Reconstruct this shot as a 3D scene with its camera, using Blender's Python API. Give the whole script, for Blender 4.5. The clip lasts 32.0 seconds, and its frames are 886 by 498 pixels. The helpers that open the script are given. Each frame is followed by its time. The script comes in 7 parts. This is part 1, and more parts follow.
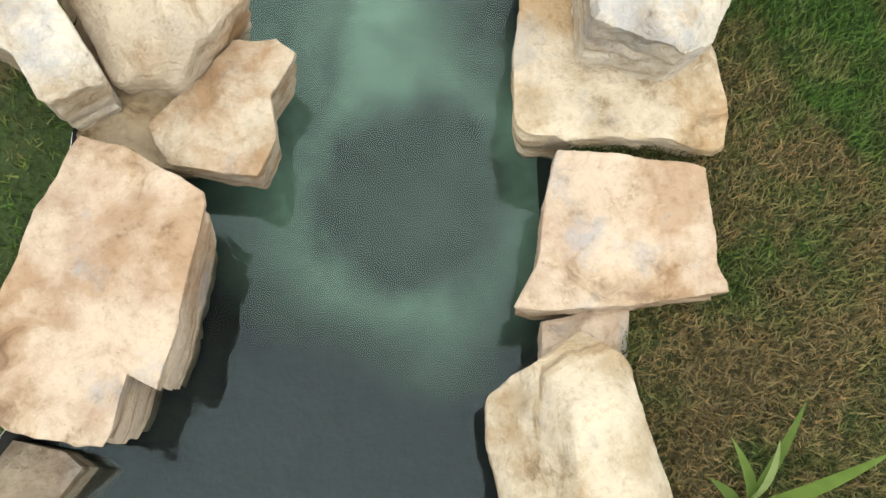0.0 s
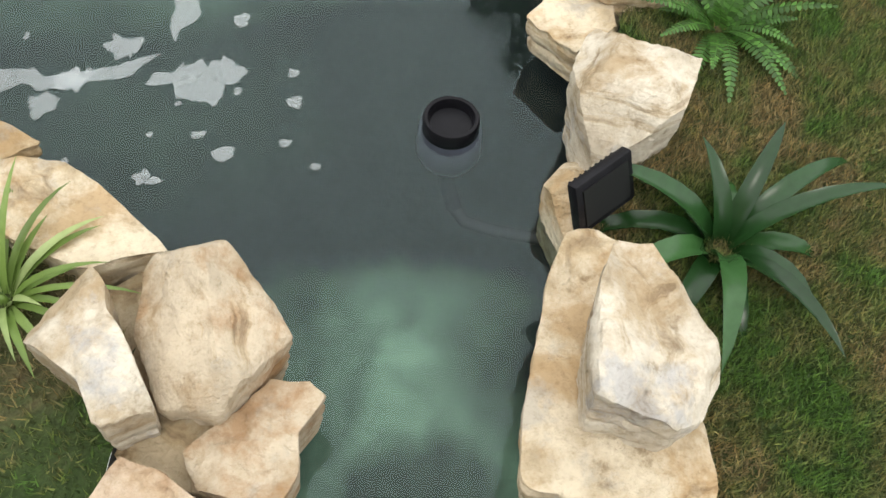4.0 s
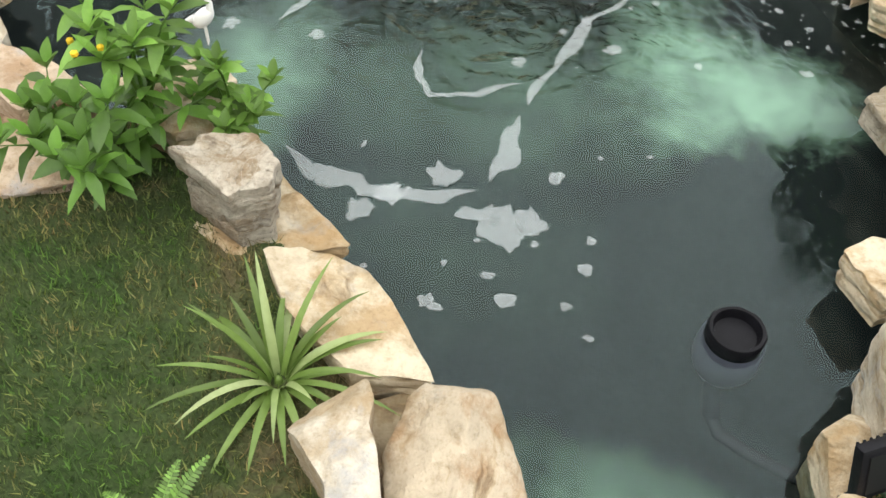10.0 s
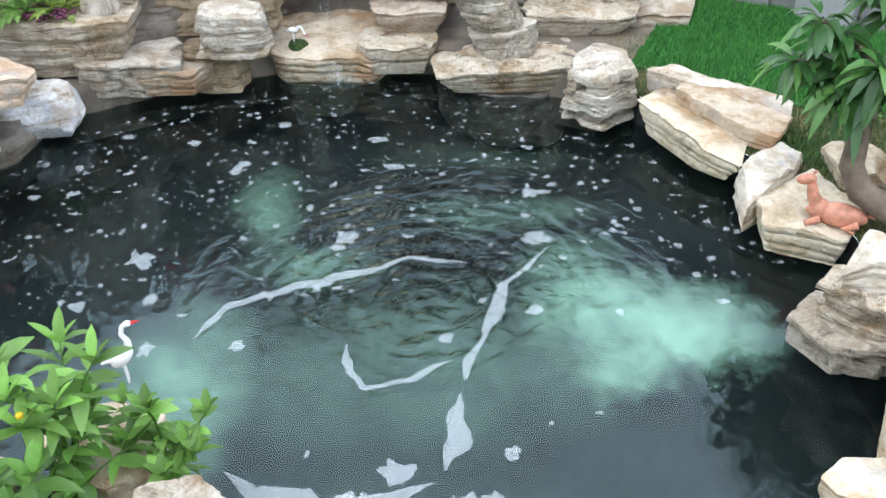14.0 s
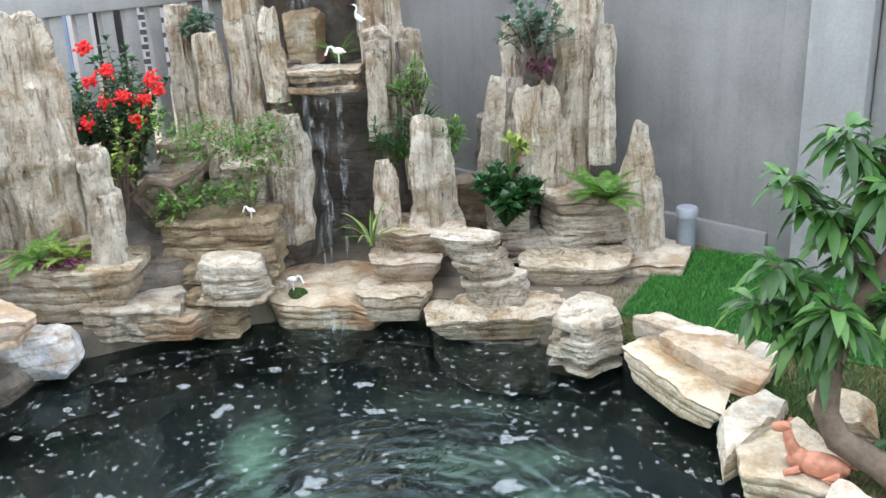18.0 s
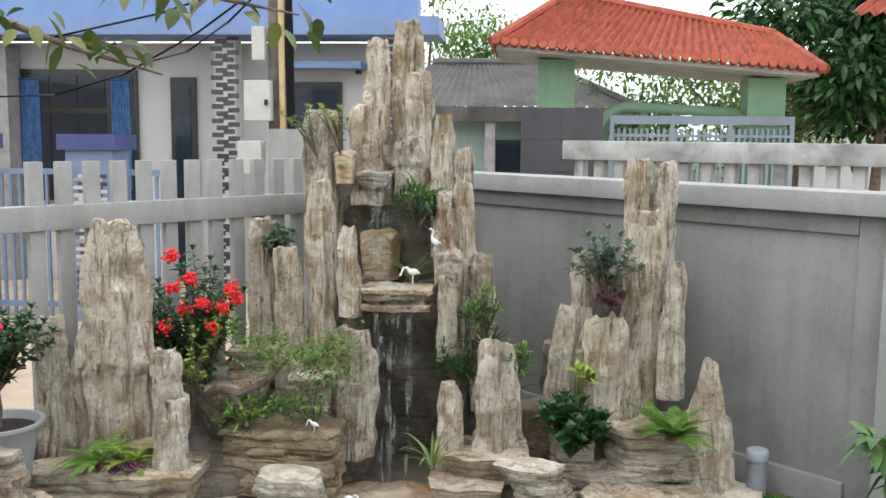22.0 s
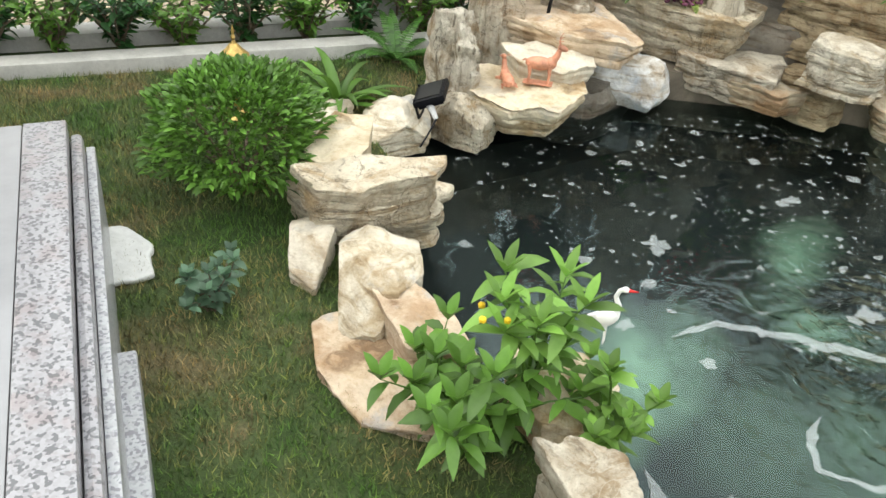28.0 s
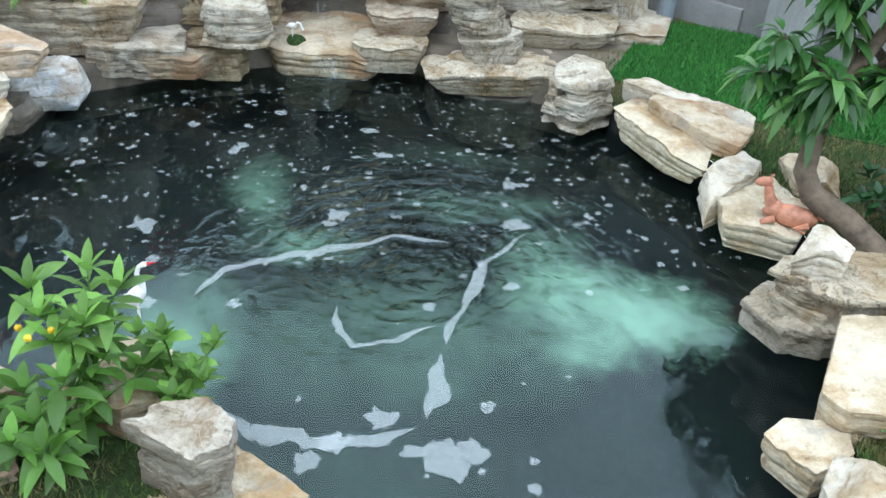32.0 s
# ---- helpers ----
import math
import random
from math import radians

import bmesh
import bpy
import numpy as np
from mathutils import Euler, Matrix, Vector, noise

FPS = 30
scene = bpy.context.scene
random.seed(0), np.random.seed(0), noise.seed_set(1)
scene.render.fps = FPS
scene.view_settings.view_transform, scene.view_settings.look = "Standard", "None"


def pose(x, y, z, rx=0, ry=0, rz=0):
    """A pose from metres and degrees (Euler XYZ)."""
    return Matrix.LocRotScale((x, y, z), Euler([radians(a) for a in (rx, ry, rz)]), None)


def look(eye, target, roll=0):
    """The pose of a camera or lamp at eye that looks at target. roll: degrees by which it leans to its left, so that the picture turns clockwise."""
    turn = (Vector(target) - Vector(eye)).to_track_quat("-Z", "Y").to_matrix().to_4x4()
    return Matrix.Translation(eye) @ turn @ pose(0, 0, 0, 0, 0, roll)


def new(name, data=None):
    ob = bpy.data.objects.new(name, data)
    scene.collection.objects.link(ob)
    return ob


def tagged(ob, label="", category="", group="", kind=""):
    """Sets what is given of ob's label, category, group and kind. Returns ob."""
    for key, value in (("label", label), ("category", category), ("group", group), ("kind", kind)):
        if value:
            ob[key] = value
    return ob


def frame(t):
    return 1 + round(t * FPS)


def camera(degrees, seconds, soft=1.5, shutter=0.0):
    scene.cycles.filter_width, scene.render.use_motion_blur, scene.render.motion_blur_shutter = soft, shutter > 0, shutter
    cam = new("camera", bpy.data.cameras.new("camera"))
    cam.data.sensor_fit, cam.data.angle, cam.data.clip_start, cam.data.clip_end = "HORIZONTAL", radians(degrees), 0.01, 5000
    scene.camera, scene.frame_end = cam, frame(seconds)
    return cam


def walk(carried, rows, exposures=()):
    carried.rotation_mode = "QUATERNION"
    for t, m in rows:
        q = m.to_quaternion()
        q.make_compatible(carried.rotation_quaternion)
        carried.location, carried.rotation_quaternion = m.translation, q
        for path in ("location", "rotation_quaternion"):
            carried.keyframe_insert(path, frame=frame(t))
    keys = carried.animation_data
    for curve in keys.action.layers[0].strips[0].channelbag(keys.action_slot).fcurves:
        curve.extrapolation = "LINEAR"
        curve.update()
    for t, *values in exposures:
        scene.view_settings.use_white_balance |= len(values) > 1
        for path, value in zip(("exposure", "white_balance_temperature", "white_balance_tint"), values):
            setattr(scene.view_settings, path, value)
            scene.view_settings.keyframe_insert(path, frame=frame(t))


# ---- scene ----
cam = camera(50.67, 32.0)
PATH = [
    (0, (0.198, 0.069, 1.832), (0.394, 0.509, -0.109), 7.29),
    (0.5, (0.228, 0.072, 1.846), (0.488, 0.561, -0.076), 9.22),
    (1, (0.213, 0.078, 1.874), (0.484, 0.639, -0.026), 8.03),
    (1.5, (0.187, 0.075, 1.885), (0.435, 0.719, 0.007), 6.16),
    (2, (0.150, 0.074, 1.934), (0.394, 0.880, 0.121), 5.41),
    (2.5, (0.133, 0.072, 1.976), (0.376, 1.020, 0.231), 5.33),
    (3, (0.144, 0.072, 1.989), (0.399, 1.074, 0.277), 4.46),
    (3.5, (0.170, 0.077, 2.000), (0.478, 1.090, 0.303), 5.23),
    (4, (0.171, 0.076, 2.020), (0.499, 1.109, 0.339), 6.16),
    (4.5, (0.167, 0.075, 2.024), (0.476, 1.126, 0.351), 6.44),
    (6.5, (0.179, 0.131, 2.050), (0.431, 1.192, 0.373), 6.90),
    (7, (0.172, 0.149, 2.049), (0.390, 1.214, 0.370), 7.00),
    (7.5, (0.177, 0.167, 2.051), (0.414, 1.288, 0.412), 8.37),
    (8, (0.178, 0.172, 2.078), (0.422, 1.365, 0.491), 8.53),
    (8.5, (0.133, 0.157, 2.074), (0.263, 1.358, 0.481), 7.12),
    (9, (0.087, 0.141, 2.063), (0.084, 1.338, 0.461), 5.48),
    (9.5, (0.068, 0.142, 2.076), (-0.017, 1.380, 0.507), 4.29),
    (10, (0.039, 0.151, 2.078), (-0.103, 1.423, 0.541), 3.54),
    (10.5, (-0.052, 0.176, 2.063), (-0.179, 1.505, 0.574), 3.65),
    (11, (-0.154, 0.223, 2.067), (-0.240, 1.561, 0.583), 3.45),
    (11.5, (-0.181, 0.289, 2.056), (-0.237, 1.657, 0.598), 3.09),
    (12, (-0.165, 0.309, 2.026), (-0.201, 1.759, 0.649), 1.49),
    (12.5, (-0.163, 0.292, 2.062), (-0.198, 1.806, 0.755), 0.15),
    (13, (-0.149, 0.322, 2.096), (-0.164, 1.865, 0.824), 0.47),
    (13.5, (-0.114, 0.317, 2.092), (-0.092, 1.909, 0.882), -0.55),
    (14, (-0.104, 0.295, 2.108), (-0.056, 1.931, 0.958), -1.23),
    (14.5, (-0.063, 0.288, 2.108), (0.017, 1.961, 1.014), -1.63),
    (16.5, (0.243, 0.257, 2.046), (0.292, 2.069, 1.201), -2.13),
    (17, (0.250, 0.245, 2.054), (0.248, 2.087, 1.276), -2.65),
    (17.5, (0.244, 0.254, 2.049), (0.212, 2.118, 1.325), -2.18),
    (18, (0.251, 0.269, 2.051), (0.187, 2.155, 1.388), -2.42),
    (18.5, (0.250, 0.277, 2.051), (0.146, 2.176, 1.431), -2.74),
    (19, (0.245, 0.282, 2.057), (0.120, 2.191, 1.473), -2.34),
    (19.5, (0.241, 0.277, 2.064), (0.100, 2.199, 1.530), -1.56),
    (20, (0.204, 0.276, 2.116), (0.057, 2.208, 1.621), -0.91),
    (20.5, (0.174, 0.281, 2.116), (0.033, 2.229, 1.685), -0.44),
    (21, (0.169, 0.282, 2.129), (0.014, 2.242, 1.765), -0.64),
    (21.5, (0.164, 0.279, 2.141), (0.007, 2.252, 1.854), -0.28),
    (22, (0.156, 0.274, 2.153), (-0.012, 2.253, 1.915), 0.56),
    (22.5, (0.132, 0.280, 2.147), (-0.104, 2.247, 1.877), 1.56),
    (23, (0.107, 0.295, 2.126), (-0.215, 2.239, 1.783), 1.79),
    (23.5, (0.084, 0.296, 2.099), (-0.375, 2.195, 1.672), 0.82),
    (24, (0.037, 0.290, 2.100), (-0.545, 2.132, 1.580), -0.53),
    (24.5, (-0.014, 0.293, 2.100), (-0.640, 2.104, 1.528), -0.91),
    (26.5, (-0.188, 0.300, 2.144), (-0.990, 1.884, 1.222), 2.55),
    (27, (-0.186, 0.298, 2.092), (-1.000, 1.825, 1.088), 3.40),
    (27.5, (-0.173, 0.282, 2.054), (-1.064, 1.731, 1.003), 3.81),
    (28, (-0.169, 0.273, 2.018), (-1.090, 1.643, 0.888), 4.13),
    (28.5, (-0.157, 0.268, 2.000), (-1.005, 1.590, 0.762), 4.33),
    (29, (-0.144, 0.268, 1.972), (-0.768, 1.576, 0.594), 4.90),
    (29.5, (-0.125, 0.269, 1.970), (-0.411, 1.526, 0.441), 4.84),
    (30, (-0.115, 0.245, 1.952), (-0.147, 1.512, 0.405), 5.63),
    (30.5, (-0.086, 0.225, 1.988), (0.022, 1.583, 0.524), 5.05),
    (31, (-0.113, 0.149, 2.016), (0.098, 1.626, 0.684), 4.39),
    (31.5, (-0.179, 0.026, 2.080), (0.031, 1.602, 0.866), 3.38),
    (32, (-0.199, -0.028, 2.104), (-0.073, 1.637, 1.002), 3.36),
]
walk(cam, [(t, look(eye, target, roll)) for t, eye, target, roll in PATH],
     exposures=[(0.0, -0.30, 6800, 8), (7.0, -0.36, 6900, 10), (10.0, -0.23, 6900, 9), (12.0, -0.15, 6400, 10), (13.0, 0.11, 5800, 11), (16.5, -0.02, 5750, 10), (18.5, 0.08, 6050, 11), (21.0, -0.08, 6500, 12), (22.2, -0.50, 6500, 11),
               (23.0, -0.72, 6600, 11), (24.0, -0.30, 6500, 10), (27.0, -0.10, 5650, 7), (28.0, -0.06, 6800, 5), (29.0, -0.06, 6650, 6), (30.5, -0.18, 6450, 9), (31.0, -0.28, 6350, 8), (32.0, -0.16, 5600, 4)])

# ---- light: a bright overcast sky, and a weak wide sun high over the terrace
SUN_UP, SUN_ROUND = radians(62), radians(-146)
SUN_FROM = Vector((math.cos(SUN_UP) * math.sin(SUN_ROUND), math.cos(SUN_UP) * math.cos(SUN_ROUND), math.sin(SUN_UP)))
world = bpy.data.worlds.new("sky")
scene.world = world
world.use_nodes = True
wn = world.node_tree
sky = wn.nodes.new("ShaderNodeTexSky")
sky.sky_type, sky.sun_disc, sky.sun_elevation, sky.sun_rotation = "NISHITA", False, SUN_UP, SUN_ROUND
sky.air_density, sky.dust_density, sky.ozone_density = 1.0, 4.0, 1.0
cloud = wn.nodes.new("ShaderNodeMix")
cloud.data_type = "RGBA"
cloud.inputs[0].default_value = 0.9
cloud.inputs[7].default_value = (20.0, 20.6, 21.6, 1)
wn.links.new(sky.outputs[0], cloud.inputs[6])
wn.links.new(cloud.outputs[2], wn.nodes["Background"].inputs[0])
wn.nodes["Background"].inputs[1].default_value = 0.15
sun = new("sun", bpy.data.lights.new("sun", "SUN"))
sun.data.energy, sun.data.angle, sun.data.color = 1.0, radians(20), (1.0, 0.97, 0.92)
sun.matrix_world = look((0, 0, 0), -SUN_FROM)

# ---- materials
def node_material(name):
    m = bpy.data.materials.new(name)
    m.use_nodes = True
    nt = m.node_tree
    return m, nt, nt.nodes["Principled BSDF"]


def add(nt, kind, **sets):
    n = nt.nodes.new(kind)
    for k, v in sets.items():
        if k in n.inputs:
            n.inputs[k].default_value = v
    return n


def ramp(nt, fac, stops):
    r = nt.nodes.new("ShaderNodeValToRGB")
    while len(r.color_ramp.elements) < len(stops):
        r.color_ramp.elements.new(0.5)
    for e, (p, c) in zip(r.color_ramp.elements, stops):
        e.position, e.color = p, (*c, 1)
    nt.links.new(fac, r.inputs[0])
    return r.outputs[0]


def mix(nt, fac, a, b, mode="MIX"):
    m = nt.nodes.new("ShaderNodeMix")
    m.data_type, m.blend_type = "RGBA", mode
    for sock, v in ((0, fac), (6, a), (7, b)):
        if hasattr(v, "is_linked"):
            nt.links.new(v, m.inputs[sock])
        else:
            m.inputs[sock].default_value = v if sock == 0 else (*v, 1)
    return m.outputs[2]


def texco(nt, scale=(1, 1, 1), world_space=False, shift=True):
    """Object coordinates, stretched, shifted by a random amount per object."""
    if world_space:
        src = nt.nodes.new("ShaderNodeNewGeometry").outputs["Position"]
    else:
        src = nt.nodes.new("ShaderNodeTexCoord").outputs["Object"]
    mp = nt.nodes.new("ShaderNodeMapping")
    mp.inputs["Scale"].default_value = scale
    nt.links.new(src, mp.inputs["Vector"])
    if shift:
        inf = nt.nodes.new("ShaderNodeObjectInfo")
        mul = nt.nodes.new("ShaderNodeMath")
        mul.operation = "MULTIPLY"
        mul.inputs[1].default_value = 37.0
        nt.links.new(inf.outputs["Random"], mul.inputs[0])
        nt.links.new(mul.outputs[0], mp.inputs["Location"])
    return mp.outputs[0]


def noise_tex(nt, vec, scale, detail=6.0, rough=0.6, distort=0.0):
    n = add(nt, "ShaderNodeTexNoise", Scale=scale, Detail=detail, Roughness=rough, Distortion=distort)
    nt.links.new(vec, n.inputs["Vector"])
    return n.outputs["Fac"]


def bump(nt, bsdf, height, strength=0.5, distance=0.01, under=None):
    b = add(nt, "ShaderNodeBump", Strength=strength, Distance=distance)
    nt.links.new(height, b.inputs["Height"])
    if under is not None:
        nt.links.new(under, b.inputs["Normal"])
    nt.links.new(b.outputs[0], bsdf.inputs["Normal"])
    return b.outputs[0]


HUES = {
    "cream": ((0.16, 0.12, 0.075), (0.50, 0.40, 0.26), (0.66, 0.57, 0.42), (0.42, 0.27, 0.12)),
    "peach": ((0.30, 0.21, 0.14), (0.48, 0.35, 0.24), (0.62, 0.50, 0.37), (0.42, 0.27, 0.15)),
    "ochre": ((0.18, 0.12, 0.07), (0.42, 0.31, 0.19), (0.58, 0.49, 0.36), (0.38, 0.21, 0.09)),
    "white": ((0.14, 0.11, 0.08), (0.52, 0.45, 0.34), (0.66, 0.60, 0.49), (0.40, 0.29, 0.16)),
    "grey": ((0.10, 0.085, 0.065), (0.42, 0.36, 0.28), (0.62, 0.56, 0.46), (0.34, 0.23, 0.12)),
    "bluegrey": ((0.20, 0.21, 0.24), (0.44, 0.46, 0.49), (0.66, 0.66, 0.65), (0.38, 0.31, 0.22)),
    # mortar is near-black so that recesses between the stones look shaded
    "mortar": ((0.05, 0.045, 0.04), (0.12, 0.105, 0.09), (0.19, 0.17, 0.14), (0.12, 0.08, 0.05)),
    "damp": ((0.16, 0.11, 0.06), (0.33, 0.25, 0.15), (0.46, 0.37, 0.24), (0.30, 0.18, 0.08)),
    "wet": ((0.10, 0.075, 0.05), (0.24, 0.18, 0.12), (0.38, 0.31, 0.22), (0.26, 0.14, 0.06)),
}


def block_material(hue):
    """Hewn limestone: broad cream, rust and blue-grey patches, bedded sides, chipped relief."""
    dark, mid, pale, rust = HUES[hue]
    m, nt, b = node_material(f"{hue}_hewn_stone")
    v = texco(nt)
    bed = texco(nt, (1.2, 1.2, 14.0))
    patch = noise_tex(nt, v, 4.5, 8, 0.62)
    rough = noise_tex(nt, v, 10, 11, 0.66)
    fine = noise_tex(nt, v, 55, 6, 0.7)
    white = tuple(min(0.72, c * 1.08) for c in pale)
    base = ramp(nt, patch, [(0.30, tuple(0.6 * a + 0.4 * c for a, c in zip(mid, dark))), (0.40, mid), (0.50, pale), (0.62, white)])
    rusty = ramp(nt, noise_tex(nt, v, 3.6, 9, 0.66, 0.2), [(0.50, (0, 0, 0)), (0.60, (0.75, 0.75, 0.75))])
    base = mix(nt, rusty, base, rust)
    cool = ramp(nt, noise_tex(nt, v, 5.4, 8, 0.64), [(0.57, (0, 0, 0)), (0.66, (0.6, 0.6, 0.6))])
    base = mix(nt, cool, base, (0.37, 0.38, 0.40) if hue in ("white", "peach") else (0.40, 0.37, 0.32))
    lines = noise_tex(nt, bed, 2.6, 6, 0.62, 0.1)
    base = mix(nt, 0.75, base, mix(nt, 1.0, base, ramp(nt, lines, [(0.33, (0.36, 0.28, 0.19)), (0.40, (0.82, 0.75, 0.64)), (0.46, (1, 1, 1))]), "MULTIPLY"))
    pits = ramp(nt, rough, [(0.30, (0.42, 0.34, 0.25)), (0.38, (0.90, 0.87, 0.82)), (0.46, (1, 1, 1)), (0.70, (1.08, 1.08, 1.08))])
    base = mix(nt, 0.85, base, mix(nt, 1.0, base, pits, "MULTIPLY"))
    speck = ramp(nt, fine, [(0.30, (0.80, 0.76, 0.70)), (0.48, (1, 1, 1)), (0.75, (1.05, 1.05, 1.05))])
    nt.links.new(mix(nt, 1.0, base, speck, "MULTIPLY"), b.inputs["Base Color"])
    b.inputs["Roughness"].default_value = 0.5 if hue in ("wet", "mortar", "damp") else 0.82
    chips = add(nt, "ShaderNodeTexVoronoi", Scale=16.0)
    nt.links.new(v, chips.inputs["Vector"])
    n1 = bump(nt, b, chips.outputs["Distance"], 0.35, 0.022)
    n2 = bump(nt, b, lines, 0.6, 0.022, n1)
    n3 = bump(nt, b, rough, 0.9, 0.045, n2)
    bump(nt, b, fine, 0.40, 0.006, n3)
    return m


def rock_material(hue, grain):
    """Limestone or petrified wood: grain 'layer' lies flat, 'fibre' stands up."""
    dark, mid, pale, rust = HUES[hue]
    if hue not in ("wet", "mortar", "damp"):
        bleach = 0.55 if grain == "fibre" else 0.30
        mid = tuple((1 - bleach) * c + bleach * w for c, w in zip(mid, (0.60, 0.54, 0.44)))
        pale = tuple((1 - bleach) * c + bleach * w for c, w in zip(pale, (0.84, 0.79, 0.69)))
    m, nt, b = node_material(f"{hue}_{grain}_stone")
    sc = {"layer": (1.0, 1.0, 13), "fibre": (6.5, 6.5, 1.0)}[grain]
    v = texco(nt, sc)
    plain = texco(nt)
    bands = noise_tex(nt, v, 2.4, 9, 0.66, 0.6)
    thin = noise_tex(nt, v, 6.5, 5, 0.6, 0.4)
    patch = noise_tex(nt, plain, 4.0, 7, 0.66, 0.5)
    fine = noise_tex(nt, plain, 60, 6, 0.72)
    strong = {"fibre": 0.9, "layer": 0.8}[grain]
    white = tuple(min(0.86, c * 1.06) for c in pale)
    base = ramp(nt, patch, [(0.33, tuple(0.6 * a + 0.4 * c for a, c in zip(mid, dark))), (0.42, mid), (0.51, pale), (0.66, white)])
    lines = ramp(nt, bands, [(0.29, tuple(0.75 * c / max(mid) for c in dark)), (0.37, (0.50, 0.39, 0.26)), (0.42, (0.95, 0.93, 0.89)), (0.60, (1.10, 1.10, 1.09))])
    base = mix(nt, strong, base, mix(nt, 1.0, base, lines, "MULTIPLY"))
    # the thin dark lines and pits also paint some shade into the crevices
    hair = ramp(nt, thin, [(0.34, (0.16, 0.12, 0.09)), (0.41, (0.9, 0.88, 0.85)), (0.46, (1, 1, 1))])
    base = mix(nt, strong * 0.8, base, mix(nt, 1.0, base, hair, "MULTIPLY"))
    stain = ramp(nt, noise_tex(nt, plain, 5.0, 7, 0.68, 1.2), [(0.48, (0, 0, 0)), (0.62, (0.68, 0.68, 0.68))])
    base = mix(nt, stain, base, rust)
    pits = ramp(nt, noise_tex(nt, texco(nt, (1.0, 1.0, 1.8)), 13, 5, 0.62, 1.0), [(0.30, (0.30, 0.26, 0.21)), (0.40, (1, 1, 1))])
    base = mix(nt, 0.3 if hue == "peach" else 0.75, base, mix(nt, 1.0, base, pits, "MULTIPLY"))
    vein = ramp(nt, noise_tex(nt, plain, 2.6, 3, 0.5, 2.5), [(0.485, (0, 0, 0)), (0.50, (0.4, 0.4, 0.4)), (0.515, (0, 0, 0))])
    base = mix(nt, vein, base, white)
    crack = ramp(nt, noise_tex(nt, plain, 3.4, 5, 0.6, 1.6), [(0.488, (1, 1, 1)), (0.4985, (0.30, 0.26, 0.21)), (0.509, (1, 1, 1))])
    where = ramp(nt, noise_tex(nt, plain, 2.1, 2, 0.5), [(0.48, (0, 0, 0)), (0.58, (0.9, 0.9, 0.9))])
    base = mix(nt, where, base, mix(nt, 1.0, base, crack, "MULTIPLY"))
    speck = ramp(nt, fine, [(0.28, (0.64, 0.60, 0.55)), (0.48, (1, 1, 1)), (0.75, (1.05, 1.05, 1.05))])
    base = mix(nt, 1.0, base, speck, "MULTIPLY")
    nt.links.new(base, b.inputs["Base Color"])
    b.inputs["Roughness"].default_value = 0.40 if hue in ("wet", "mortar") else 0.8
    n1 = bump(nt, b, bands, 1.0, 0.06)
    n2 = bump(nt, b, thin, 0.9, 0.022, n1)
    n3 = bump(nt, b, fine, 0.5, 0.006, n2)
    n4 = bump(nt, b, pits, 0.7, 0.012, n3)
    bump(nt, b, noise_tex(nt, plain, 11, 8, 0.72), 0.9, 0.04, n4)
    return m


STONE = {}


def stone(hue, grain):
    if (hue, grain) not in STONE:
        STONE[hue, grain] = block_material(hue) if grain == "block" else rock_material(hue, grain)
    return STONE[hue, grain]


def plain_material(name, color, rough=0.6, metal=0.0, vary=0.15, scale=8.0, relief=0.2, size=0.005):
    m, nt, b = node_material(name)
    v = texco(nt)
    n = noise_tex(nt, v, scale, 6, 0.65)
    lo = tuple(c * (1 - vary) for c in color)
    hi = tuple(min(1, c * (1 + vary)) for c in color)
    nt.links.new(ramp(nt, n, [(0.35, lo), (0.65, hi)]), b.inputs["Base Color"])
    b.inputs["Roughness"].default_value, b.inputs["Metallic"].default_value = rough, metal
    if relief:
        bump(nt, b, noise_tex(nt, v, scale * 12, 4, 0.6), relief, size)
    return m


def leaf_material(name, color, tip=None, gloss=0.45):
    m, nt, b = node_material(name)
    geo = nt.nodes.new("ShaderNodeNewGeometry")
    c = ramp(nt, geo.outputs["Random Per Island"], [(0.0, tuple(x * 0.55 for x in color)), (0.55, color), (1.0, tip or tuple(min(1, x * 1.7) for x in color))])
    v = texco(nt)
    n = ramp(nt, noise_tex(nt, v, 35, 4), [(0.3, (0.75, 0.78, 0.7)), (0.6, (1, 1, 1))])
    nt.links.new(mix(nt, 1.0, c, n, "MULTIPLY"), b.inputs["Base Color"])
    b.inputs["Roughness"].default_value = gloss
    tr = nt.nodes.new("ShaderNodeBsdfTranslucent")
    nt.links.new(c, tr.inputs[0])
    mx = nt.nodes.new("ShaderNodeMixShader")
    mx.inputs[0].default_value = 0.3
    nt.links.new(b.outputs[0], mx.inputs[1])
    nt.links.new(tr.outputs[0], mx.inputs[2])
    nt.links.new(mx.outputs[0], nt.nodes["Material Output"].inputs[0])
    return m


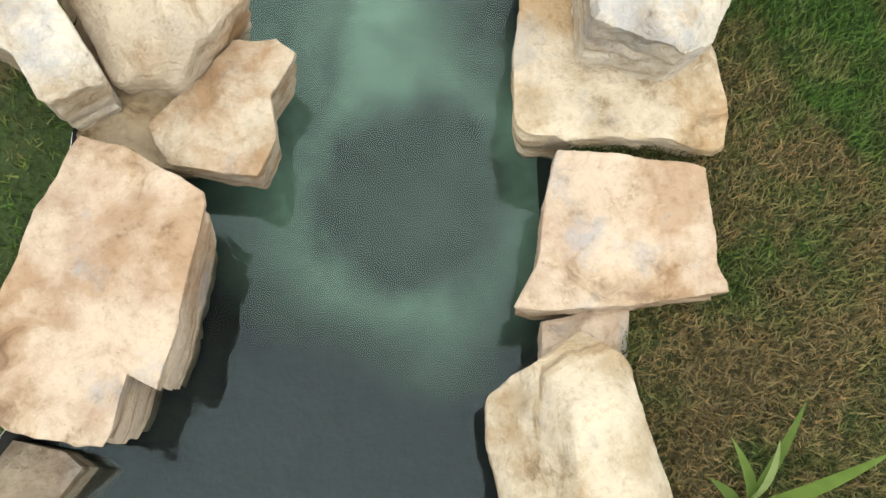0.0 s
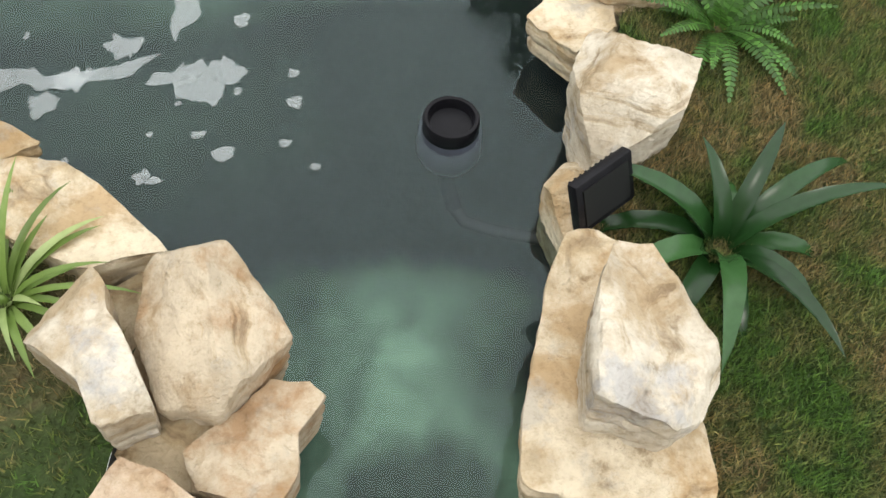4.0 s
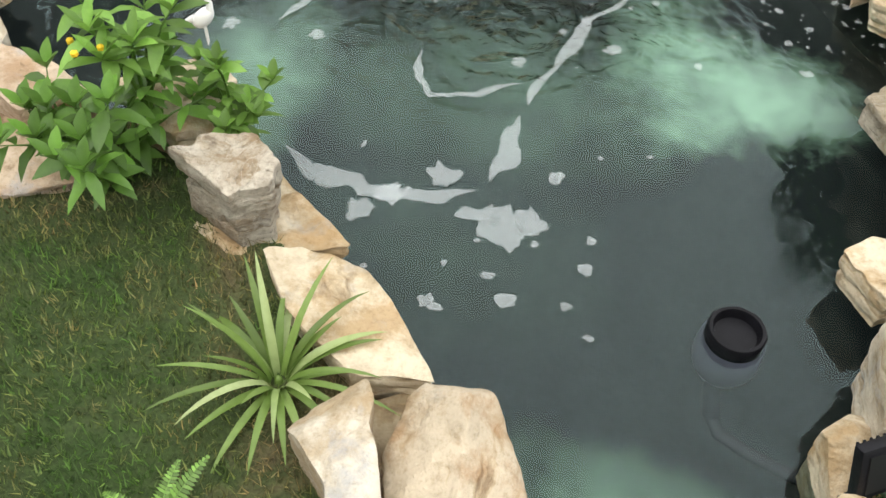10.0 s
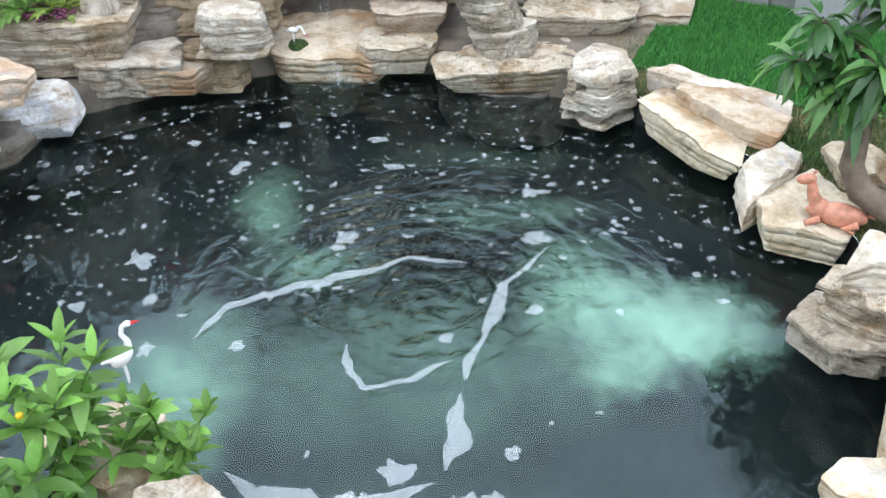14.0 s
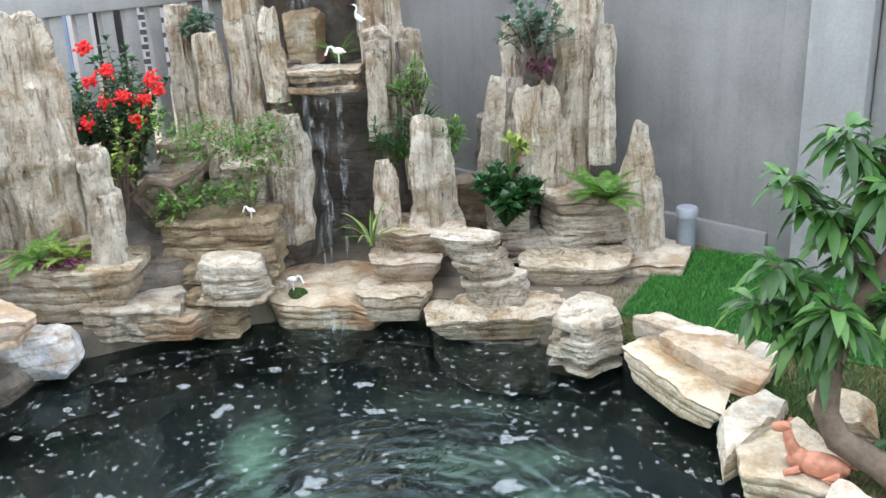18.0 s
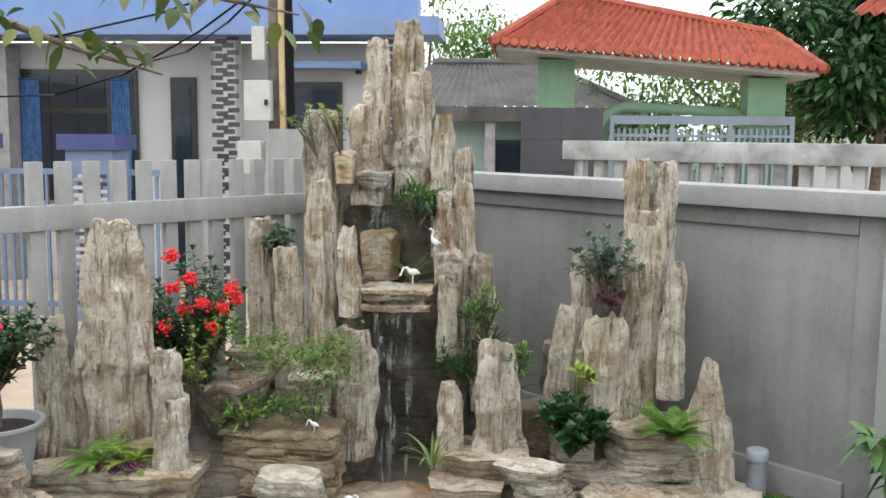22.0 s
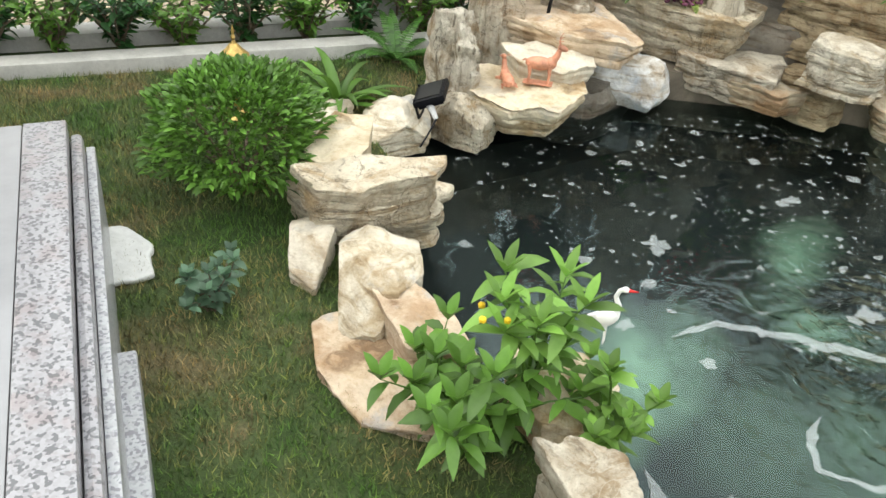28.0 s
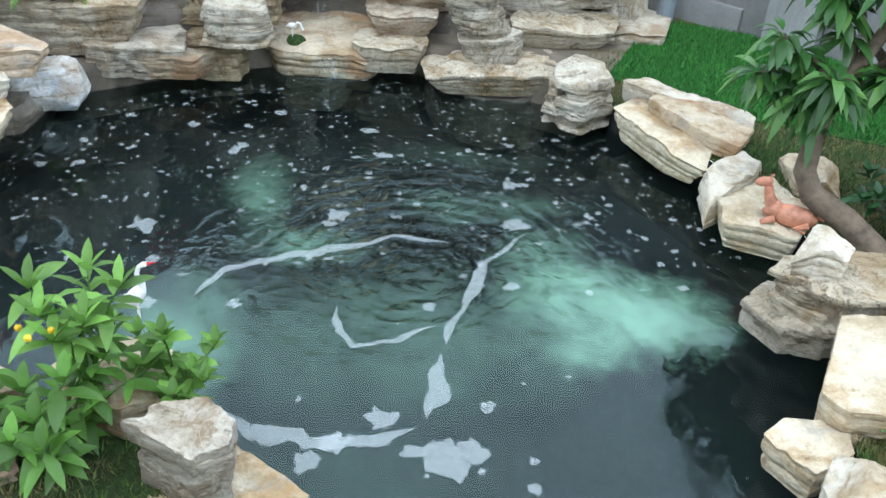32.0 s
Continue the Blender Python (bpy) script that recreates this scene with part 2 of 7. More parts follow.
def concrete_material(name, color, stain=0.25, scale=1.6):
    m, nt, b = node_material(name)
    v = texco(nt, world_space=True, shift=False)
    big = noise_tex(nt, v, scale, 6, 0.6, 0.5)
    streak = noise_tex(nt, texco(nt, (6, 6, 0.6), True, False), 1.5, 5, 0.6)
    c = ramp(nt, big, [(0.32, tuple(x * (1 - stain) for x in color)), (0.52, color), (0.72, tuple(min(1, x * (1 + stain * 0.7)) for x in color))])
    s = ramp(nt, streak, [(0.30, (0.88, 0.88, 0.87)), (0.55, (1, 1, 1))])
    f = ramp(nt, noise_tex(nt, v, 55, 5, 0.7), [(0.3, (0.86, 0.86, 0.86)), (0.6, (1, 1, 1))])
    nt.links.new(mix(nt, 1.0, mix(nt, 1.0, c, s, "MULTIPLY"), f, "MULTIPLY"), b.inputs["Base Color"])
    b.inputs["Roughness"].default_value = 0.85
    n1 = bump(nt, b, big, 0.2, 0.02)
    bump(nt, b, noise_tex(nt, v, 70, 5, 0.7), 0.3, 0.004, n1)
    return m


WALL = concrete_material("cement_render", (0.26, 0.26, 0.252), 0.22)
WALL_PALE = concrete_material("pale_cement", (0.34, 0.345, 0.34), 0.2)
FENCE = concrete_material("painted_concrete_grey", (0.35, 0.35, 0.335), 0.16, 3.0)
KERB = concrete_material("kerb_concrete", (0.46, 0.45, 0.42), 0.2, 4.0)


def cloud_mask(nt, v, x, y, rx, ry, wobble, soft, scale=2.4):
    """One soft-edged patch of colour round a place in the pond."""
    nz = add(nt, "ShaderNodeTexNoise", Scale=scale, Detail=6.0, Roughness=0.66)
    nt.links.new(v, nz.inputs["Vector"])
    wob = nt.nodes.new("ShaderNodeVectorMath")
    wob.operation = "MULTIPLY_ADD"
    nt.links.new(nz.outputs["Color"], wob.inputs[0])
    wob.inputs[1].default_value = (wobble, wobble, 0)
    nt.links.new(v, wob.inputs[2])
    mp = nt.nodes.new("ShaderNodeMapping")
    mp.vector_type = "TEXTURE"
    mp.inputs["Location"].default_value = (x + wobble / 2, y + wobble / 2, 0)
    mp.inputs["Scale"].default_value = (rx, ry, 100)
    nt.links.new(wob.outputs[0], mp.inputs["Vector"])
    ln = nt.nodes.new("ShaderNodeVectorMath")
    ln.operation = "LENGTH"
    nt.links.new(mp.outputs[0], ln.inputs[0])
    return ramp(nt, ln.outputs["Value"], [(max(0.0, 1 - soft), (1, 1, 1)), (1.0, (0, 0, 0))])


def scaled(nt, value, k):
    return mix(nt, 1.0, value, (k, k, k), "MULTIPLY")


def water_material():
    """Clear dark water with a mirror skin, ripples round the fall's upwelling and a little milkiness."""
    m, nt, b = node_material("pond_water")
    nt.nodes.remove(b)
    v = texco(nt, world_space=True, shift=False)
    dist = nt.nodes.new("ShaderNodeVectorMath")
    dist.operation = "DISTANCE"
    dist.inputs[1].default_value = (-0.10, 3.2, 0.0)
    nt.links.new(v, dist.inputs[0])
    near = ramp(nt, dist.outputs["Value"], [(0.0, (1, 1, 1)), (0.40, (0.7, 0.7, 0.7)), (0.70, (0.12, 0.12, 0.12)), (1.0, (0.015, 0.015, 0.015))])
    wave = add(nt, "ShaderNodeTexNoise", Scale=7.0, Detail=3.0, Roughness=0.5, Distortion=1.8)
    nt.links.new(v, wave.inputs["Vector"])
    mp = nt.nodes.new("ShaderNodeMapping")
    mp.inputs["Location"].default_value = (0.10, -3.0, 0)
    nt.links.new(v, mp.inputs["Vector"])
    ring = add(nt, "ShaderNodeTexWave", Scale=3.2, Distortion=5.0, Detail=2.0)
    ring.inputs["Detail Scale"].default_value = 1.6
    ring.wave_type, ring.rings_direction = "RINGS", "SPHERICAL"
    nt.links.new(mp.outputs[0], ring.inputs["Vector"])
    both = mix(nt, 0.20, wave.outputs["Fac"], ring.outputs["Fac"])
    h = mix(nt, 1.0, both, near, "MULTIPLY")
    bp = add(nt, "ShaderNodeBump", Strength=1.0, Distance=0.12)
    nt.links.new(h, bp.inputs["Height"])
    clear = add(nt, "ShaderNodeBsdfTransparent", Color=(0.79, 0.85, 0.84, 1))
    milk = add(nt, "ShaderNodeBsdfDiffuse", Color=(0.03, 0.042, 0.042, 1))
    body = nt.nodes.new("ShaderNodeMixShader")
    body.inputs[0].default_value = 0.06
    nt.links.new(clear.outputs[0], body.inputs[1])
    nt.links.new(milk.outputs[0], body.inputs[2])
    gl = add(nt, "ShaderNodeBsdfGlossy", Roughness=0.015, Color=(0.74, 0.92, 0.92, 1))
    nt.links.new(bp.outputs[0], gl.inputs["Normal"])
    fr = add(nt, "ShaderNodeFresnel", IOR=1.45)
    nt.links.new(bp.outputs[0], fr.inputs["Normal"])
    mx = nt.nodes.new("ShaderNodeMixShader")
    nt.links.new(fr.outputs[0], mx.inputs[0])
    nt.links.new(body.outputs[0], mx.inputs[1])
    nt.links.new(gl.outputs[0], mx.inputs[2])
    nt.links.new(mx.outputs[0], nt.nodes["Material Output"].inputs[0])
    return m


# pale patches of silt and painted sunlit water: middle, half widths, unevenness, softness, strength
SILT_AND_SUN = ((-0.05, 2.66, 0.85, 0.50, 0.4, 0.8, 0.26), (0.72, 2.76, 0.48, 0.36, 0.6, 0.6, 0.78), (0.46, 3.05, 0.24, 0.34, 0.5, 0.8, 0.45), (-0.90, 2.55, 0.30, 0.50, 0.4, 0.8, 0.50), (-0.72, 3.62, 0.17, 0.42, 0.3, 0.8, 0.38),
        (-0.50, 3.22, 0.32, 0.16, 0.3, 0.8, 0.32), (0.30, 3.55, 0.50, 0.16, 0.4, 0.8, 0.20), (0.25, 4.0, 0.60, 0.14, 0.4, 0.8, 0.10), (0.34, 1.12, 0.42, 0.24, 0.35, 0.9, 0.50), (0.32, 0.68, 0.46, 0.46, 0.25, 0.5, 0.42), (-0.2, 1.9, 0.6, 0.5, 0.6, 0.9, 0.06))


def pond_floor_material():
    """Dark pond lining; grey and pale green silt drifts and sunlit water are painted into its colour."""
    m, nt, b = node_material("silt_and_sun_pond_lining")
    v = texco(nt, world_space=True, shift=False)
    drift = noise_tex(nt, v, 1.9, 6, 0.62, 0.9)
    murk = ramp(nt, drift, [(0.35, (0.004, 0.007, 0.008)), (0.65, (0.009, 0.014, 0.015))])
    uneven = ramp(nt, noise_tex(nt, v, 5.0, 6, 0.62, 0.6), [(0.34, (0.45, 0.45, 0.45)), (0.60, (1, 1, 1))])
    for x, y, rx, ry, wob, soft, k in SILT_AND_SUN:
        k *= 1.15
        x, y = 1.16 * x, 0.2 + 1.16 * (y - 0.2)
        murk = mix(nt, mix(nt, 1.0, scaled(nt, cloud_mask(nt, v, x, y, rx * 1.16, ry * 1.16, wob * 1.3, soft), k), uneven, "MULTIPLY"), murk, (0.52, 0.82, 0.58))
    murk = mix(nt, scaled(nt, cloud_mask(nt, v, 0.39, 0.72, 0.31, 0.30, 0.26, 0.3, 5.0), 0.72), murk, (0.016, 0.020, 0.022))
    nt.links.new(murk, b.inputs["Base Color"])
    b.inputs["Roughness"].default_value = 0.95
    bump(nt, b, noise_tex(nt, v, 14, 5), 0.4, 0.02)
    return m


def grass_ground_material():
    m, nt, b = node_material("lawn_soil")
    v = texco(nt, world_space=True, shift=False)
    big = noise_tex(nt, v, 2.3, 5, 0.6, 0.5)
    fine = noise_tex(nt, v, 90, 5, 0.7)
    c = ramp(nt, big, [(0.42, (0.04, 0.075, 0.016)), (0.56, (0.065, 0.095, 0.03)), (0.68, (0.15, 0.125, 0.065))])
    f = ramp(nt, fine, [(0.3, (0.5, 0.5, 0.45)), (0.6, (1.1, 1.1, 1.0))])
    nt.links.new(mix(nt, 1.0, c, f, "MULTIPLY"), b.inputs["Base Color"])
    b.inputs["Roughness"].default_value = 0.95
    bump(nt, b, fine, 0.8, 0.02)
    return m


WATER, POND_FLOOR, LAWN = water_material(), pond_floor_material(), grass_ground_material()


# ---- building helpers
def finish(bm, name, material, smooth=40):
    me = bpy.data.meshes.new(name)
    bm.to_mesh(me)
    bm.free()
    if material is not None:
        me.materials.append(material)
    if smooth:
        me.polygons.foreach_set("use_smooth", [True] * len(me.polygons))
        me.set_sharp_from_angle(angle=radians(smooth))
    return me


def part(name, bm, material, parent=None, label="", smooth=40):
    """Links a bmesh as one mesh object, under a thing or a part."""
    ob = new(name, finish(bm, name, material, smooth))
    ob.parent = parent
    if label:
        ob["label"] = label
    return ob


def thing(name, at, label, category, group="", turn=0.0):
    """An Empty at the base of a thing."""
    ob = new(name)
    ob.matrix_world = pose(*at, 0, 0, turn)
    ob.empty_display_size = 0.1
    return tagged(ob, label, category, group)


def box_bm(size, at=(0, 0, 0), bevel=0.0, bm=None, turn=0.0):
    """A box whose base centre is at the place given."""
    out = bm or bmesh.new()
    m = pose(at[0], at[1], at[2] + size[2] / 2, 0, 0, turn) @ Matrix.Diagonal((*size, 1))
    r = bmesh.ops.create_cube(out, size=1.0, matrix=m)
    if bevel:
        es = list({e for v in r["verts"] for e in v.link_edges})
        bmesh.ops.bevel(out, geom=es, offset=bevel, segments=2, affect="EDGES", profile=0.6)
    return out


def tube_bm(points, radii, sides=8, bm=None, cap=True):
    """A tapered tube along points."""
    out = bm or bmesh.new()
    rings = []
    pts = [Vector(p) for p in points]
    for i, p in enumerate(pts):
        d = (pts[min(i + 1, len(pts) - 1)] - pts[max(i - 1, 0)]).normalized()
        a = d.orthogonal().normalized()
        c = d.cross(a)
        r = radii[i] if hasattr(radii, "__len__") else radii
        rings.append([out.verts.new(p + r * (math.cos(k * math.tau / sides) * a + math.sin(k * math.tau / sides) * c)) for k in range(sides)])
    for r0, r1 in zip(rings, rings[1:]):
        # match the ring's start so that the tube does not twist
        o = min(range(sides), key=lambda s: sum((r0[k].co - r1[(k + s) % sides].co).length for k in range(0, sides, 2)))
        for k in range(sides):
            out.faces.new((r0[k], r0[(k + 1) % sides], r1[(k + 1 + o) % sides], r1[(k + o) % sides]))
    if cap:
        out.faces.new(rings[0][::-1])
        out.faces.new(rings[-1])
    return out


def lathe_bm(profile, sides=32, bm=None):
    """A turned body from (radius, height) pairs."""
    out = bm or bmesh.new()
    rings = []
    for r, z in profile:
        if r < 1e-5:
            rings.append([out.verts.new((0, 0, z))] * sides)
        else:
            rings.append([out.verts.new((r * math.cos(k * math.tau / sides), r * math.sin(k * math.tau / sides), z)) for k in range(sides)])
    for a, b in zip(rings, rings[1:]):
        for k in range(sides):
            vs = [a[k], a[(k + 1) % sides], b[(k + 1) % sides], b[k]]
            vs = [v for i, v in enumerate(vs) if v not in vs[:i]]
            if len(vs) > 2:
                out.faces.new(vs)
    return out


def polar(corners, n):
    """The radius of a corner polygon seen from its middle, at n even angles."""
    c = sum((Vector(p) for p in corners), Vector((0, 0))) / len(corners)
    rel = [Vector(p) - c for p in corners]
    out = []
    for k in range(n):
        a = k * math.tau / n
        d = Vector((math.cos(a), math.sin(a)))
        best = 0.02
        for p, q in zip(rel, rel[1:] + rel[:1]):
            e = q - p
            det = d.x * -e.y + d.y * e.x
            if abs(det) < 1e-9:
                continue
            s = (p.x * -e.y + p.y * e.x) / det
            u = (d.x * p.y - d.y * p.x) / det
            if s > 0 and -1e-6 <= u <= 1 + 1e-6:
                best = max(best, s)
        out.append(best)
    return c, out


def rock_bm(radii, z0, z1, kind, seed, taper=0.0, lean=0.0, tilt=(0.0, 0.0)):
    """A stone: side rows that follow its plan, a broken top, relief by its kind."""
    n = len(radii)
    rnd = random.Random(seed)
    size = max(sum(radii) / n, 0.03)
    h = z1 - z0
    off = Vector((rnd.uniform(0, 90), rnd.uniform(0, 90), rnd.uniform(0, 90)))
    slope = (rnd.uniform(-0.4, 0.4), rnd.uniform(-0.4, 0.4))
    chips = [(rnd.uniform(0, math.tau), rnd.uniform(0.35, 0.9), rnd.uniform(0.55, 0.92), rnd.uniform(0.10, 0.26)) for _ in range(4)]
    cuts = []
    if kind in ("block", "wedge", "boulder"):
        for _ in range(11):
            a, up = rnd.uniform(0, math.tau), rnd.uniform(0.15, 1.1)
            nrm = Vector((math.cos(a), math.sin(a), up)).normalized()
            r = radii[int(a / math.tau * n) % n]
            reach = r * math.hypot(nrm.x, nrm.y) + h / 2 * nrm.z
            cuts.append((nrm, reach * rnd.uniform(0.74, 0.92)))
    # rows as (height 0..1, scale, layer)
    rows = []
    if kind in ("strata", "slab", "flat"):
        count = max(2, round(h / 0.033))
        marks = sorted([0.0, 1.0] + [min(0.95, max(0.05, (k + rnd.uniform(-0.48, 0.48)) / count)) for k in range(1, count)])
        deep = 0.06 if kind == "strata" else 0.04
        prev = 0.0
        for j, (s0, s1) in enumerate(zip(marks, marks[1:])):
            g = 1.0 - deep * rnd.random() - (0.13 * (rnd.random() < 0.24)) - (0.26 * (1 - s1) if kind != "strata" else 0.10 * (1 - s1))
            if j == len(marks) - 2:
                g = 1.0
            lip = 0.012 if kind == "strata" else 0.015
            for u, q in ((0.02, g - lip * 2.2), (0.10, g), (0.5, g + 0.004), (0.86, g - lip * 0.4), (0.98, g - lip * 1.8)):
                rows.append((s0 + (s1 - s0) * u, q, j))
    else:
        count = 30 if kind == "column" else 18
        rows = [(i / count, 1.0, 0) for i in range(count + 1)]
    bm = bmesh.new()
    breaks = sorted(rnd.uniform(0.15, 0.92) for _ in range(3))
    shifts = [(rnd.uniform(-0.07, 0.07) * size, rnd.uniform(-0.07, 0.07) * size, rnd.uniform(0.93, 1.05)) for _ in range(4)]
    if kind == "strata":
        tilt = (tilt[0] + rnd.uniform(-0.12, 0.12), tilt[1] + rnd.uniform(-0.10, 0.04))

    def place(k, f, s, g, j, on_top):
        a = k * math.tau / n
        c, sn = math.cos(a), math.sin(a)
        drop, seg = 0.0, 0
        if kind == "column":
            g *= 1.0 - taper * s ** 1.7
            q = Vector((c * 2.2, sn * 2.2, s * h * 0.9)) + off
            g *= 1 + 0.24 * noise.noise(q) + 0.10 * noise.noise(q * 2.7) - 0.16 * max(0, 0.5 - 6 * abs(noise.noise(Vector((c * 3.2, sn * 3.2, s * h * 0.5)) - off)))
            seg = sum(s + 0.05 * noise.noise(Vector((c * 1.5, sn * 1.5, 7)) + off) > q0 for q0 in breaks)
            g *= shifts[seg][2]
            g *= 1 - 0.16 * abs(noise.noise(Vector((c * 5.0, sn * 5.0, s * h * 0.7)) + off * 2)) - 0.10 * abs(noise.noise(Vector((c * 11.0, sn * 11.0, s * h * 1.5)) + off))
            g *= 1.05 - 0.20 * max(0.0, (s - 0.82) / 0.18) ** 2
            g *= 1 + 0.15 * noise.noise(Vector((c * 1.3, sn * 1.3, s * h * 8)) + off) + 0.13 * noise.noise(Vector((c * 6.5, sn * 6.5, s * h * 1.1)) - off)
            for ca, cw, cs, cd in chips:
                da = abs((a - ca + math.pi) % math.tau - math.pi)
                if da < cw and f > 0.45:
                    if s > cs:
                        g *= 1 - cd
                    drop = max(drop, (1 - cs) * 0.35)
        elif kind in ("strata", "slab", "flat"):
            wob = noise.noise(Vector((c * 1.4, sn * 1.4, j * 0.55)) + off)
            chip = max(0.0, noise.noise(Vector((c * 3.0, sn * 3.0, j * 0.9 + 40)) + off) - 0.18)
            amp = 1.0 if kind == "strata" else 0.35
            g *= 1 + 0.10 * wob * amp - 0.34 * chip * amp
            g *= 1 - taper * s
            g *= 1 + 0.035 * noise.noise(Vector((c * 8, sn * 8, s * 6)) + off)
        else:
            g *= 1.0 - taper * s ** 2 - 0.18 * (1 - min(1.0, s * 1.5)) ** 2
            if s > 0.85 and not on_top:
                g *= 1 - (s - 0.85) * 0.5
        r = radii[k] * g * f
        p = Vector((c * r, sn * r, z0 + h * s))
        if kind not in ("strata", "column"):
            p += Vector((c, sn, 0)) * f * size * (0.05 if kind in ("slab", "flat") else 0.10) * noise.fractal(p * (1.8 / size) + off, 1.0, 2.0, 4)
        flat = Vector((p.x, p.y, 0))
        top_n = noise.fractal(flat * (1.5 / size) + off * 2, 1.0, 2.0, 4)
        amp = {"column": 0.26, "block": 0.20, "wedge": 0.16, "boulder": 0.16, "base": 0.12}.get(kind, 0.06) * size
        if kind == "column":
            top_n = top_n * 0.8 + slope[0] * c * f + slope[1] * sn * f
        fade = 1.0 if on_top else (s if kind == "strata" else s ** 4)
        p.z += fade * (amp * top_n + tilt[0] * p.x + tilt[1] * p.y) - fade * drop * h * (1 if on_top or s > 0.6 else 0)
        if kind == "wedge":
            p.z -= fade * 0.45 * abs(p.x * math.cos(seed * 2.1) + p.y * math.sin(seed * 2.1))
        if kind in ("boulder", "block") and on_top:
            p.z += (1 - f * f) * h * 0.10
        if kind in ("strata", "slab", "flat"):
            p.z += 0.012 * noise.noise(Vector((p.x * 4, p.y * 4, j * 3.0)) + off) * min(1.0, h / 0.1)
        mid = Vector((0, 0, z0 + h / 2))
        for nrm, reach in cuts:
            over = (p - mid).dot(nrm) - reach
            if over > 0:
                p -= nrm * over * 0.92
        q = p * 11 + off
        p += Vector((noise.noise(q), noise.noise(q + Vector((9, 0, 0))), noise.noise(q + Vector((0, 9, 0))))) * (0.010 if kind not in ("slab", "flat") else 0.006)
        p.x += lean * h * s
        if kind == "column":
            p.x, p.y = p.x + shifts[seg][0], p.y + shifts[seg][1]
        return p

    grid = [[bm.verts.new(place(k, 1.0, s, g, j, False)) for k in range(n)] for s, g, j in rows]
    s, g, j = rows[-1]
    for f in (0.95, 0.88, 0.78, 0.66, 0.52, 0.37, 0.2):
        grid.append([bm.verts.new(place(k, f, 1.0, g, j, True)) for k in range(n)])
    for a, b in zip(grid, grid[1:]):
        for k in range(n):
            bm.faces.new((a[k], a[(k + 1) % n], b[(k + 1) % n], b[k]))
    mid = bm.verts.new(sum((v.co for v in grid[-1]), Vector()) / n)
    for k in range(n):
        bm.faces.new((grid[-1][k], grid[-1][(k + 1) % n], mid))
    bm.faces.new(grid[0][::-1])
    return bm


def hewn_bm(radii, h, kind, seed, taper=0.0, tilt=(0.0, 0.0), facets=(), under=0.12):
    """A split stone: a faceted top, crisp broken rims and faintly bedded, undercut sides."""
    n = len(radii)
    rnd = random.Random(seed)
    size = sum(radii) / n
    off = Vector((rnd.uniform(0, 90), rnd.uniform(0, 90), rnd.uniform(0, 90)))
    planes = [(0.0, 0.0, h, tilt[0], tilt[1])] + list(facets)
    if not facets:
        steep = {"block": (0.35, 1.1), "wedge": (0.5, 1.0)}.get(kind, (0.03, 0.16))
        for k in range(6 if kind in ("block", "wedge") else 3):
            a = (k + rnd.uniform(-0.35, 0.35)) * math.tau / 5 + seed
            r = radii[int(a / math.tau * n) % n] * rnd.uniform(0.30, 0.68)
            g = rnd.uniform(*steep)
            planes.append((r * math.cos(a), r * math.sin(a), h, -g * math.cos(a), -g * math.sin(a)))

    def top(x, y):
        z = min(pz + sx * (x - px) + sy * (y - py) for px, py, pz, sx, sy in planes)
        q = Vector((x, y, 0)) + off
        z += (0.05 if kind in ("block", "wedge") else 0.03) * size * noise.noise(q * (2.6 / size)) + 0.018 * noise.fractal(q * 9, 1.0, 2.0, 4)
        return max(z, 0.22 * h)

    count = max(2, round(h / 0.05))
    beds = [((k + rnd.uniform(0.1, 0.9)) / count, rnd.uniform(0.015, 0.075)) for k in range(count)]
    side = [k / 22 for k in range(21)] + [0.97, 0.99]
    groove = 0.010 / h
    inner = (0.985, 0.955, 0.91, 0.84, 0.76, 0.67, 0.57, 0.46, 0.35, 0.24, 0.12)
    bm = bmesh.new()
    grid = []
    for s in side:
        row = []
        for k in range(n):
            a = k * math.tau / n
            c, sn = math.cos(a), math.sin(a)
            g = 1 - under * (1 - s) ** 1.5 - taper * s * s
            for at, deep in beds:
                w = at + 0.10 * noise.noise(Vector((c * 1.2, sn * 1.2, at * 9)) + off)
                g -= deep * math.exp(-((s - w) / groove) ** 2) + 0.25 * deep * (s < w)
            g += 0.035 * noise.noise(Vector((c * 4.5, sn * 4.5, s * h * 9)) + off) + 0.02 * noise.noise(Vector((c * 14, sn * 14, s * h * 24)) - off)
            if s > 0.9:
                g -= (s - 0.9) * 0.12
            r = radii[k] * g
            row.append(bm.verts.new((c * r, sn * r, s * top(c * r, sn * r))))
        grid.append(row)
    for f in inner:
        row = []
        for k in range(n):
            a = k * math.tau / n
            r = radii[k] * (1 - taper) * f
            row.append(bm.verts.new((math.cos(a) * r, math.sin(a) * r, top(math.cos(a) * r, math.sin(a) * r))))
        grid.append(row)
    for a, b in zip(grid, grid[1:]):
        for k in range(n):
            bm.faces.new((a[k], a[(k + 1) % n], b[(k + 1) % n], b[k]))
    mid = bm.verts.new((0, 0, top(0, 0)))
    for k in range(n):
        bm.faces.new((grid[-1][k], grid[-1][(k + 1) % n], mid))
    bm.faces.new(grid[0][::-1])
    return bm


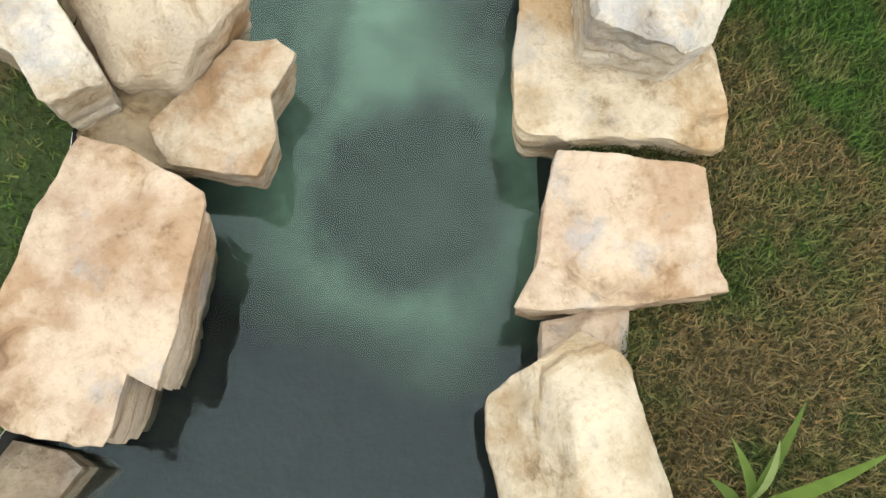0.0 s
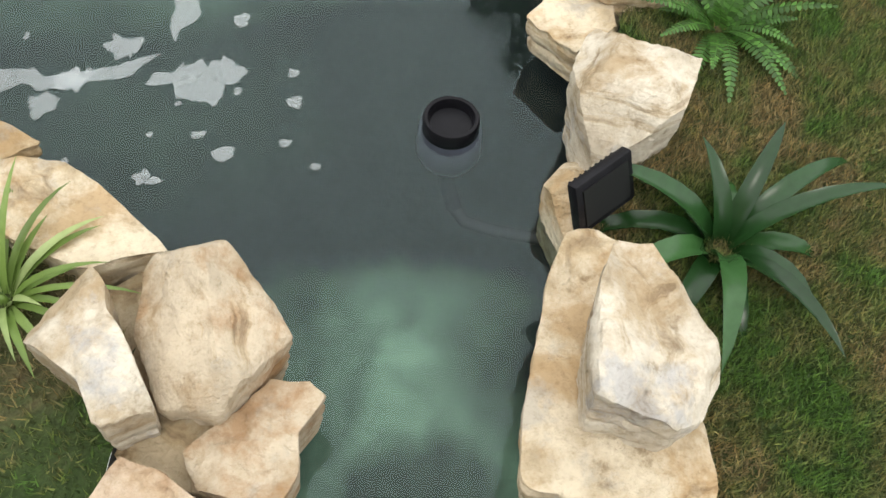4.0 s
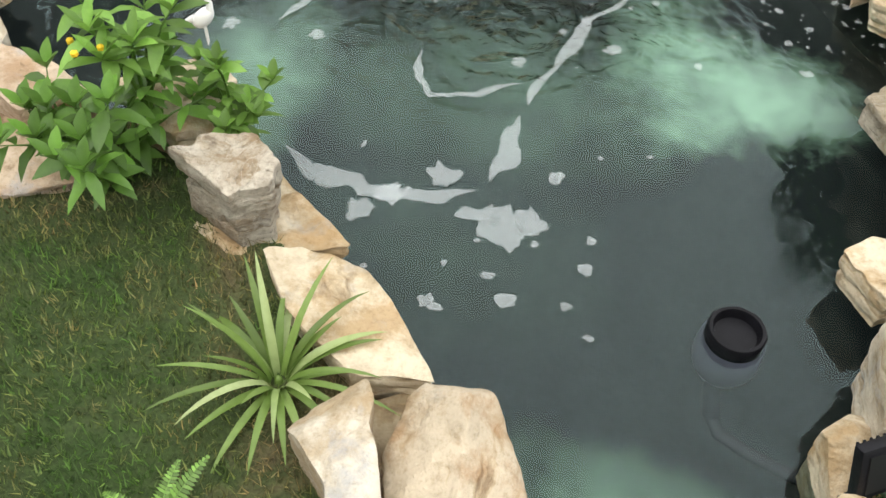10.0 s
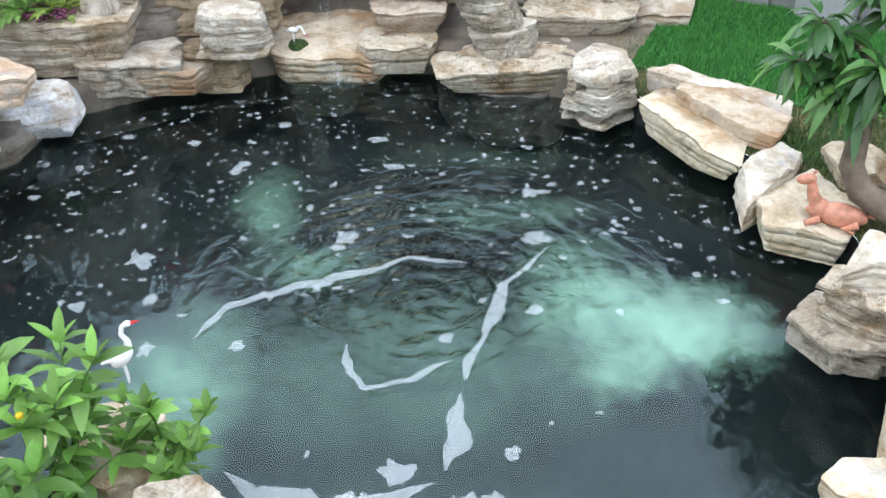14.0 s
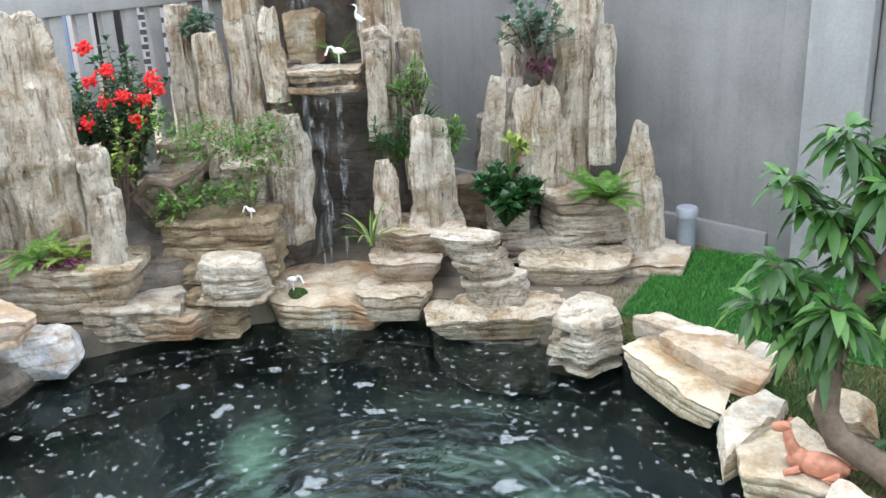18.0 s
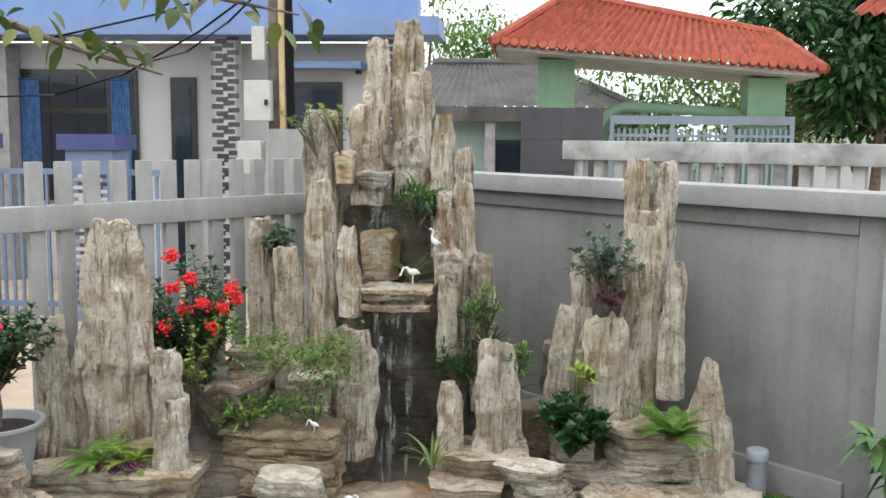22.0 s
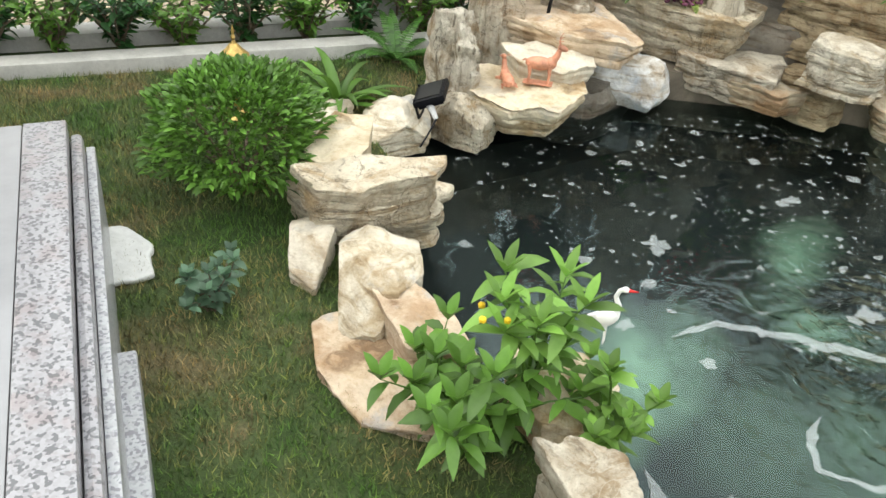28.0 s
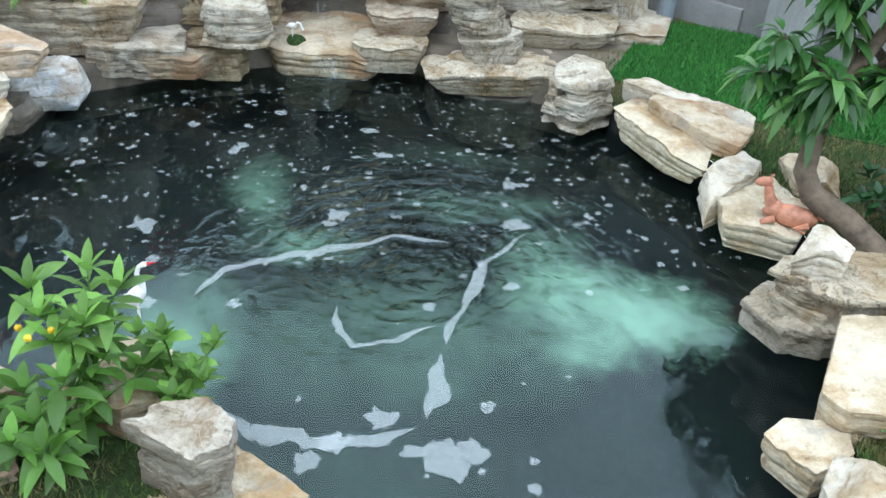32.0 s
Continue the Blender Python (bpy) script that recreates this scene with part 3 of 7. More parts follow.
KIND_WORDS = {
    "slab": ("limestone_slab", "{} limestone slab on the pond edge", "slab"),
    "flat": ("limestone_slab", "flat {} limestone slab over the pond edge", "slab"),
    "base": ("bedding_stone", "{} bedding stone between the edge rocks", "rock"),
    "wedge": ("limestone_rock", "{} ridged limestone rock on the pond edge", "rock"),
    "block": ("limestone_rock", "rough {} limestone rock on the pond edge", "rock"),
    "boulder": ("limestone_boulder", "rounded {} limestone boulder in the rockery", "boulder"),
    "strata": ("layered_stone", "{} layered limestone ledge with split edges", "ledge"),
    "column": ("petrified_wood_stone", "upright {} petrified-wood stone in the rockery", "standing stone"),
}
HUE_WORDS = {"cream": "cream", "peach": "peach-beige", "ochre": "ochre-brown", "white": "off-white", "grey": "grey-brown", "bluegrey": "blue-grey", "wet": "dark damp brown", "mortar": "shade-dark", "damp": "damp brown"}
GRAIN = {"column": "fibre", "strata": "layer", "slab": "block", "flat": "block"}


def rock(kind, middle, radii, z0, z1, seed, hue="cream", taper=0.0, lean=0.0, tilt=(0.0, 0.0), label="", grain="", facets=(), under=0.12):
    name, words, cat = KIND_WORDS[kind]
    if kind in ("slab", "flat", "block", "wedge"):
        bm = hewn_bm(radii, z1 - z0, kind, seed, taper, tilt, [(x - middle[0], y - middle[1], z - z0, sx, sy) for x, y, z, sx, sy in facets], under)
    else:
        bm = rock_bm(radii, 0.0, z1 - z0, kind, seed, taper, lean, tilt)
    ob = part(name, bm, stone(hue, grain or GRAIN.get(kind, "block")), None, "", 38)
    ob.location = (*middle, z0)
    return tagged(ob, label or words.format(HUE_WORDS[hue]), cat, "stones of the rockery" if kind in ("column", "boulder") else "stones round the pond")


# ---- ground, water, walls
def plate_bm(corners, z, thick):
    bm = bmesh.new()
    top = [bm.verts.new((x, y, z)) for x, y in corners]
    low = [bm.verts.new((x, y, z - thick)) for x, y in corners]
    bm.faces.new(top)
    bm.faces.new(low[::-1])
    for k in range(len(corners)):
        bm.faces.new((top[k - 1], top[k], low[k], low[k - 1])[::-1])
    bmesh.ops.recalc_face_normals(bm, faces=bm.faces)
    return bm


POND = [(-0.95, -0.6), (0.50, -0.6), (0.56, 0.2), (0.70, 0.7), (0.92, 1.3), (1.26, 2.0), (1.47, 2.55), (1.50, 3.3), (1.15, 3.95), (0.8, 4.55), (0.1, 4.95), (-0.5, 5.15),
        (-1.2, 4.95), (-1.9, 4.55), (-2.15, 4.0), (-2.42, 3.40), (-2.40, 3.02), (-2.05, 2.80), (-1.85, 2.3), (-1.1, 2.05), (-0.75, 1.85), (-0.3, 1.45), (-0.18, 1.05), (-0.32, 0.62), (-0.46, 0.36), (-0.75, 0.10)]


def pond_ground():
    """One sheet to the horizon with the pond's hole left open in it."""
    bm = bmesh.new()
    for loop in (POND, [(-6, -4), (6, -4), (8, 9), (-8, 9)]):
        vs = [bm.verts.new((x, y, 0.143)) for x, y in loop]
        for k in range(len(vs)):
            bm.edges.new((vs[k - 1], vs[k]))
    bmesh.ops.triangle_fill(bm, edges=bm.edges[:], use_beauty=True)
    outer = vs
    for grow in (6.0, 130.0):
        ring = [bm.verts.new((v.co.x * grow, v.co.y * grow, 0.10)) for v in outer]
        for k in range(4):
            bm.faces.new((outer[k - 1], outer[k], ring[k], ring[k - 1]))
        outer = ring
    bmesh.ops.recalc_face_normals(bm, faces=bm.faces)
    if sum(f.normal.z for f in bm.faces) < 0:
        bmesh.ops.reverse_faces(bm, faces=bm.faces[:])
    return bm


tagged(part("ground", pond_ground(), LAWN, None, smooth=0), "short lawn with dry brown patches round the pond", "lawn", kind="structure")

bm = bmesh.new()
top, low = ([bm.verts.new((x, y, z)) for x, y in POND] for z in (0.142, -0.34))
bm.faces.new(low)
side = bmesh.new()
top, low = ([side.verts.new((x, y, z)) for x, y in POND] for z in (0.142, -0.34))
for k in range(len(POND)):
    side.faces.new((top[k - 1], top[k], low[k], low[k - 1]))
# the near-black colour puts the shade below the overhanging stones into the wall
tagged(part("pond_wall", side, concrete_material("shaded_wet_pond_wall", (0.022, 0.024, 0.024), 0.3, 3.0), None, smooth=0), "wet pond wall, darkened for the shade under the edge stones", "pond wall", kind="structure")
tagged(part("pond_basin", bm, POND_FLOOR, None, smooth=0), "dark pond lining with pale green silt and painted sunlit water", "pond basin", kind="structure")

bm = bmesh.new()
bm.faces.new([bm.verts.new((x, y, 0.0)) for x, y in POND])
tagged(part("water", bm, WATER, None, smooth=0), "murky green pond water, rippled under the waterfall", "water", kind="structure")

CORNER = Vector((-0.48, 7.70))
ALONG_WALL = Vector((2.42, -2.32)).normalized()
ALONG_FENCE = Vector((-2.47, -3.30)).normalized()


def run_box(name, start, way, length, width, z0, z1, material, parent=None, label="", bevel=0.01, side=0.0):
    """A long box that runs from a start along a way; side shifts it across."""
    ang = math.degrees(math.atan2(way.y, way.x))
    ob = part(name, box_bm((length, width, z1 - z0), (length / 2, side, 0), bevel), material, None, label)
    m = pose(start.x, start.y, z0, 0, 0, ang)
    ob.matrix_world = m
    if parent is not None:
        ob.parent = parent
        ob.matrix_parent_inverse = parent.matrix_world.inverted()
    return ob


wall = tagged(run_box("wall_east", CORNER, ALONG_WALL, 12.0, 0.14, 0.0, 1.76, WALL, side=0.07), "grey cement-rendered garden wall with a recessed panel", "wall", kind="structure")
coping = tagged(run_box("wall_coping", CORNER, ALONG_WALL, 12.0, 0.30, 1.764, 1.885, WALL_PALE, side=0.06), "pale cement coping on the garden wall", "coping", kind="structure")

BED = concrete_material("rockery_mortar_bed", (0.17, 0.14, 0.105), 0.45, 4.0)
tagged(part("rockery_bed", plate_bm([(-2.9, 4.2), (-2.2, 4.15), (-1.9, 4.5), (-1.2, 4.88), (-0.5, 5.08), (0.1, 4.88), (0.8, 4.48), (0.98, 4.62), (1.45, 5.55), (0.6, 6.5), (-0.6, 7.4)], 0.152, 0.3), BED, None, smooth=0), "brown mortar bed under the rockery stones", "mortar bed", kind="structure")

# ---- stones
RIM = [
    ("slab", [(-0.21, 0.83), (-0.13, 0.78), (-0.01, 0.64), (-0.08, 0.50), (-0.12, 0.41), (-0.17, 0.33), (-0.21, 0.37), (-0.27, 0.26), (-0.38, 0.31), (-0.46, 0.37), (-0.39, 0.57), (-0.31, 0.70)], -0.04, 0.25, dict(hue='peach')),
    ("flat", [(-0.10, 0.84), (-0.08, 0.75), (0.08, 0.67), (0.13, 0.74), (0.14, 0.83), (0.21, 0.90), (0.18, 0.94), (0.10, 0.96), (0.02, 0.90)], 0.02, 0.17, dict(hue='ochre', tilt=(0.08, 0.0))),
    ("slab", [(-0.15, 1.32), (0.0, 1.28), (0.10, 0.98), (0.08, 0.80), (-0.05, 0.74), (-0.22, 0.82), (-0.30, 1.0), (-0.32, 1.22)], -0.05, 0.135, dict(hue='damp', label='damp brown mortar bed between the edge rocks')),
    ("wedge", [(0.0, 1.29), (0.07, 1.20), (0.13, 1.10), (0.16, 1.02), (0.10, 0.96), (0.07, 0.92), (-0.01, 0.86), (-0.13, 0.90), (-0.17, 1.09), (-0.14, 1.22), (-0.09, 1.28)], 0.02, 0.36, dict(hue='ochre', facets=((0.005, 1.04, 0.34, 0.75, 0.10), (0.005, 1.04, 0.34, -0.85, 0.12), (0.0, 1.21, 0.335, 0.0, -1.3), (0.0, 0.93, 0.32, 0.0, 1.2)))),
    ("block", [(-0.38, 1.08), (-0.33, 1.16), (-0.23, 1.22), (-0.20, 1.16), (-0.20, 1.10), (-0.17, 1.04), (-0.12, 0.87), (-0.23, 0.84), (-0.26, 0.95), (-0.34, 1.04)], 0.10, 0.345, dict(hue='white', facets=((-0.25, 1.03, 0.335, 0.22, -0.10), (-0.28, 1.10, 0.33, 0.6, -0.5), (-0.16, 0.92, 0.32, -0.5, 0.2)))),
    ("flat", [(-0.59, 1.60), (-0.50, 1.64), (-0.31, 1.59), (-0.23, 1.51), (-0.08, 1.30), (-0.29, 1.28), (-0.48, 1.43)], -0.04, 0.22, dict(hue='cream')),
    ("flat", [(-0.82, 1.70), (-0.78, 1.89), (-0.64, 1.95), (-0.38, 1.72), (-0.60, 1.65), (-0.62, 1.57)], -0.05, 0.14, dict(hue='cream')),
    ("strata", [(-0.86, 1.76), (-0.80, 1.84), (-0.66, 1.87), (-0.58, 1.78), (-0.58, 1.69), (-0.67, 1.64)], 0.10, 0.37, dict(hue='grey')),
    ("block", [(-1.16, 2.09), (-1.10, 2.23), (-0.89, 2.25), (-0.82, 2.17), (-0.82, 1.97), (-0.91, 1.90), (-1.03, 1.95)], -0.05, 0.30, dict(hue='cream')),
    ("flat", [(-1.76, 1.93), (-1.72, 2.02), (-1.50, 2.03), (-1.25, 1.94), (-1.15, 1.76), (-1.35, 1.69), (-1.58, 1.76)], 0.00, 0.19, dict(hue='peach')),
    ("slab", [(-1.62, 2.05), (-1.58, 2.18), (-1.36, 2.12), (-1.18, 2.01), (-1.37, 1.91)], -0.05, 0.29, dict(hue='peach')),
    ("block", [(-1.89, 2.21), (-1.86, 2.32), (-1.70, 2.40), (-1.54, 2.22), (-1.51, 1.95), (-1.63, 1.91)], -0.05, 0.32, dict(hue='white')),
    ("block", [(-2.14, 2.24), (-2.04, 2.36), (-1.95, 2.27), (-1.84, 2.04), (-1.96, 2.04)], 0.05, 0.27, dict(hue='grey')),
    ("strata", [(-2.37, 2.45), (-2.28, 2.65), (-1.83, 2.77), (-1.74, 2.59), (-1.94, 2.32), (-2.18, 2.30)], -0.10, 0.24, dict(hue='cream')),
    ("strata", [(-2.17, 2.28), (-2.03, 2.49), (-1.81, 2.69), (-1.75, 2.55), (-1.88, 2.31), (-1.99, 2.21)], 0.22, 0.42, dict(hue='cream')),
    ("slab", [(-2.25, 2.40), (-2.41, 2.77), (-2.28, 2.86), (-2.09, 2.60), (-2.09, 2.44)], 0.00, 0.37, dict(hue='cream')),
    ("block", [(-2.68, 2.87), (-2.70, 3.13), (-2.59, 3.10), (-2.56, 2.83)], 0.02, 0.24, dict(hue='white')),
    ("block", [(-2.56, 3.12), (-2.57, 3.62), (-2.26, 3.23), (-2.38, 2.97)], -0.03, 0.24, dict(hue='white')),
    ("flat", [(-2.40, 3.68), (-2.20, 3.88), (-1.95, 3.98), (-1.84, 3.84), (-1.83, 3.56), (-2.06, 3.42), (-2.22, 3.45)], 0.10, 0.275, dict(hue='cream', under=0.3)),
    ("flat", [(-2.34, 3.85), (-2.05, 4.18), (-1.88, 3.97), (-1.95, 3.78), (-2.16, 3.72)], 0.25, 0.35, dict(hue='white')),
    ("flat", [(-2.42, 3.98), (-2.57, 4.50), (-2.13, 4.46), (-1.78, 4.22), (-1.77, 4.05), (-2.08, 3.97)], 0.30, 0.435, dict(hue='peach')),
    ("slab", [(0.61, 0.55), (0.66, 0.53), (0.86, 0.44), (0.81, 0.26), (0.82, 0.21), (0.63, 0.24), (0.48, 0.28), (0.45, 0.30), (0.51, 0.36), (0.56, 0.47)], 0.02, 0.25, dict(hue='peach')),
    ("slab", [(0.80, 1.16), (0.88, 1.16), (1.01, 1.0), (0.96, 0.74), (0.94, 0.52), (0.91, 0.46), (0.81, 0.51), (0.57, 0.59), (0.55, 0.62), (0.59, 0.75), (0.67, 0.92), (0.72, 1.03)], -0.02, 0.25, dict(hue='cream', tilt=(0.02, 0.0))),
    ("wedge", [(0.84, 1.02), (0.92, 1.0), (0.95, 0.90), (0.99, 0.78), (0.98, 0.70), (0.90, 0.62), (0.83, 0.60), (0.75, 0.64), (0.68, 0.68), (0.71, 0.80), (0.77, 0.92)], 0.22, 0.47, dict(hue='white', facets=((0.73, 0.80, 0.46, -0.32, 0.06), (0.77, 0.92, 0.455, 1.9, -0.68), (0.93, 0.72, 0.39, -0.9, 0.7)), under=0.05)),
    ("block", [(0.34, 0.10), (0.36, 0.17), (0.46, 0.20), (0.55, 0.23), (0.61, 0.15), (0.60, 0.04), (0.60, -0.20), (0.30, -0.25), (0.33, -0.02)], -0.04, 0.28, dict(hue='cream', facets=((0.45, 0.06, 0.26, 1.0, -0.2), (0.57, 0.05, 0.27, -0.9, 0.0), (0.50, 0.12, 0.27, 0.0, -0.5)))),
    ("block", [(0.50, 0.27), (0.66, 0.25), (0.63, 0.15), (0.47, 0.18)], 0.0, 0.19, dict(hue='peach')),
    ("block", [(0.83, 1.38), (0.91, 1.45), (1.02, 1.46), (0.99, 1.30), (0.85, 1.22)], -0.10, 0.15, dict(hue='cream')),
    ("block", [(0.94, 1.60), (1.02, 1.72), (1.13, 1.76), (1.28, 1.71), (1.27, 1.55), (1.17, 1.40), (1.09, 1.37), (0.94, 1.36), (0.92, 1.47)], 0.02, 0.37, dict(hue='white')),
    ("slab", [(0.93, 1.94), (1.01, 1.99), (1.20, 2.00), (1.17, 1.84), (1.03, 1.77)], -0.08, 0.18, dict(hue='cream')),
    ("slab", [(1.11, 2.01), (1.32, 2.38), (1.59, 2.37), (1.41, 1.89), (1.16, 1.92)], -0.10, 0.28, dict(hue='cream')),
    ("strata", [(1.08, 2.64), (1.25, 2.79), (1.54, 2.67), (1.39, 2.40), (1.17, 2.44)], -0.06, 0.15, dict(hue='white')),
    ("strata", [(1.13, 2.59), (1.28, 2.72), (1.71, 2.73), (1.61, 2.42), (1.30, 2.40)], 0.14, 0.31, dict(hue='cream')),
    ("block", [(1.18, 2.55), (1.32, 2.70), (1.43, 2.60), (1.35, 2.49)], 0.30, 0.45, dict(hue='white')),
    ("slab", [(1.20, 3.32), (1.51, 3.53), (1.57, 3.18), (1.43, 3.00), (1.17, 3.14)], -0.08, 0.18, dict(hue='cream')),
    ("block", [(1.17, 3.53), (1.33, 3.74), (1.56, 3.69), (1.41, 3.44), (1.12, 3.23)], -0.06, 0.22, dict(hue='white', taper=0.2)),
    ("block", [(1.58, 3.67), (1.79, 3.55), (1.74, 3.33), (1.56, 3.39)], 0.00, 0.26, dict(hue='cream')),
    ("slab", [(0.90, 4.14), (1.05, 4.26), (1.36, 3.88), (1.22, 3.56), (1.08, 3.70)], 0.05, 0.20, dict(hue='cream', under=0.2)),
    ("slab", [(1.06, 4.10), (1.16, 4.22), (1.50, 3.80), (1.38, 3.64), (1.24, 3.78)], 0.16, 0.27, dict(hue='ochre')),
    ("slab", [(0.98, 4.34), (1.13, 4.38), (1.56, 3.96), (1.49, 3.80), (1.23, 4.10)], 0.05, 0.26, dict(hue='grey')),
    ("strata", [(0.56, 4.26), (0.66, 4.58), (0.84, 4.70), (0.97, 4.60), (0.96, 4.24), (0.76, 4.08)], 0.04, 0.28, dict(hue='white', taper=0.22)),
    ("flat", [(-0.57, 0.27), (-0.50, 0.36), (-0.39, 0.30), (-0.36, 0.26), (-0.43, 0.21)], -0.20, 0.09, dict(hue='wet')),
]
ROCKERY = [
    ("column", (-2.04, 5.09), (0.54, 0.32), 0.56, 1.69, dict(hue='cream', taper=0.5)),
    ("column", (-2.31, 4.95), (0.22, 0.16), 0.54, 1.19, dict(hue='grey')),
    ("column", (-1.66, 4.89), (0.18, 0.15), 0.61, 1.04, dict(hue='grey')),
    ("column", (-1.61, 4.77), (0.18, 0.15), 0.44, 0.81, dict(hue='white')),
    ("slab", (-1.88, 4.82), (0.92, 0.46), 0.20, 0.47, dict(hue='cream', under=0.22)),
    ("strata", (-1.55, 4.76), (0.60, 0.36), 0.10, 0.25, dict(hue='grey')),
    ("boulder", (-1.93, 4.42), (0.48, 0.36), 0.06, 0.215, dict(hue='bluegrey')),
    ("strata", (-1.10, 5.10), (0.72, 0.46), 0.28, 0.60, dict(hue='damp', taper=0.12)),
    ("slab", (-1.85, 4.91), (0.22, 0.20), 0.41, 0.53, dict(hue='ochre')),
    ("strata", (-1.39, 5.54), (0.32, 0.30), 0.75, 0.92, dict(hue='ochre')),
    ("slab", (-1.43, 5.29), (0.35, 0.30), 0.63, 0.76, dict(hue='cream')),
    ("strata", (-1.01, 5.36), (0.27, 0.35), 0.52, 0.82, dict(hue='grey')),
    ("strata", (-0.99, 4.78), (0.42, 0.30), 0.27, 0.45, dict(hue='white', taper=0.25)),
    ("strata", (-1.12, 4.84), (0.34, 0.28), 0.06, 0.26, dict(hue='damp')),
    ("column", (-1.23, 5.54), (0.10, 0.12), 0.72, 1.51, dict(hue='cream')),
    ("column", (-1.15, 5.56), (0.11, 0.12), 0.75, 1.51, dict(hue='cream')),
    ("column", (-1.02, 5.66), (0.18, 0.20), 0.66, 1.89, dict(hue='cream')),
    ("column", (-1.10, 6.01), (0.21, 0.20), 1.36, 2.30, dict(hue='grey')),
    ("column", (-0.83, 5.54), (0.14, 0.14), 1.24, 1.63, dict(hue='cream')),
    ("column", (-0.79, 5.37), (0.25, 0.18), 0.46, 1.08, dict(hue='grey', taper=-0.1)),
    ("column", (-0.85, 5.76), (0.24, 0.20), 0.49, 1.26, dict(hue='wet')),
    ("column", (-0.29, 5.65), (0.13, 0.16), 1.41, 1.83, dict(hue='ochre')),
    ("column", (-0.19, 5.80), (0.14, 0.16), 0.98, 1.89, dict(hue='cream')),
    ("block", (-0.25, 5.55), (0.15, 0.17), 1.36, 1.51, dict(hue='grey', grain='fibre')),
    ("column", (-0.27, 5.50), (0.13, 0.15), 1.01, 1.37, dict(hue='cream')),
    ("column", (-0.07, 5.80), (0.15, 0.18), 0.63, 1.46, dict(hue='grey')),
    ("block", (-0.72, 5.98), (0.26, 0.22), 1.30, 1.58, dict(hue='damp')),
    ("strata", (-0.55, 5.62), (0.48, 0.46), 1.20, 1.29, dict(hue='ochre')),
    ("slab", (-0.74, 5.99), (0.23, 0.30), 1.87, 1.94, dict(hue='grey')),
    ("column", (-0.21, 5.24), (0.15, 0.14), 0.41, 0.82, dict(hue='ochre')),
    ("column", (0.03, 5.32), (0.29, 0.22), 0.38, 1.04, dict(hue='white')),
    ("slab", (-0.03, 5.27), (0.50, 0.40), 0.33, 0.45, dict(hue='ochre', under=0.3)),
    ("slab", (-0.12, 5.10), (0.42, 0.35), 0.20, 0.33, dict(hue='peach', under=0.35)),
    ("slab", (-0.18, 4.93), (0.44, 0.32), 0.09, 0.21, dict(hue='cream', under=0.15)),
    ("slab", (0.36, 4.74), (0.76, 0.40), 0.06, 0.17, dict(hue='cream', under=0.25)),
    ("strata", (0.90, 5.48), (0.55, 0.45), 0.32, 0.58, dict(hue='white')),
    ("strata", (0.45, 5.46), (0.27, 0.35), 0.35, 0.60, dict(hue='grey')),
    ("strata", (0.70, 5.46), (0.62, 0.40), 0.21, 0.33, dict(hue='grey')),
    ("flat", (0.82, 5.15), (0.66, 0.40), 0.16, 0.28, dict(hue='cream', under=0.3)),
    ("flat", (0.74, 5.00), (0.50, 0.34), 0.05, 0.14, dict(hue='grey', under=0.3)),
    ("column", (0.82, 5.80), (0.17, 0.16), 1.39, 2.03, dict(hue='cream')),
    ("column", (0.97, 5.80), (0.18, 0.17), 1.29, 2.02, dict(hue='grey')),
    ("column", (0.87, 5.68), (0.22, 0.20), 0.51, 1.74, dict(hue='cream')),
    ("column", (1.01, 5.56), (0.18, 0.14), 0.81, 1.47, dict(hue='white', taper=0.25)),
    ("column", (0.61, 5.47), (0.23, 0.18), 0.65, 1.16, dict(hue='cream')),
    ("column", (0.39, 5.55), (0.24, 0.16), 0.70, 1.20, dict(hue='grey', lean=0.12)),
    ("column", (0.77, 5.54), (0.17, 0.15), 0.52, 0.97, dict(hue='ochre')),
    ("column", (0.50, 5.69), (0.12, 0.13), 1.00, 1.51, dict(hue='ochre')),
    ("column", (1.21, 5.42), (0.32, 0.22), 0.33, 0.95, dict(hue='white', taper=0.72)),
    ("column", (-0.77, 6.16), (0.19, 0.20), 2.09, 2.75, dict(hue='cream')),
    ("column", (-0.57, 6.22), (0.24, 0.24), 1.84, 2.87, dict(hue='cream')),
    ("column", (-0.49, 6.05), (0.17, 0.18), 1.82, 2.54, dict(hue='cream')),
    ("column", (-0.78, 6.05), (0.26, 0.22), 1.85, 2.34, dict(hue='ochre', taper=-0.15)),
    ("column", (-0.34, 6.05), (0.14, 0.17), 1.54, 2.28, dict(hue='cream')),
    ("column", (-0.54, 5.93), (0.19, 0.16), 1.92, 2.13, dict(hue='grey')),
    ("block", (-0.92, 5.88), (0.13, 0.16), 1.90, 2.06, dict(hue='ochre')),
    ("column", (-1.08, 6.14), (0.19, 0.20), 1.52, 2.31, dict(hue='cream')),
    ("column", (-0.21, 6.04), (0.14, 0.15), 1.51, 2.08, dict(hue='grey')),
    ("column", (-2.49, 4.02), (0.36, 0.22), 0.27, 0.82, dict(hue='ochre')),
    ("column", (-2.37, 3.53), (0.31, 0.20), 0.10, 0.58, dict(hue='grey')),
    ("block", (-2.26, 3.47), (0.34, 0.24), 0.05, 0.25, dict(hue='cream', grain='fibre')),
    ("strata", (-2.23, 4.30), (0.29, 0.16), 0.38, 0.68, dict(hue='grey', lean=-0.25)),
]

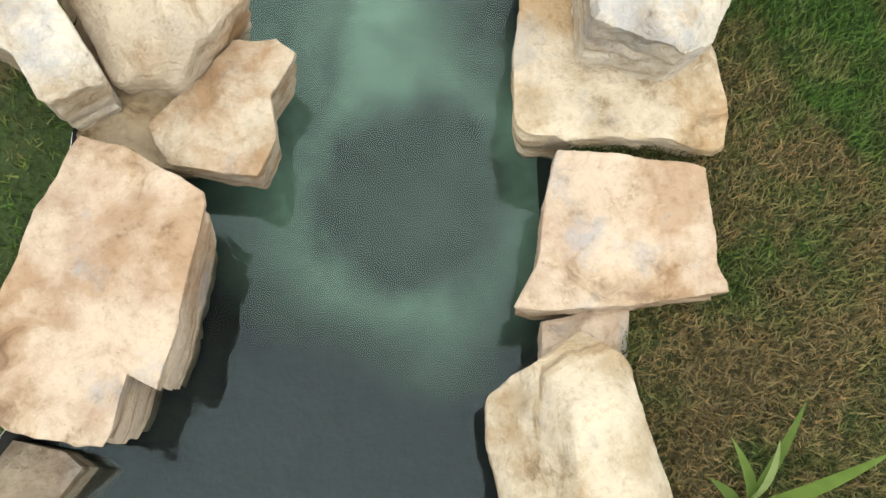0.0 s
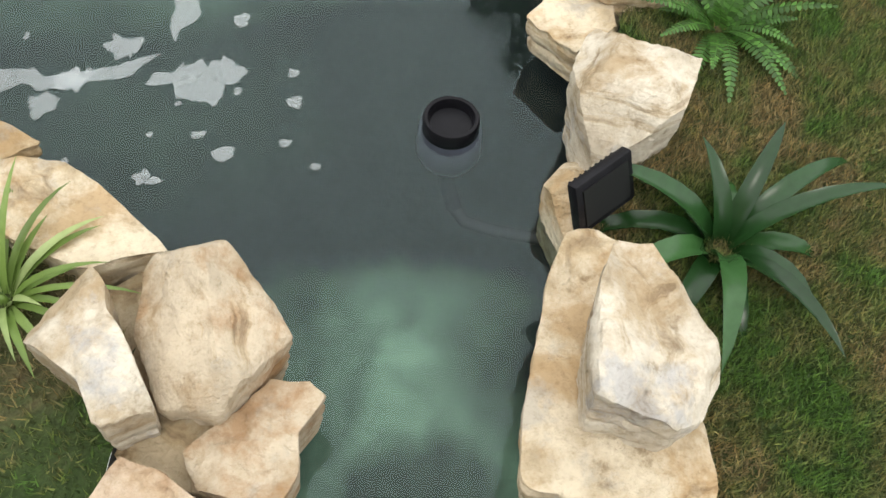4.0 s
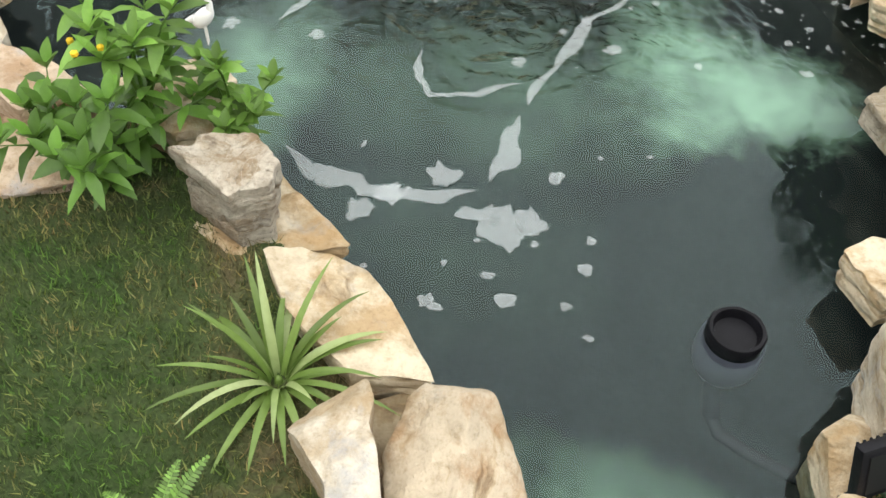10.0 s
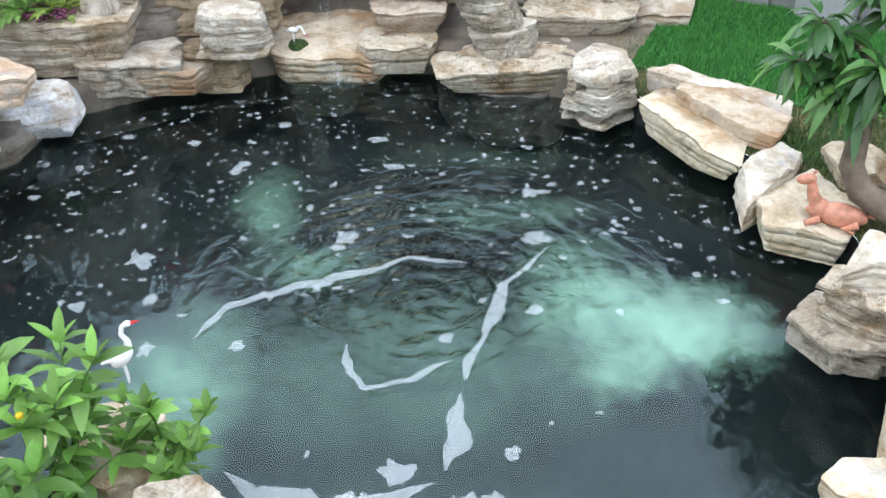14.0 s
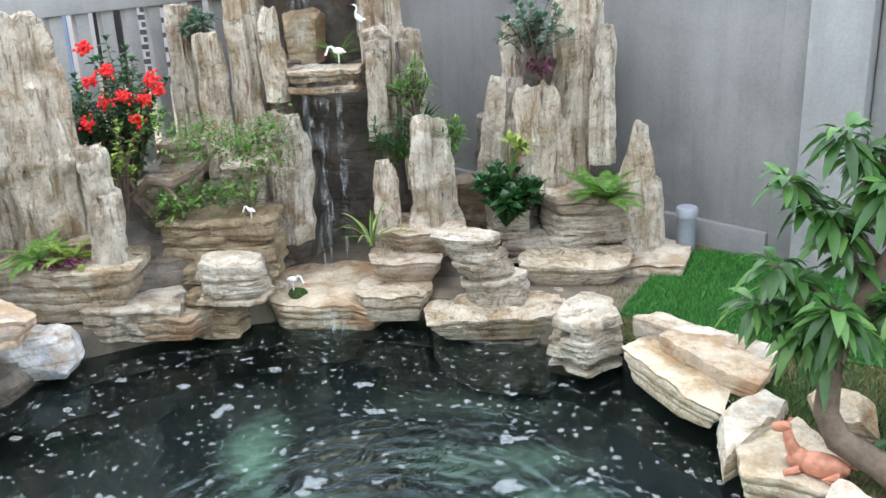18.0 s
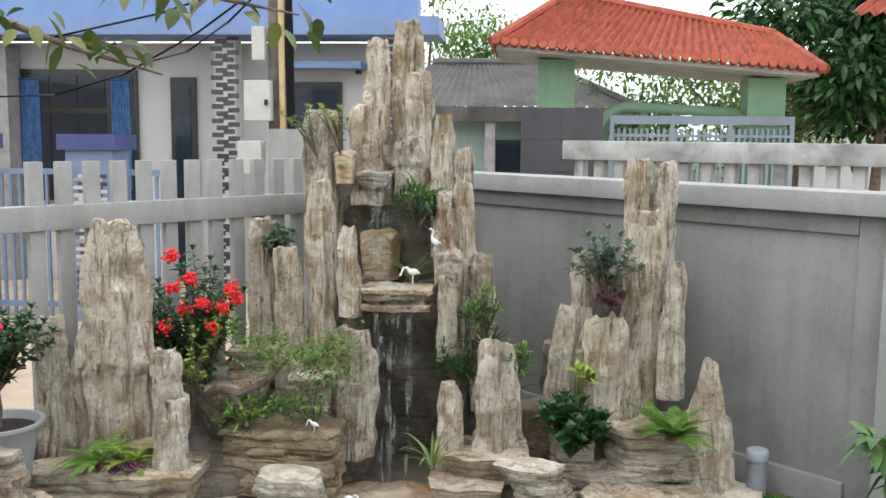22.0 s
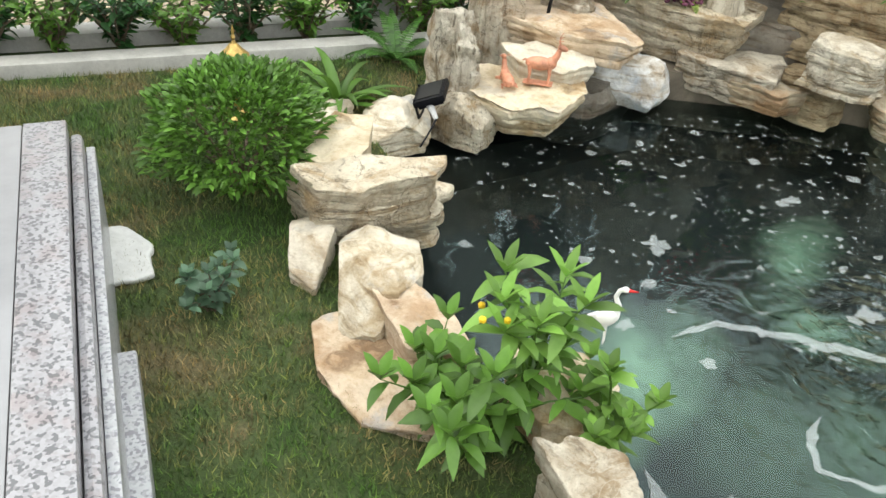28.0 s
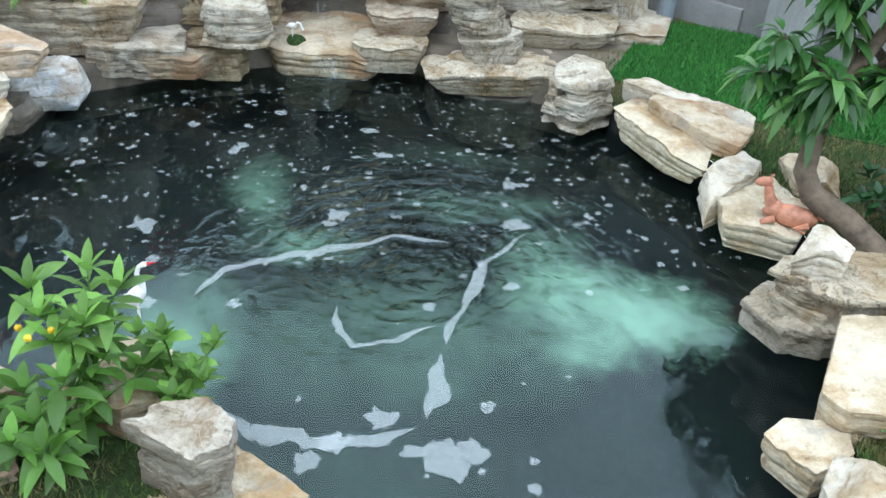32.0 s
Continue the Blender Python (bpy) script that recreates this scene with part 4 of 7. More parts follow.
for i, (kind, corners, z0, z1, more) in enumerate(RIM):
    middle, radii = polar(corners, 96)
    if z0 < 0 and middle.y > 1.7:
        z0 = 0.035
    rock(kind, middle, radii, z0, z1, 100 + i, **more)
for i, (kind, middle, (wide, deep), z0, z1, more) in enumerate(ROCKERY):
    rnd = random.Random(i)
    n = 5 if kind == "column" else 8
    corners = []
    for k in range(n):
        a = math.tau * (k + rnd.uniform(-0.25, 0.25)) / n
        q = max(abs(math.cos(a)), abs(math.sin(a))) ** (0.5 if kind == 'column' else 0.85)
        corners.append((middle[0] + wide / 2 * math.cos(a) / q, middle[1] + deep / 2 * math.sin(a) / q))
    mid, radii = polar(corners, 64)
    if kind in ("slab", "flat"):
        more = {"grain": "layer", "under": 0.28, **more}
    rock(kind, middle, radii, z0 - (0.12 if kind == "column" else 0.03), z1, 300 + i, **more)

# ---- the mortar bed and the hidden core of the rockery, coloured dark for shaded gaps
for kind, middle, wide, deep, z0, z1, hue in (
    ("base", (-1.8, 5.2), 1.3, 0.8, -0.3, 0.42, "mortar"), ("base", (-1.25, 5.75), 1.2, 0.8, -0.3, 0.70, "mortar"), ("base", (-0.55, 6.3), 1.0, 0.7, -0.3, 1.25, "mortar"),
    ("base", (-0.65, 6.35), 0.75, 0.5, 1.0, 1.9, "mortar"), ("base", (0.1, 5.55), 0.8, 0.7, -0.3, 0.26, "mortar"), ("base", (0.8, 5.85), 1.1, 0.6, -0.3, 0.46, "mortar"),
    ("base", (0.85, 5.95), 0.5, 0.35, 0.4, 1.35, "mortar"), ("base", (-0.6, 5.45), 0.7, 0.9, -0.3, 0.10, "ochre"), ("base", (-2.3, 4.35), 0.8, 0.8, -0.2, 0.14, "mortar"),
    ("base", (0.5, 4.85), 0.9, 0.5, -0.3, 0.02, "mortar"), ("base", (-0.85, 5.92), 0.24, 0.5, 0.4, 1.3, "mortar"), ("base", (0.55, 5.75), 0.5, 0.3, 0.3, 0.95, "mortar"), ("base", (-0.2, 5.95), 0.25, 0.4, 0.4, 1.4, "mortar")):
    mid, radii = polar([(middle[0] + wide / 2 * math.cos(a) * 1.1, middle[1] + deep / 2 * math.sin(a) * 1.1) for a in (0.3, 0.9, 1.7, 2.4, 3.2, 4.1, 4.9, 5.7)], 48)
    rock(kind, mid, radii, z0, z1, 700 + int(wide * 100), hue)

# the leaning stone stack at the water's edge
for k, (dx, w, z0, z1, lean) in enumerate(((0.14, 0.36, 0.08, 0.30, -0.2), (0.10, 0.35, 0.27, 0.53, -0.62))):
    mid, radii = polar([(0.26 + dx + w / 2 * math.cos(a), 4.82 + 0.14 * math.sin(a)) for a in (0.2, 1.0, 1.9, 2.8, 3.6, 4.4, 5.4)], 48)
    rock("strata", mid, radii, z0, z1, 760 + k, "white", -0.04, lean)
for kind, middle, wide, deep, z0, z1, hue in (("flat", (1.25, 5.33), 0.62, 0.6, 0.02, 0.22, "grey"), ("strata", (0.32, 5.6), 0.45, 0.3, 0.25, 0.62, "wet"), ("flat", (-0.50, 5.12), 0.98, 0.76, -0.02, 0.17, "ochre"),
                                              ("column", (-1.40, 5.80), 0.2, 0.18, 0.6, 1.65, "ochre"), ("flat", (-1.3, 4.7), 0.5, 0.3, 0.08, 0.2, "wet")):
    mid, radii = polar([(middle[0] + wide / 2 * math.cos(a), middle[1] + deep / 2 * math.sin(a)) for a in (0.4, 1.2, 2.2, 3.0, 4.0, 5.2)], 48)
    rock(kind, mid, radii, z0, z1, 780 + int(wide * 100), hue)

# ---- garden wall relief
def wall_point(s, side=0.0):
    p = CORNER + ALONG_WALL * s + Vector((ALONG_WALL.y, -ALONG_WALL.x)) * side
    return p


WALL_FRAME = Vector((-ALONG_WALL.y, ALONG_WALL.x))
for name, s0, s1, z0, z1, w in (("wall_band", 0.0, 3.36, 0.0, 0.30, 0.05), ("wall_band", 0.0, 3.36, 1.655, 1.76, 0.025), ("wall_band", 3.36, 3.52, 0.0, 1.76, 0.025), ("wall_pier", 3.53, 3.85, 0.0, 1.762, 0.10),
                                ("wall_band", 3.86, 4.05, 0.0, 1.76, 0.025), ("wall_band", 4.06, 11.9, 0.0, 0.28, 0.05)):
    tagged(run_box(name, CORNER + ALONG_WALL * s0, ALONG_WALL, s1 - s0, w, z0, z1, WALL_PALE if "pier" in name else WALL, side=-w / 2 - 0.001), "grey cement band framing the wall panel", "wall trim", kind="structure")

# ---- the concrete picket fence
fence = thing("picket_fence", (CORNER.x, CORNER.y, 0.0), "pale grey concrete picket fence with flat rails", "fence")
m0 = Matrix.Translation((CORNER.x, CORNER.y, 0)) @ Matrix.Rotation(math.atan2(ALONG_FENCE.y, ALONG_FENCE.x), 4, "Z")
fence.matrix_world = m0
picket = finish(box_bm((0.085, 0.05, 1.58), (0, 0, 0.42), 0.006), "picket", FENCE)
for k in range(21):
    s = 0.35 + 0.163 * k if k < 19 else 0.0
    if s and s < 3.5:
        ob = new("picket", picket)
        ob.parent, ob.location = fence, (s, 0, 0)
for k in range(22):
    ob = new("picket", picket)
    ob.parent, ob.location = fence, (4.80 + 0.168 * k, 0, 0)
for s0, s1 in ((0.0, 3.798), (4.052, 4.113), (4.367, 4.433), (4.687, 8.6)):
    part("rail", box_bm((s1 - s0, 0.10, 0.135), ((s0 + s1) / 2, 0, 1.63), 0.008), FENCE, fence)
    part("rail", box_bm((s1 - s0, 0.10, 0.11), ((s0 + s1) / 2, 0, 0.385), 0.008), FENCE, fence)
for s in (3.925, 4.24, 4.56):
    part("pillar", box_bm((0.24, 0.15, 2.16 if s < 4.0 else 2.30), (s, 0, 0.0), 0.012), FENCE, fence)
part("plinth", box_bm((8.6, 0.16, 0.22), (4.3, 0.02, 0.0), 0.01), KERB, fence)
tagged(run_box("kerb", CORNER + ALONG_FENCE * 3.5, ALONG_FENCE, 5.2, 0.12, 0.05, 0.215, KERB, side=0.36), "weathered concrete kerb along the lawn", "kerb", kind="structure")

# ---- lawn blades and the turf
def inside(x, y, poly):
    hit = np.zeros(len(x), bool)
    for (x0, y0), (x1, y1) in zip(poly, poly[1:] + poly[:1]):
        c = ((y0 > y) != (y1 > y)) & (x < (x1 - x0) * (y - y0) / (y1 - y0 + 1e-12) + x0)
        hit ^= c
    return hit


def blades(name, x, y, z, length, width, lie, material, seed):
    rng = np.random.default_rng(seed)
    n = len(x)
    a = rng.uniform(0, math.tau, n)
    l = length * rng.uniform(0.5, 1.2, n)
    out = l * lie * rng.uniform(0.2, 1.0, n)
    b = rng.uniform(0, math.tau, n)
    w = width * rng.uniform(0.6, 1.3, n)
    base = np.stack([x, y, z], 1)
    side = np.stack([np.cos(a), np.sin(a), np.zeros(n)], 1) * w[:, None]
    tip = base + np.stack([np.cos(b) * out, np.sin(b) * out, np.sqrt(np.maximum(l * l - out * out, 1e-6))], 1)
    co = np.stack([base - side, base + side, tip], 1).reshape(-1, 3)
    me = bpy.data.meshes.new(name)
    me.vertices.add(3 * n), me.loops.add(3 * n), me.polygons.add(n)
    me.vertices.foreach_set("co", co.ravel())
    me.loops.foreach_set("vertex_index", np.arange(3 * n))
    me.polygons.foreach_set("loop_start", np.arange(0, 3 * n, 3))
    me.update()
    me.validate()
    me.materials.append(material)
    return new(name, me)


def grass_material(name, green, dry, dry_at):
    m, nt, b = node_material(name)
    v = texco(nt, world_space=True, shift=False)
    big = noise_tex(nt, v, 2.3, 5, 0.6, 0.5)
    geo = nt.nodes.new("ShaderNodeNewGeometry")
    small = noise_tex(nt, v, 9.0, 4, 0.6, 0.5)
    blend = mix(nt, 0.4, big, small)
    c = ramp(nt, blend, [(dry_at - 0.12, green), (dry_at + 0.02, dry)])
    r = ramp(nt, geo.outputs["Random Per Island"], [(0.0, (0.22, 0.28, 0.20)), (0.5, (0.8, 0.8, 0.7)), (0.80, (1.2, 1.2, 1.0)), (0.92, (1.4, 1.28, 1.0)), (1.0, (1.7, 1.42, 1.15))])
    nt.links.new(mix(nt, 1.0, c, r, "MULTIPLY"), b.inputs["Base Color"])
    b.inputs["Roughness"].default_value = 0.7
    return m


rng = np.random.default_rng(5)
gx, gy = np.r_[rng.uniform(-5.2, 3.0, 480000), rng.uniform(0.6, 2.3, 260000)], np.r_[rng.uniform(-0.8, 5.0, 480000), rng.uniform(-0.6, 2.6, 260000)]
hole = POND
fence_side = (gx - CORNER.x) * -ALONG_FENCE.y + (gy - CORNER.y) * ALONG_FENCE.x
TURF = [(0.98, 4.62), (1.45, 5.55), (2.0, 5.3), (3.2, 4.15), (2.6, 3.7), (1.62, 4.12)]
keep = ~inside(gx, gy, hole) & (fence_side > 0.42) & ~inside(gx, gy, TURF) & ~((gx > -2.6) & (gy > 3.9) & (gx < 0.9)) & ~(((gx + 1.3) * 0.57 + (gy - 0.8) * 0.82 < 0.0) & (gx > -2.72))
gx, gy = gx[keep], gy[keep]
for x_side, dry_at, words in ((gx < 0.3, 0.580, "short green lawn grass with a few straw patches"), (gx >= 0.3, 0.535, "short lawn grass with large dry straw patches")):
    grass = grass_material("grass_blade", (0.082, 0.172, 0.033), (0.26, 0.205, 0.105), dry_at)
    tagged(blades("grass", gx[x_side], gy[x_side], np.full(x_side.sum(), 0.143), 0.034, 0.0024, 0.8, grass, 6), words, "grass", kind="stuff")
tx, ty = rng.uniform(0.9, 3.2, 90000), rng.uniform(3.6, 5.6, 90000)
keep = inside(tx, ty, TURF)
tx, ty = tx[keep], ty[keep]
TURF_GREEN = grass_material("turf_blade", (0.05, 0.21, 0.03), (0.06, 0.24, 0.035), 0.6)
tagged(part("turf_base", plate_bm(TURF, 0.155, 0.1), plain_material("turf_backing", (0.03, 0.12, 0.02), 0.9)), "backing of the bright green turf", "turf", kind="structure")
tagged(blades("turf", tx, ty, np.full(len(tx), 0.155), 0.03, 0.0025, 0.6, TURF_GREEN, 7), "bright green artificial turf beside the wall", "turf", kind="stuff")


# ---- plants
def strap_bm(bm, at, turn, length, width, rise, droop, segs=7, fold=0.25):
    """A long strap leaf that rises and arches over."""
    p = Vector(at)
    ang = rise
    step = length / segs
    rows = []
    side = Vector((-math.sin(turn), math.cos(turn), 0))
    for i in range(segs + 1):
        u = i / segs
        w = width * (0.45 + 0.55 * math.sin(min(1, u * 1.8 + 0.2) * math.pi / 2)) * (1 - u ** 3) + 0.0005
        up = Vector((math.cos(turn) * -math.sin(ang), math.sin(turn) * -math.sin(ang), math.cos(ang)))
        rows.append((bm.verts.new(p - side * w / 2 + up * w * fold), bm.verts.new(p), bm.verts.new(p + side * w / 2 + up * w * fold)))
        p = p + step * Vector((math.cos(turn) * math.cos(ang), math.sin(turn) * math.cos(ang), math.sin(ang)))
        ang -= droop / segs
    for a, b in zip(rows, rows[1:]):
        bm.faces.new((a[0], a[1], b[1], b[0]))
        bm.faces.new((a[1], a[2], b[2], b[1]))


def leaf_bm(bm, at, way, length, width, droop=0.3, fold=0.2, spin=0.0):
    """An oval leaf, folded along its rib."""
    way = Vector(way).normalized()
    side = way.cross(Vector((0, 0, 1)))
    side = side.normalized() if side.length > 1e-3 else Vector((1, 0, 0))
    up = side.cross(way)
    if spin:
        side, up = side * math.cos(spin) + up * math.sin(spin), up * math.cos(spin) - side * math.sin(spin)
    p = Vector(at)
    rows = []
    for u, w in ((0, 0.06), (0.22, 0.72), (0.5, 1.0), (0.78, 0.66), (1.0, 0.03)):
        c = p + way * length * u - Vector((0, 0, 1)) * droop * length * u * u
        rows.append((bm.verts.new(c - side * width * w / 2 + up * width * w * fold), bm.verts.new(c), bm.verts.new(c + side * width * w / 2 + up * width * w * fold)))
    for a, b in zip(rows, rows[1:]):
        bm.faces.new((a[0], a[1], b[1], b[0]))
        bm.faces.new((a[1], a[2], b[2], b[1]))


def frond_bm(bm, at, turn, length, width, rise, droop, pairs=22):
    """A fern frond: a rib with pairs of narrow leaflets."""
    p = Vector(at)
    ang = rise
    step = length / pairs
    side = Vector((-math.sin(turn), math.cos(turn), 0))
    pts = [p.copy()]
    for i in range(pairs):
        u = (i + 0.5) / pairs
        d = Vector((math.cos(turn) * math.cos(ang), math.sin(turn) * math.cos(ang), math.sin(ang)))
        p = p + d * step
        pts.append(p.copy())
        l = width * math.sin(min(1, u * 1.6 + 0.25) * math.pi / 2) * (1 - u ** 2.5) + 0.004
        up = d.cross(side) * -1
        for sg in (-1, 1):
            tip = p + side * sg * l + d * l * 0.3 - Vector((0, 0, 0.15 * l))
            w = step * 0.42
            vs = [bm.verts.new(p - d * w), bm.verts.new(p + (tip - p) * 0.6 - d * w), bm.verts.new(tip), bm.verts.new(p + (tip - p) * 0.6 + d * w), bm.verts.new(p + d * w)]
            bm.faces.new(vs)
        ang -= droop / pairs
    tube_bm(pts, [0.0022 * (1 - 0.7 * k / len(pts)) for k in range(len(pts))], 4, bm)


def rosette(name, at, label, cat, material, count, length, width, rise, droop, seed, turn=(0, math.tau), fold=0.25):
    rnd = random.Random(seed)
    ob = thing(name, at, label, cat)
    bm = bmesh.new()
    for k in range(count):
        t = turn[0] + (turn[1] - turn[0]) * (k + rnd.uniform(-0.4, 0.4)) / count
        strap_bm(bm, (0.02 * math.cos(t), 0.02 * math.sin(t), 0), t, length * rnd.uniform(0.65, 1.1), width * rnd.uniform(0.8, 1.15), rnd.uniform(*rise), rnd.uniform(*droop), 8, fold)
    tagged(part("leaves", bm, material, ob, smooth=60), kind="stuff")
    part("crown_base", lathe_bm([(0.0, -0.02), (0.014, -0.02), (0.010, 0.02), (0.0, 0.03)], 10), material, ob)
    return ob


def fern(name, at, label, material, count, length, width, seed, turn=(0, math.tau), rise=(0.5, 1.2), droop=(0.8, 1.7)):
    rnd = random.Random(seed)
    ob = thing(name, at, label, "fern")
    bm = bmesh.new()
    for k in range(count):
        t = turn[0] + (turn[1] - turn[0]) * (k + rnd.uniform(-0.4, 0.4)) / count
        frond_bm(bm, (0, 0, 0), t, length * rnd.uniform(0.6, 1.1), width, rnd.uniform(*rise), rnd.uniform(*droop))
    tagged(part("fronds", bm, material, ob, smooth=0), kind="stuff")
    part("root_crown", lathe_bm([(0.0, -0.03), (0.03, -0.02), (0.02, 0.02), (0.0, 0.03)], 8), BARK, ob)
    return ob


def bush(name, at, label, cat, material, stems, height, spread, leaf, seed, per=14, bark=None, droop=0.35, lean=(0, 0), start=0.25, group=""):
    """Stems that fan out from one foot, with leaves set round them."""
    rnd = random.Random(seed)
    ob = thing(name, at, label, cat, group)
    lb = bmesh.new()
    for k in range(stems):
        a = rnd.uniform(0, math.tau)
        r = spread * math.sqrt(rnd.uniform(0.02, 1.0))
        h = height * rnd.uniform(0.55, 1.0) * (1 - 0.35 * r / spread)
        end = Vector((r * math.cos(a) + lean[0], r * math.sin(a) + lean[1], h))
        bend = Vector((rnd.uniform(-1, 1), rnd.uniform(-1, 1), 0)) * spread * 0.15
        pts = [Vector((0, 0, -0.02)) * (1 - u) + end * u + bend * math.sin(u * math.pi) + Vector((0, 0, 0.12 * height)) * math.sin(u * math.pi) for u in (0, 0.25, 0.5, 0.75, 1.0)]
        part("stem", tube_bm(pts, [0.010 * height + 0.002, 0.008 * height + 0.002, 0.005, 0.003, 0.0015], 5), bark or BARK, ob)
        for j in range(per):
            u = start + (1 - start) * (j + rnd.random()) / per
            i = min(3, int(u * 4))
            q = pts[i].lerp(pts[i + 1], u * 4 - i)
            t = j * 2.4 + rnd.uniform(-0.5, 0.5)
            way = Vector((math.cos(t), math.sin(t), rnd.uniform(0.0, 0.9)))
            size = leaf[0] * rnd.uniform(0.6, 1.15)
            leaf_bm(lb, q, way, size, size * leaf[1], droop * rnd.uniform(0.4, 1.6), 0.18, rnd.uniform(-0.5, 0.5))
        for j in range(4):
            way = Vector((math.cos(j * 1.6), math.sin(j * 1.6), 1.4))
            leaf_bm(lb, pts[-1], way, leaf[0] * 0.8, leaf[0] * 0.8 * leaf[1], 0.1, 0.2)
    tagged(part("leaves", lb, material, ob, smooth=60), kind="stuff")
    return ob


def mound(name, at, label, material, radius, height, leaf, count, seed, cat="shrub"):
    """A clipped round shrub: a short trunk, twigs and a thick shell of leaves."""
    rnd = random.Random(seed)
    ob = thing(name, at, label, cat)
    lb = bmesh.new()
    mid = Vector((0, 0, height * 0.56))
    for k in range(9):
        a = k * 0.7
        end = mid + Vector((math.cos(a) * radius * 0.7, math.sin(a) * radius * 0.7, rnd.uniform(-0.1, 0.3) * height))
        part("stem", tube_bm([(0.03 * math.cos(a), 0.03 * math.sin(a), -0.02), Vector((0.05 * math.cos(a), 0.05 * math.sin(a), height * 0.25)), end], [0.014, 0.010, 0.003], 6), BARK, ob)
    off = Vector((seed * 3.1, 0, 0))
    for k in range(count):
        d = Vector((rnd.gauss(0, 1), rnd.gauss(0, 1), rnd.gauss(0, 1) + 0.35)).normalized()
        r = (0.93 + 0.30 * noise.noise(d * 2.2 + off)) * rnd.uniform(0.62, 1.05) ** 0.5
        p = mid + Vector((d.x * radius * r, d.y * radius * r, d.z * height * 0.46 * r))
        if p.z < height * 0.30:
            continue
        way = Vector((d.x + rnd.uniform(-0.7, 0.7), d.y + rnd.uniform(-0.7, 0.7), d.z * 0.5 + rnd.uniform(0.0, 1.2)))
        size = leaf[0] * rnd.uniform(0.6, 1.2)
        leaf_bm(lb, p, way, size, size * leaf[1], 0.25, 0.2, rnd.uniform(-0.6, 0.6))
    tagged(part("leaves", lb, material, ob, smooth=60), kind="stuff")
    return ob


def dots_bm(points, radius, bm=None):
    out = bm or bmesh.new()
    for p in points:
        bmesh.ops.create_icosphere(out, subdivisions=1, radius=radius, matrix=Matrix.Translation(p))
    return out


BARK = plain_material("bark", (0.16, 0.12, 0.085), 0.9, 0, 0.4, 25, 0.8, 0.01)
TRUNK = plain_material("smooth_brown_bark", (0.18, 0.135, 0.095), 0.85, 0, 0.4, 14, 0.7, 0.012)
LEAF = leaf_material("leaf_green", (0.11, 0.23, 0.035))
LEAF_PALE = leaf_material("leaf_pale_green", (0.16, 0.30, 0.055))
LEAF_DARK = leaf_material("leaf_dark_green", (0.030, 0.095, 0.025), None, 0.35)
LEAF_LILY = leaf_material("lily_green", (0.022, 0.075, 0.020), (0.05, 0.14, 0.04), 0.25)
FERN = leaf_material("fern_green", (0.065, 0.16, 0.03))
LEAF_GREY = leaf_material("leaf_grey_green", (0.09, 0.16, 0.10))
LEAF_YELLOW = leaf_material("leaf_yellow_green", (0.24, 0.32, 0.06))
LEAF_TREE = leaf_material("leaf_tree", (0.06, 0.16, 0.035), (0.15, 0.30, 0.07), 0.35)
STRIPED = leaf_material("striped_leaf", (0.20, 0.31, 0.07), (0.46, 0.54, 0.26))
RED = plain_material("red_petal", (0.72, 0.02, 0.02), 0.6, 0, 0.3, 60, 0)
YELLOW = plain_material("yellow_petal", (0.80, 0.52, 0.02), 0.6, 0, 0.2, 60, 0)
PURPLE = plain_material("dark_purple_leaf", (0.10, 0.02, 0.05), 0.5, 0, 0.5, 60, 0)
WHITE = plain_material("white_petal", (0.8, 0.8, 0.75), 0.6, 0, 0.05, 40, 0)

rosette("spider_plant", (-0.46, 1.27, 0.14), "spider plant with pale striped strap leaves beside a slab", "plant", STRIPED, 32, 0.31, 0.021, (0.4, 1.4), (0.4, 1.8), 3)
rosette("spider_lily", (1.20, 1.11, 0.12), "spider lily with broad arching dark green leaves", "plant", LEAF_LILY, 15, 0.44, 0.060, (0.8, 1.5), (1.5, 3.0), 8)
rosette("striped_aloe", (0.74, -0.16, 0.13), "upright pale-edged strap leaves in the lawn", "plant", STRIPED, 12, 0.36, 0.026, (1.0, 1.5), (0.2, 0.8), 4)
rosette("crinum_lily", (-2.72, 3.15, 0.14), "lily clump with arching green leaves by the pond", "plant", LEAF, 20, 0.36, 0.045, (0.4, 1.3), (0.9, 1.9), 12)
fern("sword_fern", (1.48, 1.82, 0.13), "green sword fern growing behind the edge rocks", FERN, 24, 0.32, 0.030, 5, (0, math.tau), (0.7, 1.4), (0.6, 1.6))
fern("sword_fern", (1.62, 2.25, 0.13), "green sword fern growing behind the edge rocks", FERN, 14, 0.28, 0.028, 15)
fern("sword_fern", (-2.85, 3.72, 0.14), "sword fern at the foot of the fence", FERN, 14, 0.36, 0.04, 6)
fern("sword_fern", (-0.62, 0.52, 0.12), "sword fern leaning over the pond slab", FERN, 12, 0.34, 0.03, 7)
fern("sword_fern", (-0.62, 0.86, 0.12), "sword fern in the lawn beside the slab", LEAF_PALE, 7, 0.22, 0.028, 17)
b = bush("flowering_bush", (-1.08, 1.83, 0.12), "leafy green bush with small yellow flowers at the pond", "bush", LEAF, 15, 0.50, 0.29, (0.115, 0.38), 21, 12, LEAF, 0.55)
for at in ((0.02, -0.04, 0.50), (0.05, 0.03, 0.47), (-0.04, 0.05, 0.46)):
    part("flower", dots_bm([at], 0.011), YELLOW, b, "small yellow flower")
bush("flowering_bush", (-0.80, 2.02, 0.15), "young pale shoots of the bush over the water", "bush", LEAF_PALE, 9, 0.36, 0.16, (0.085, 0.42), 22, 10, LEAF)
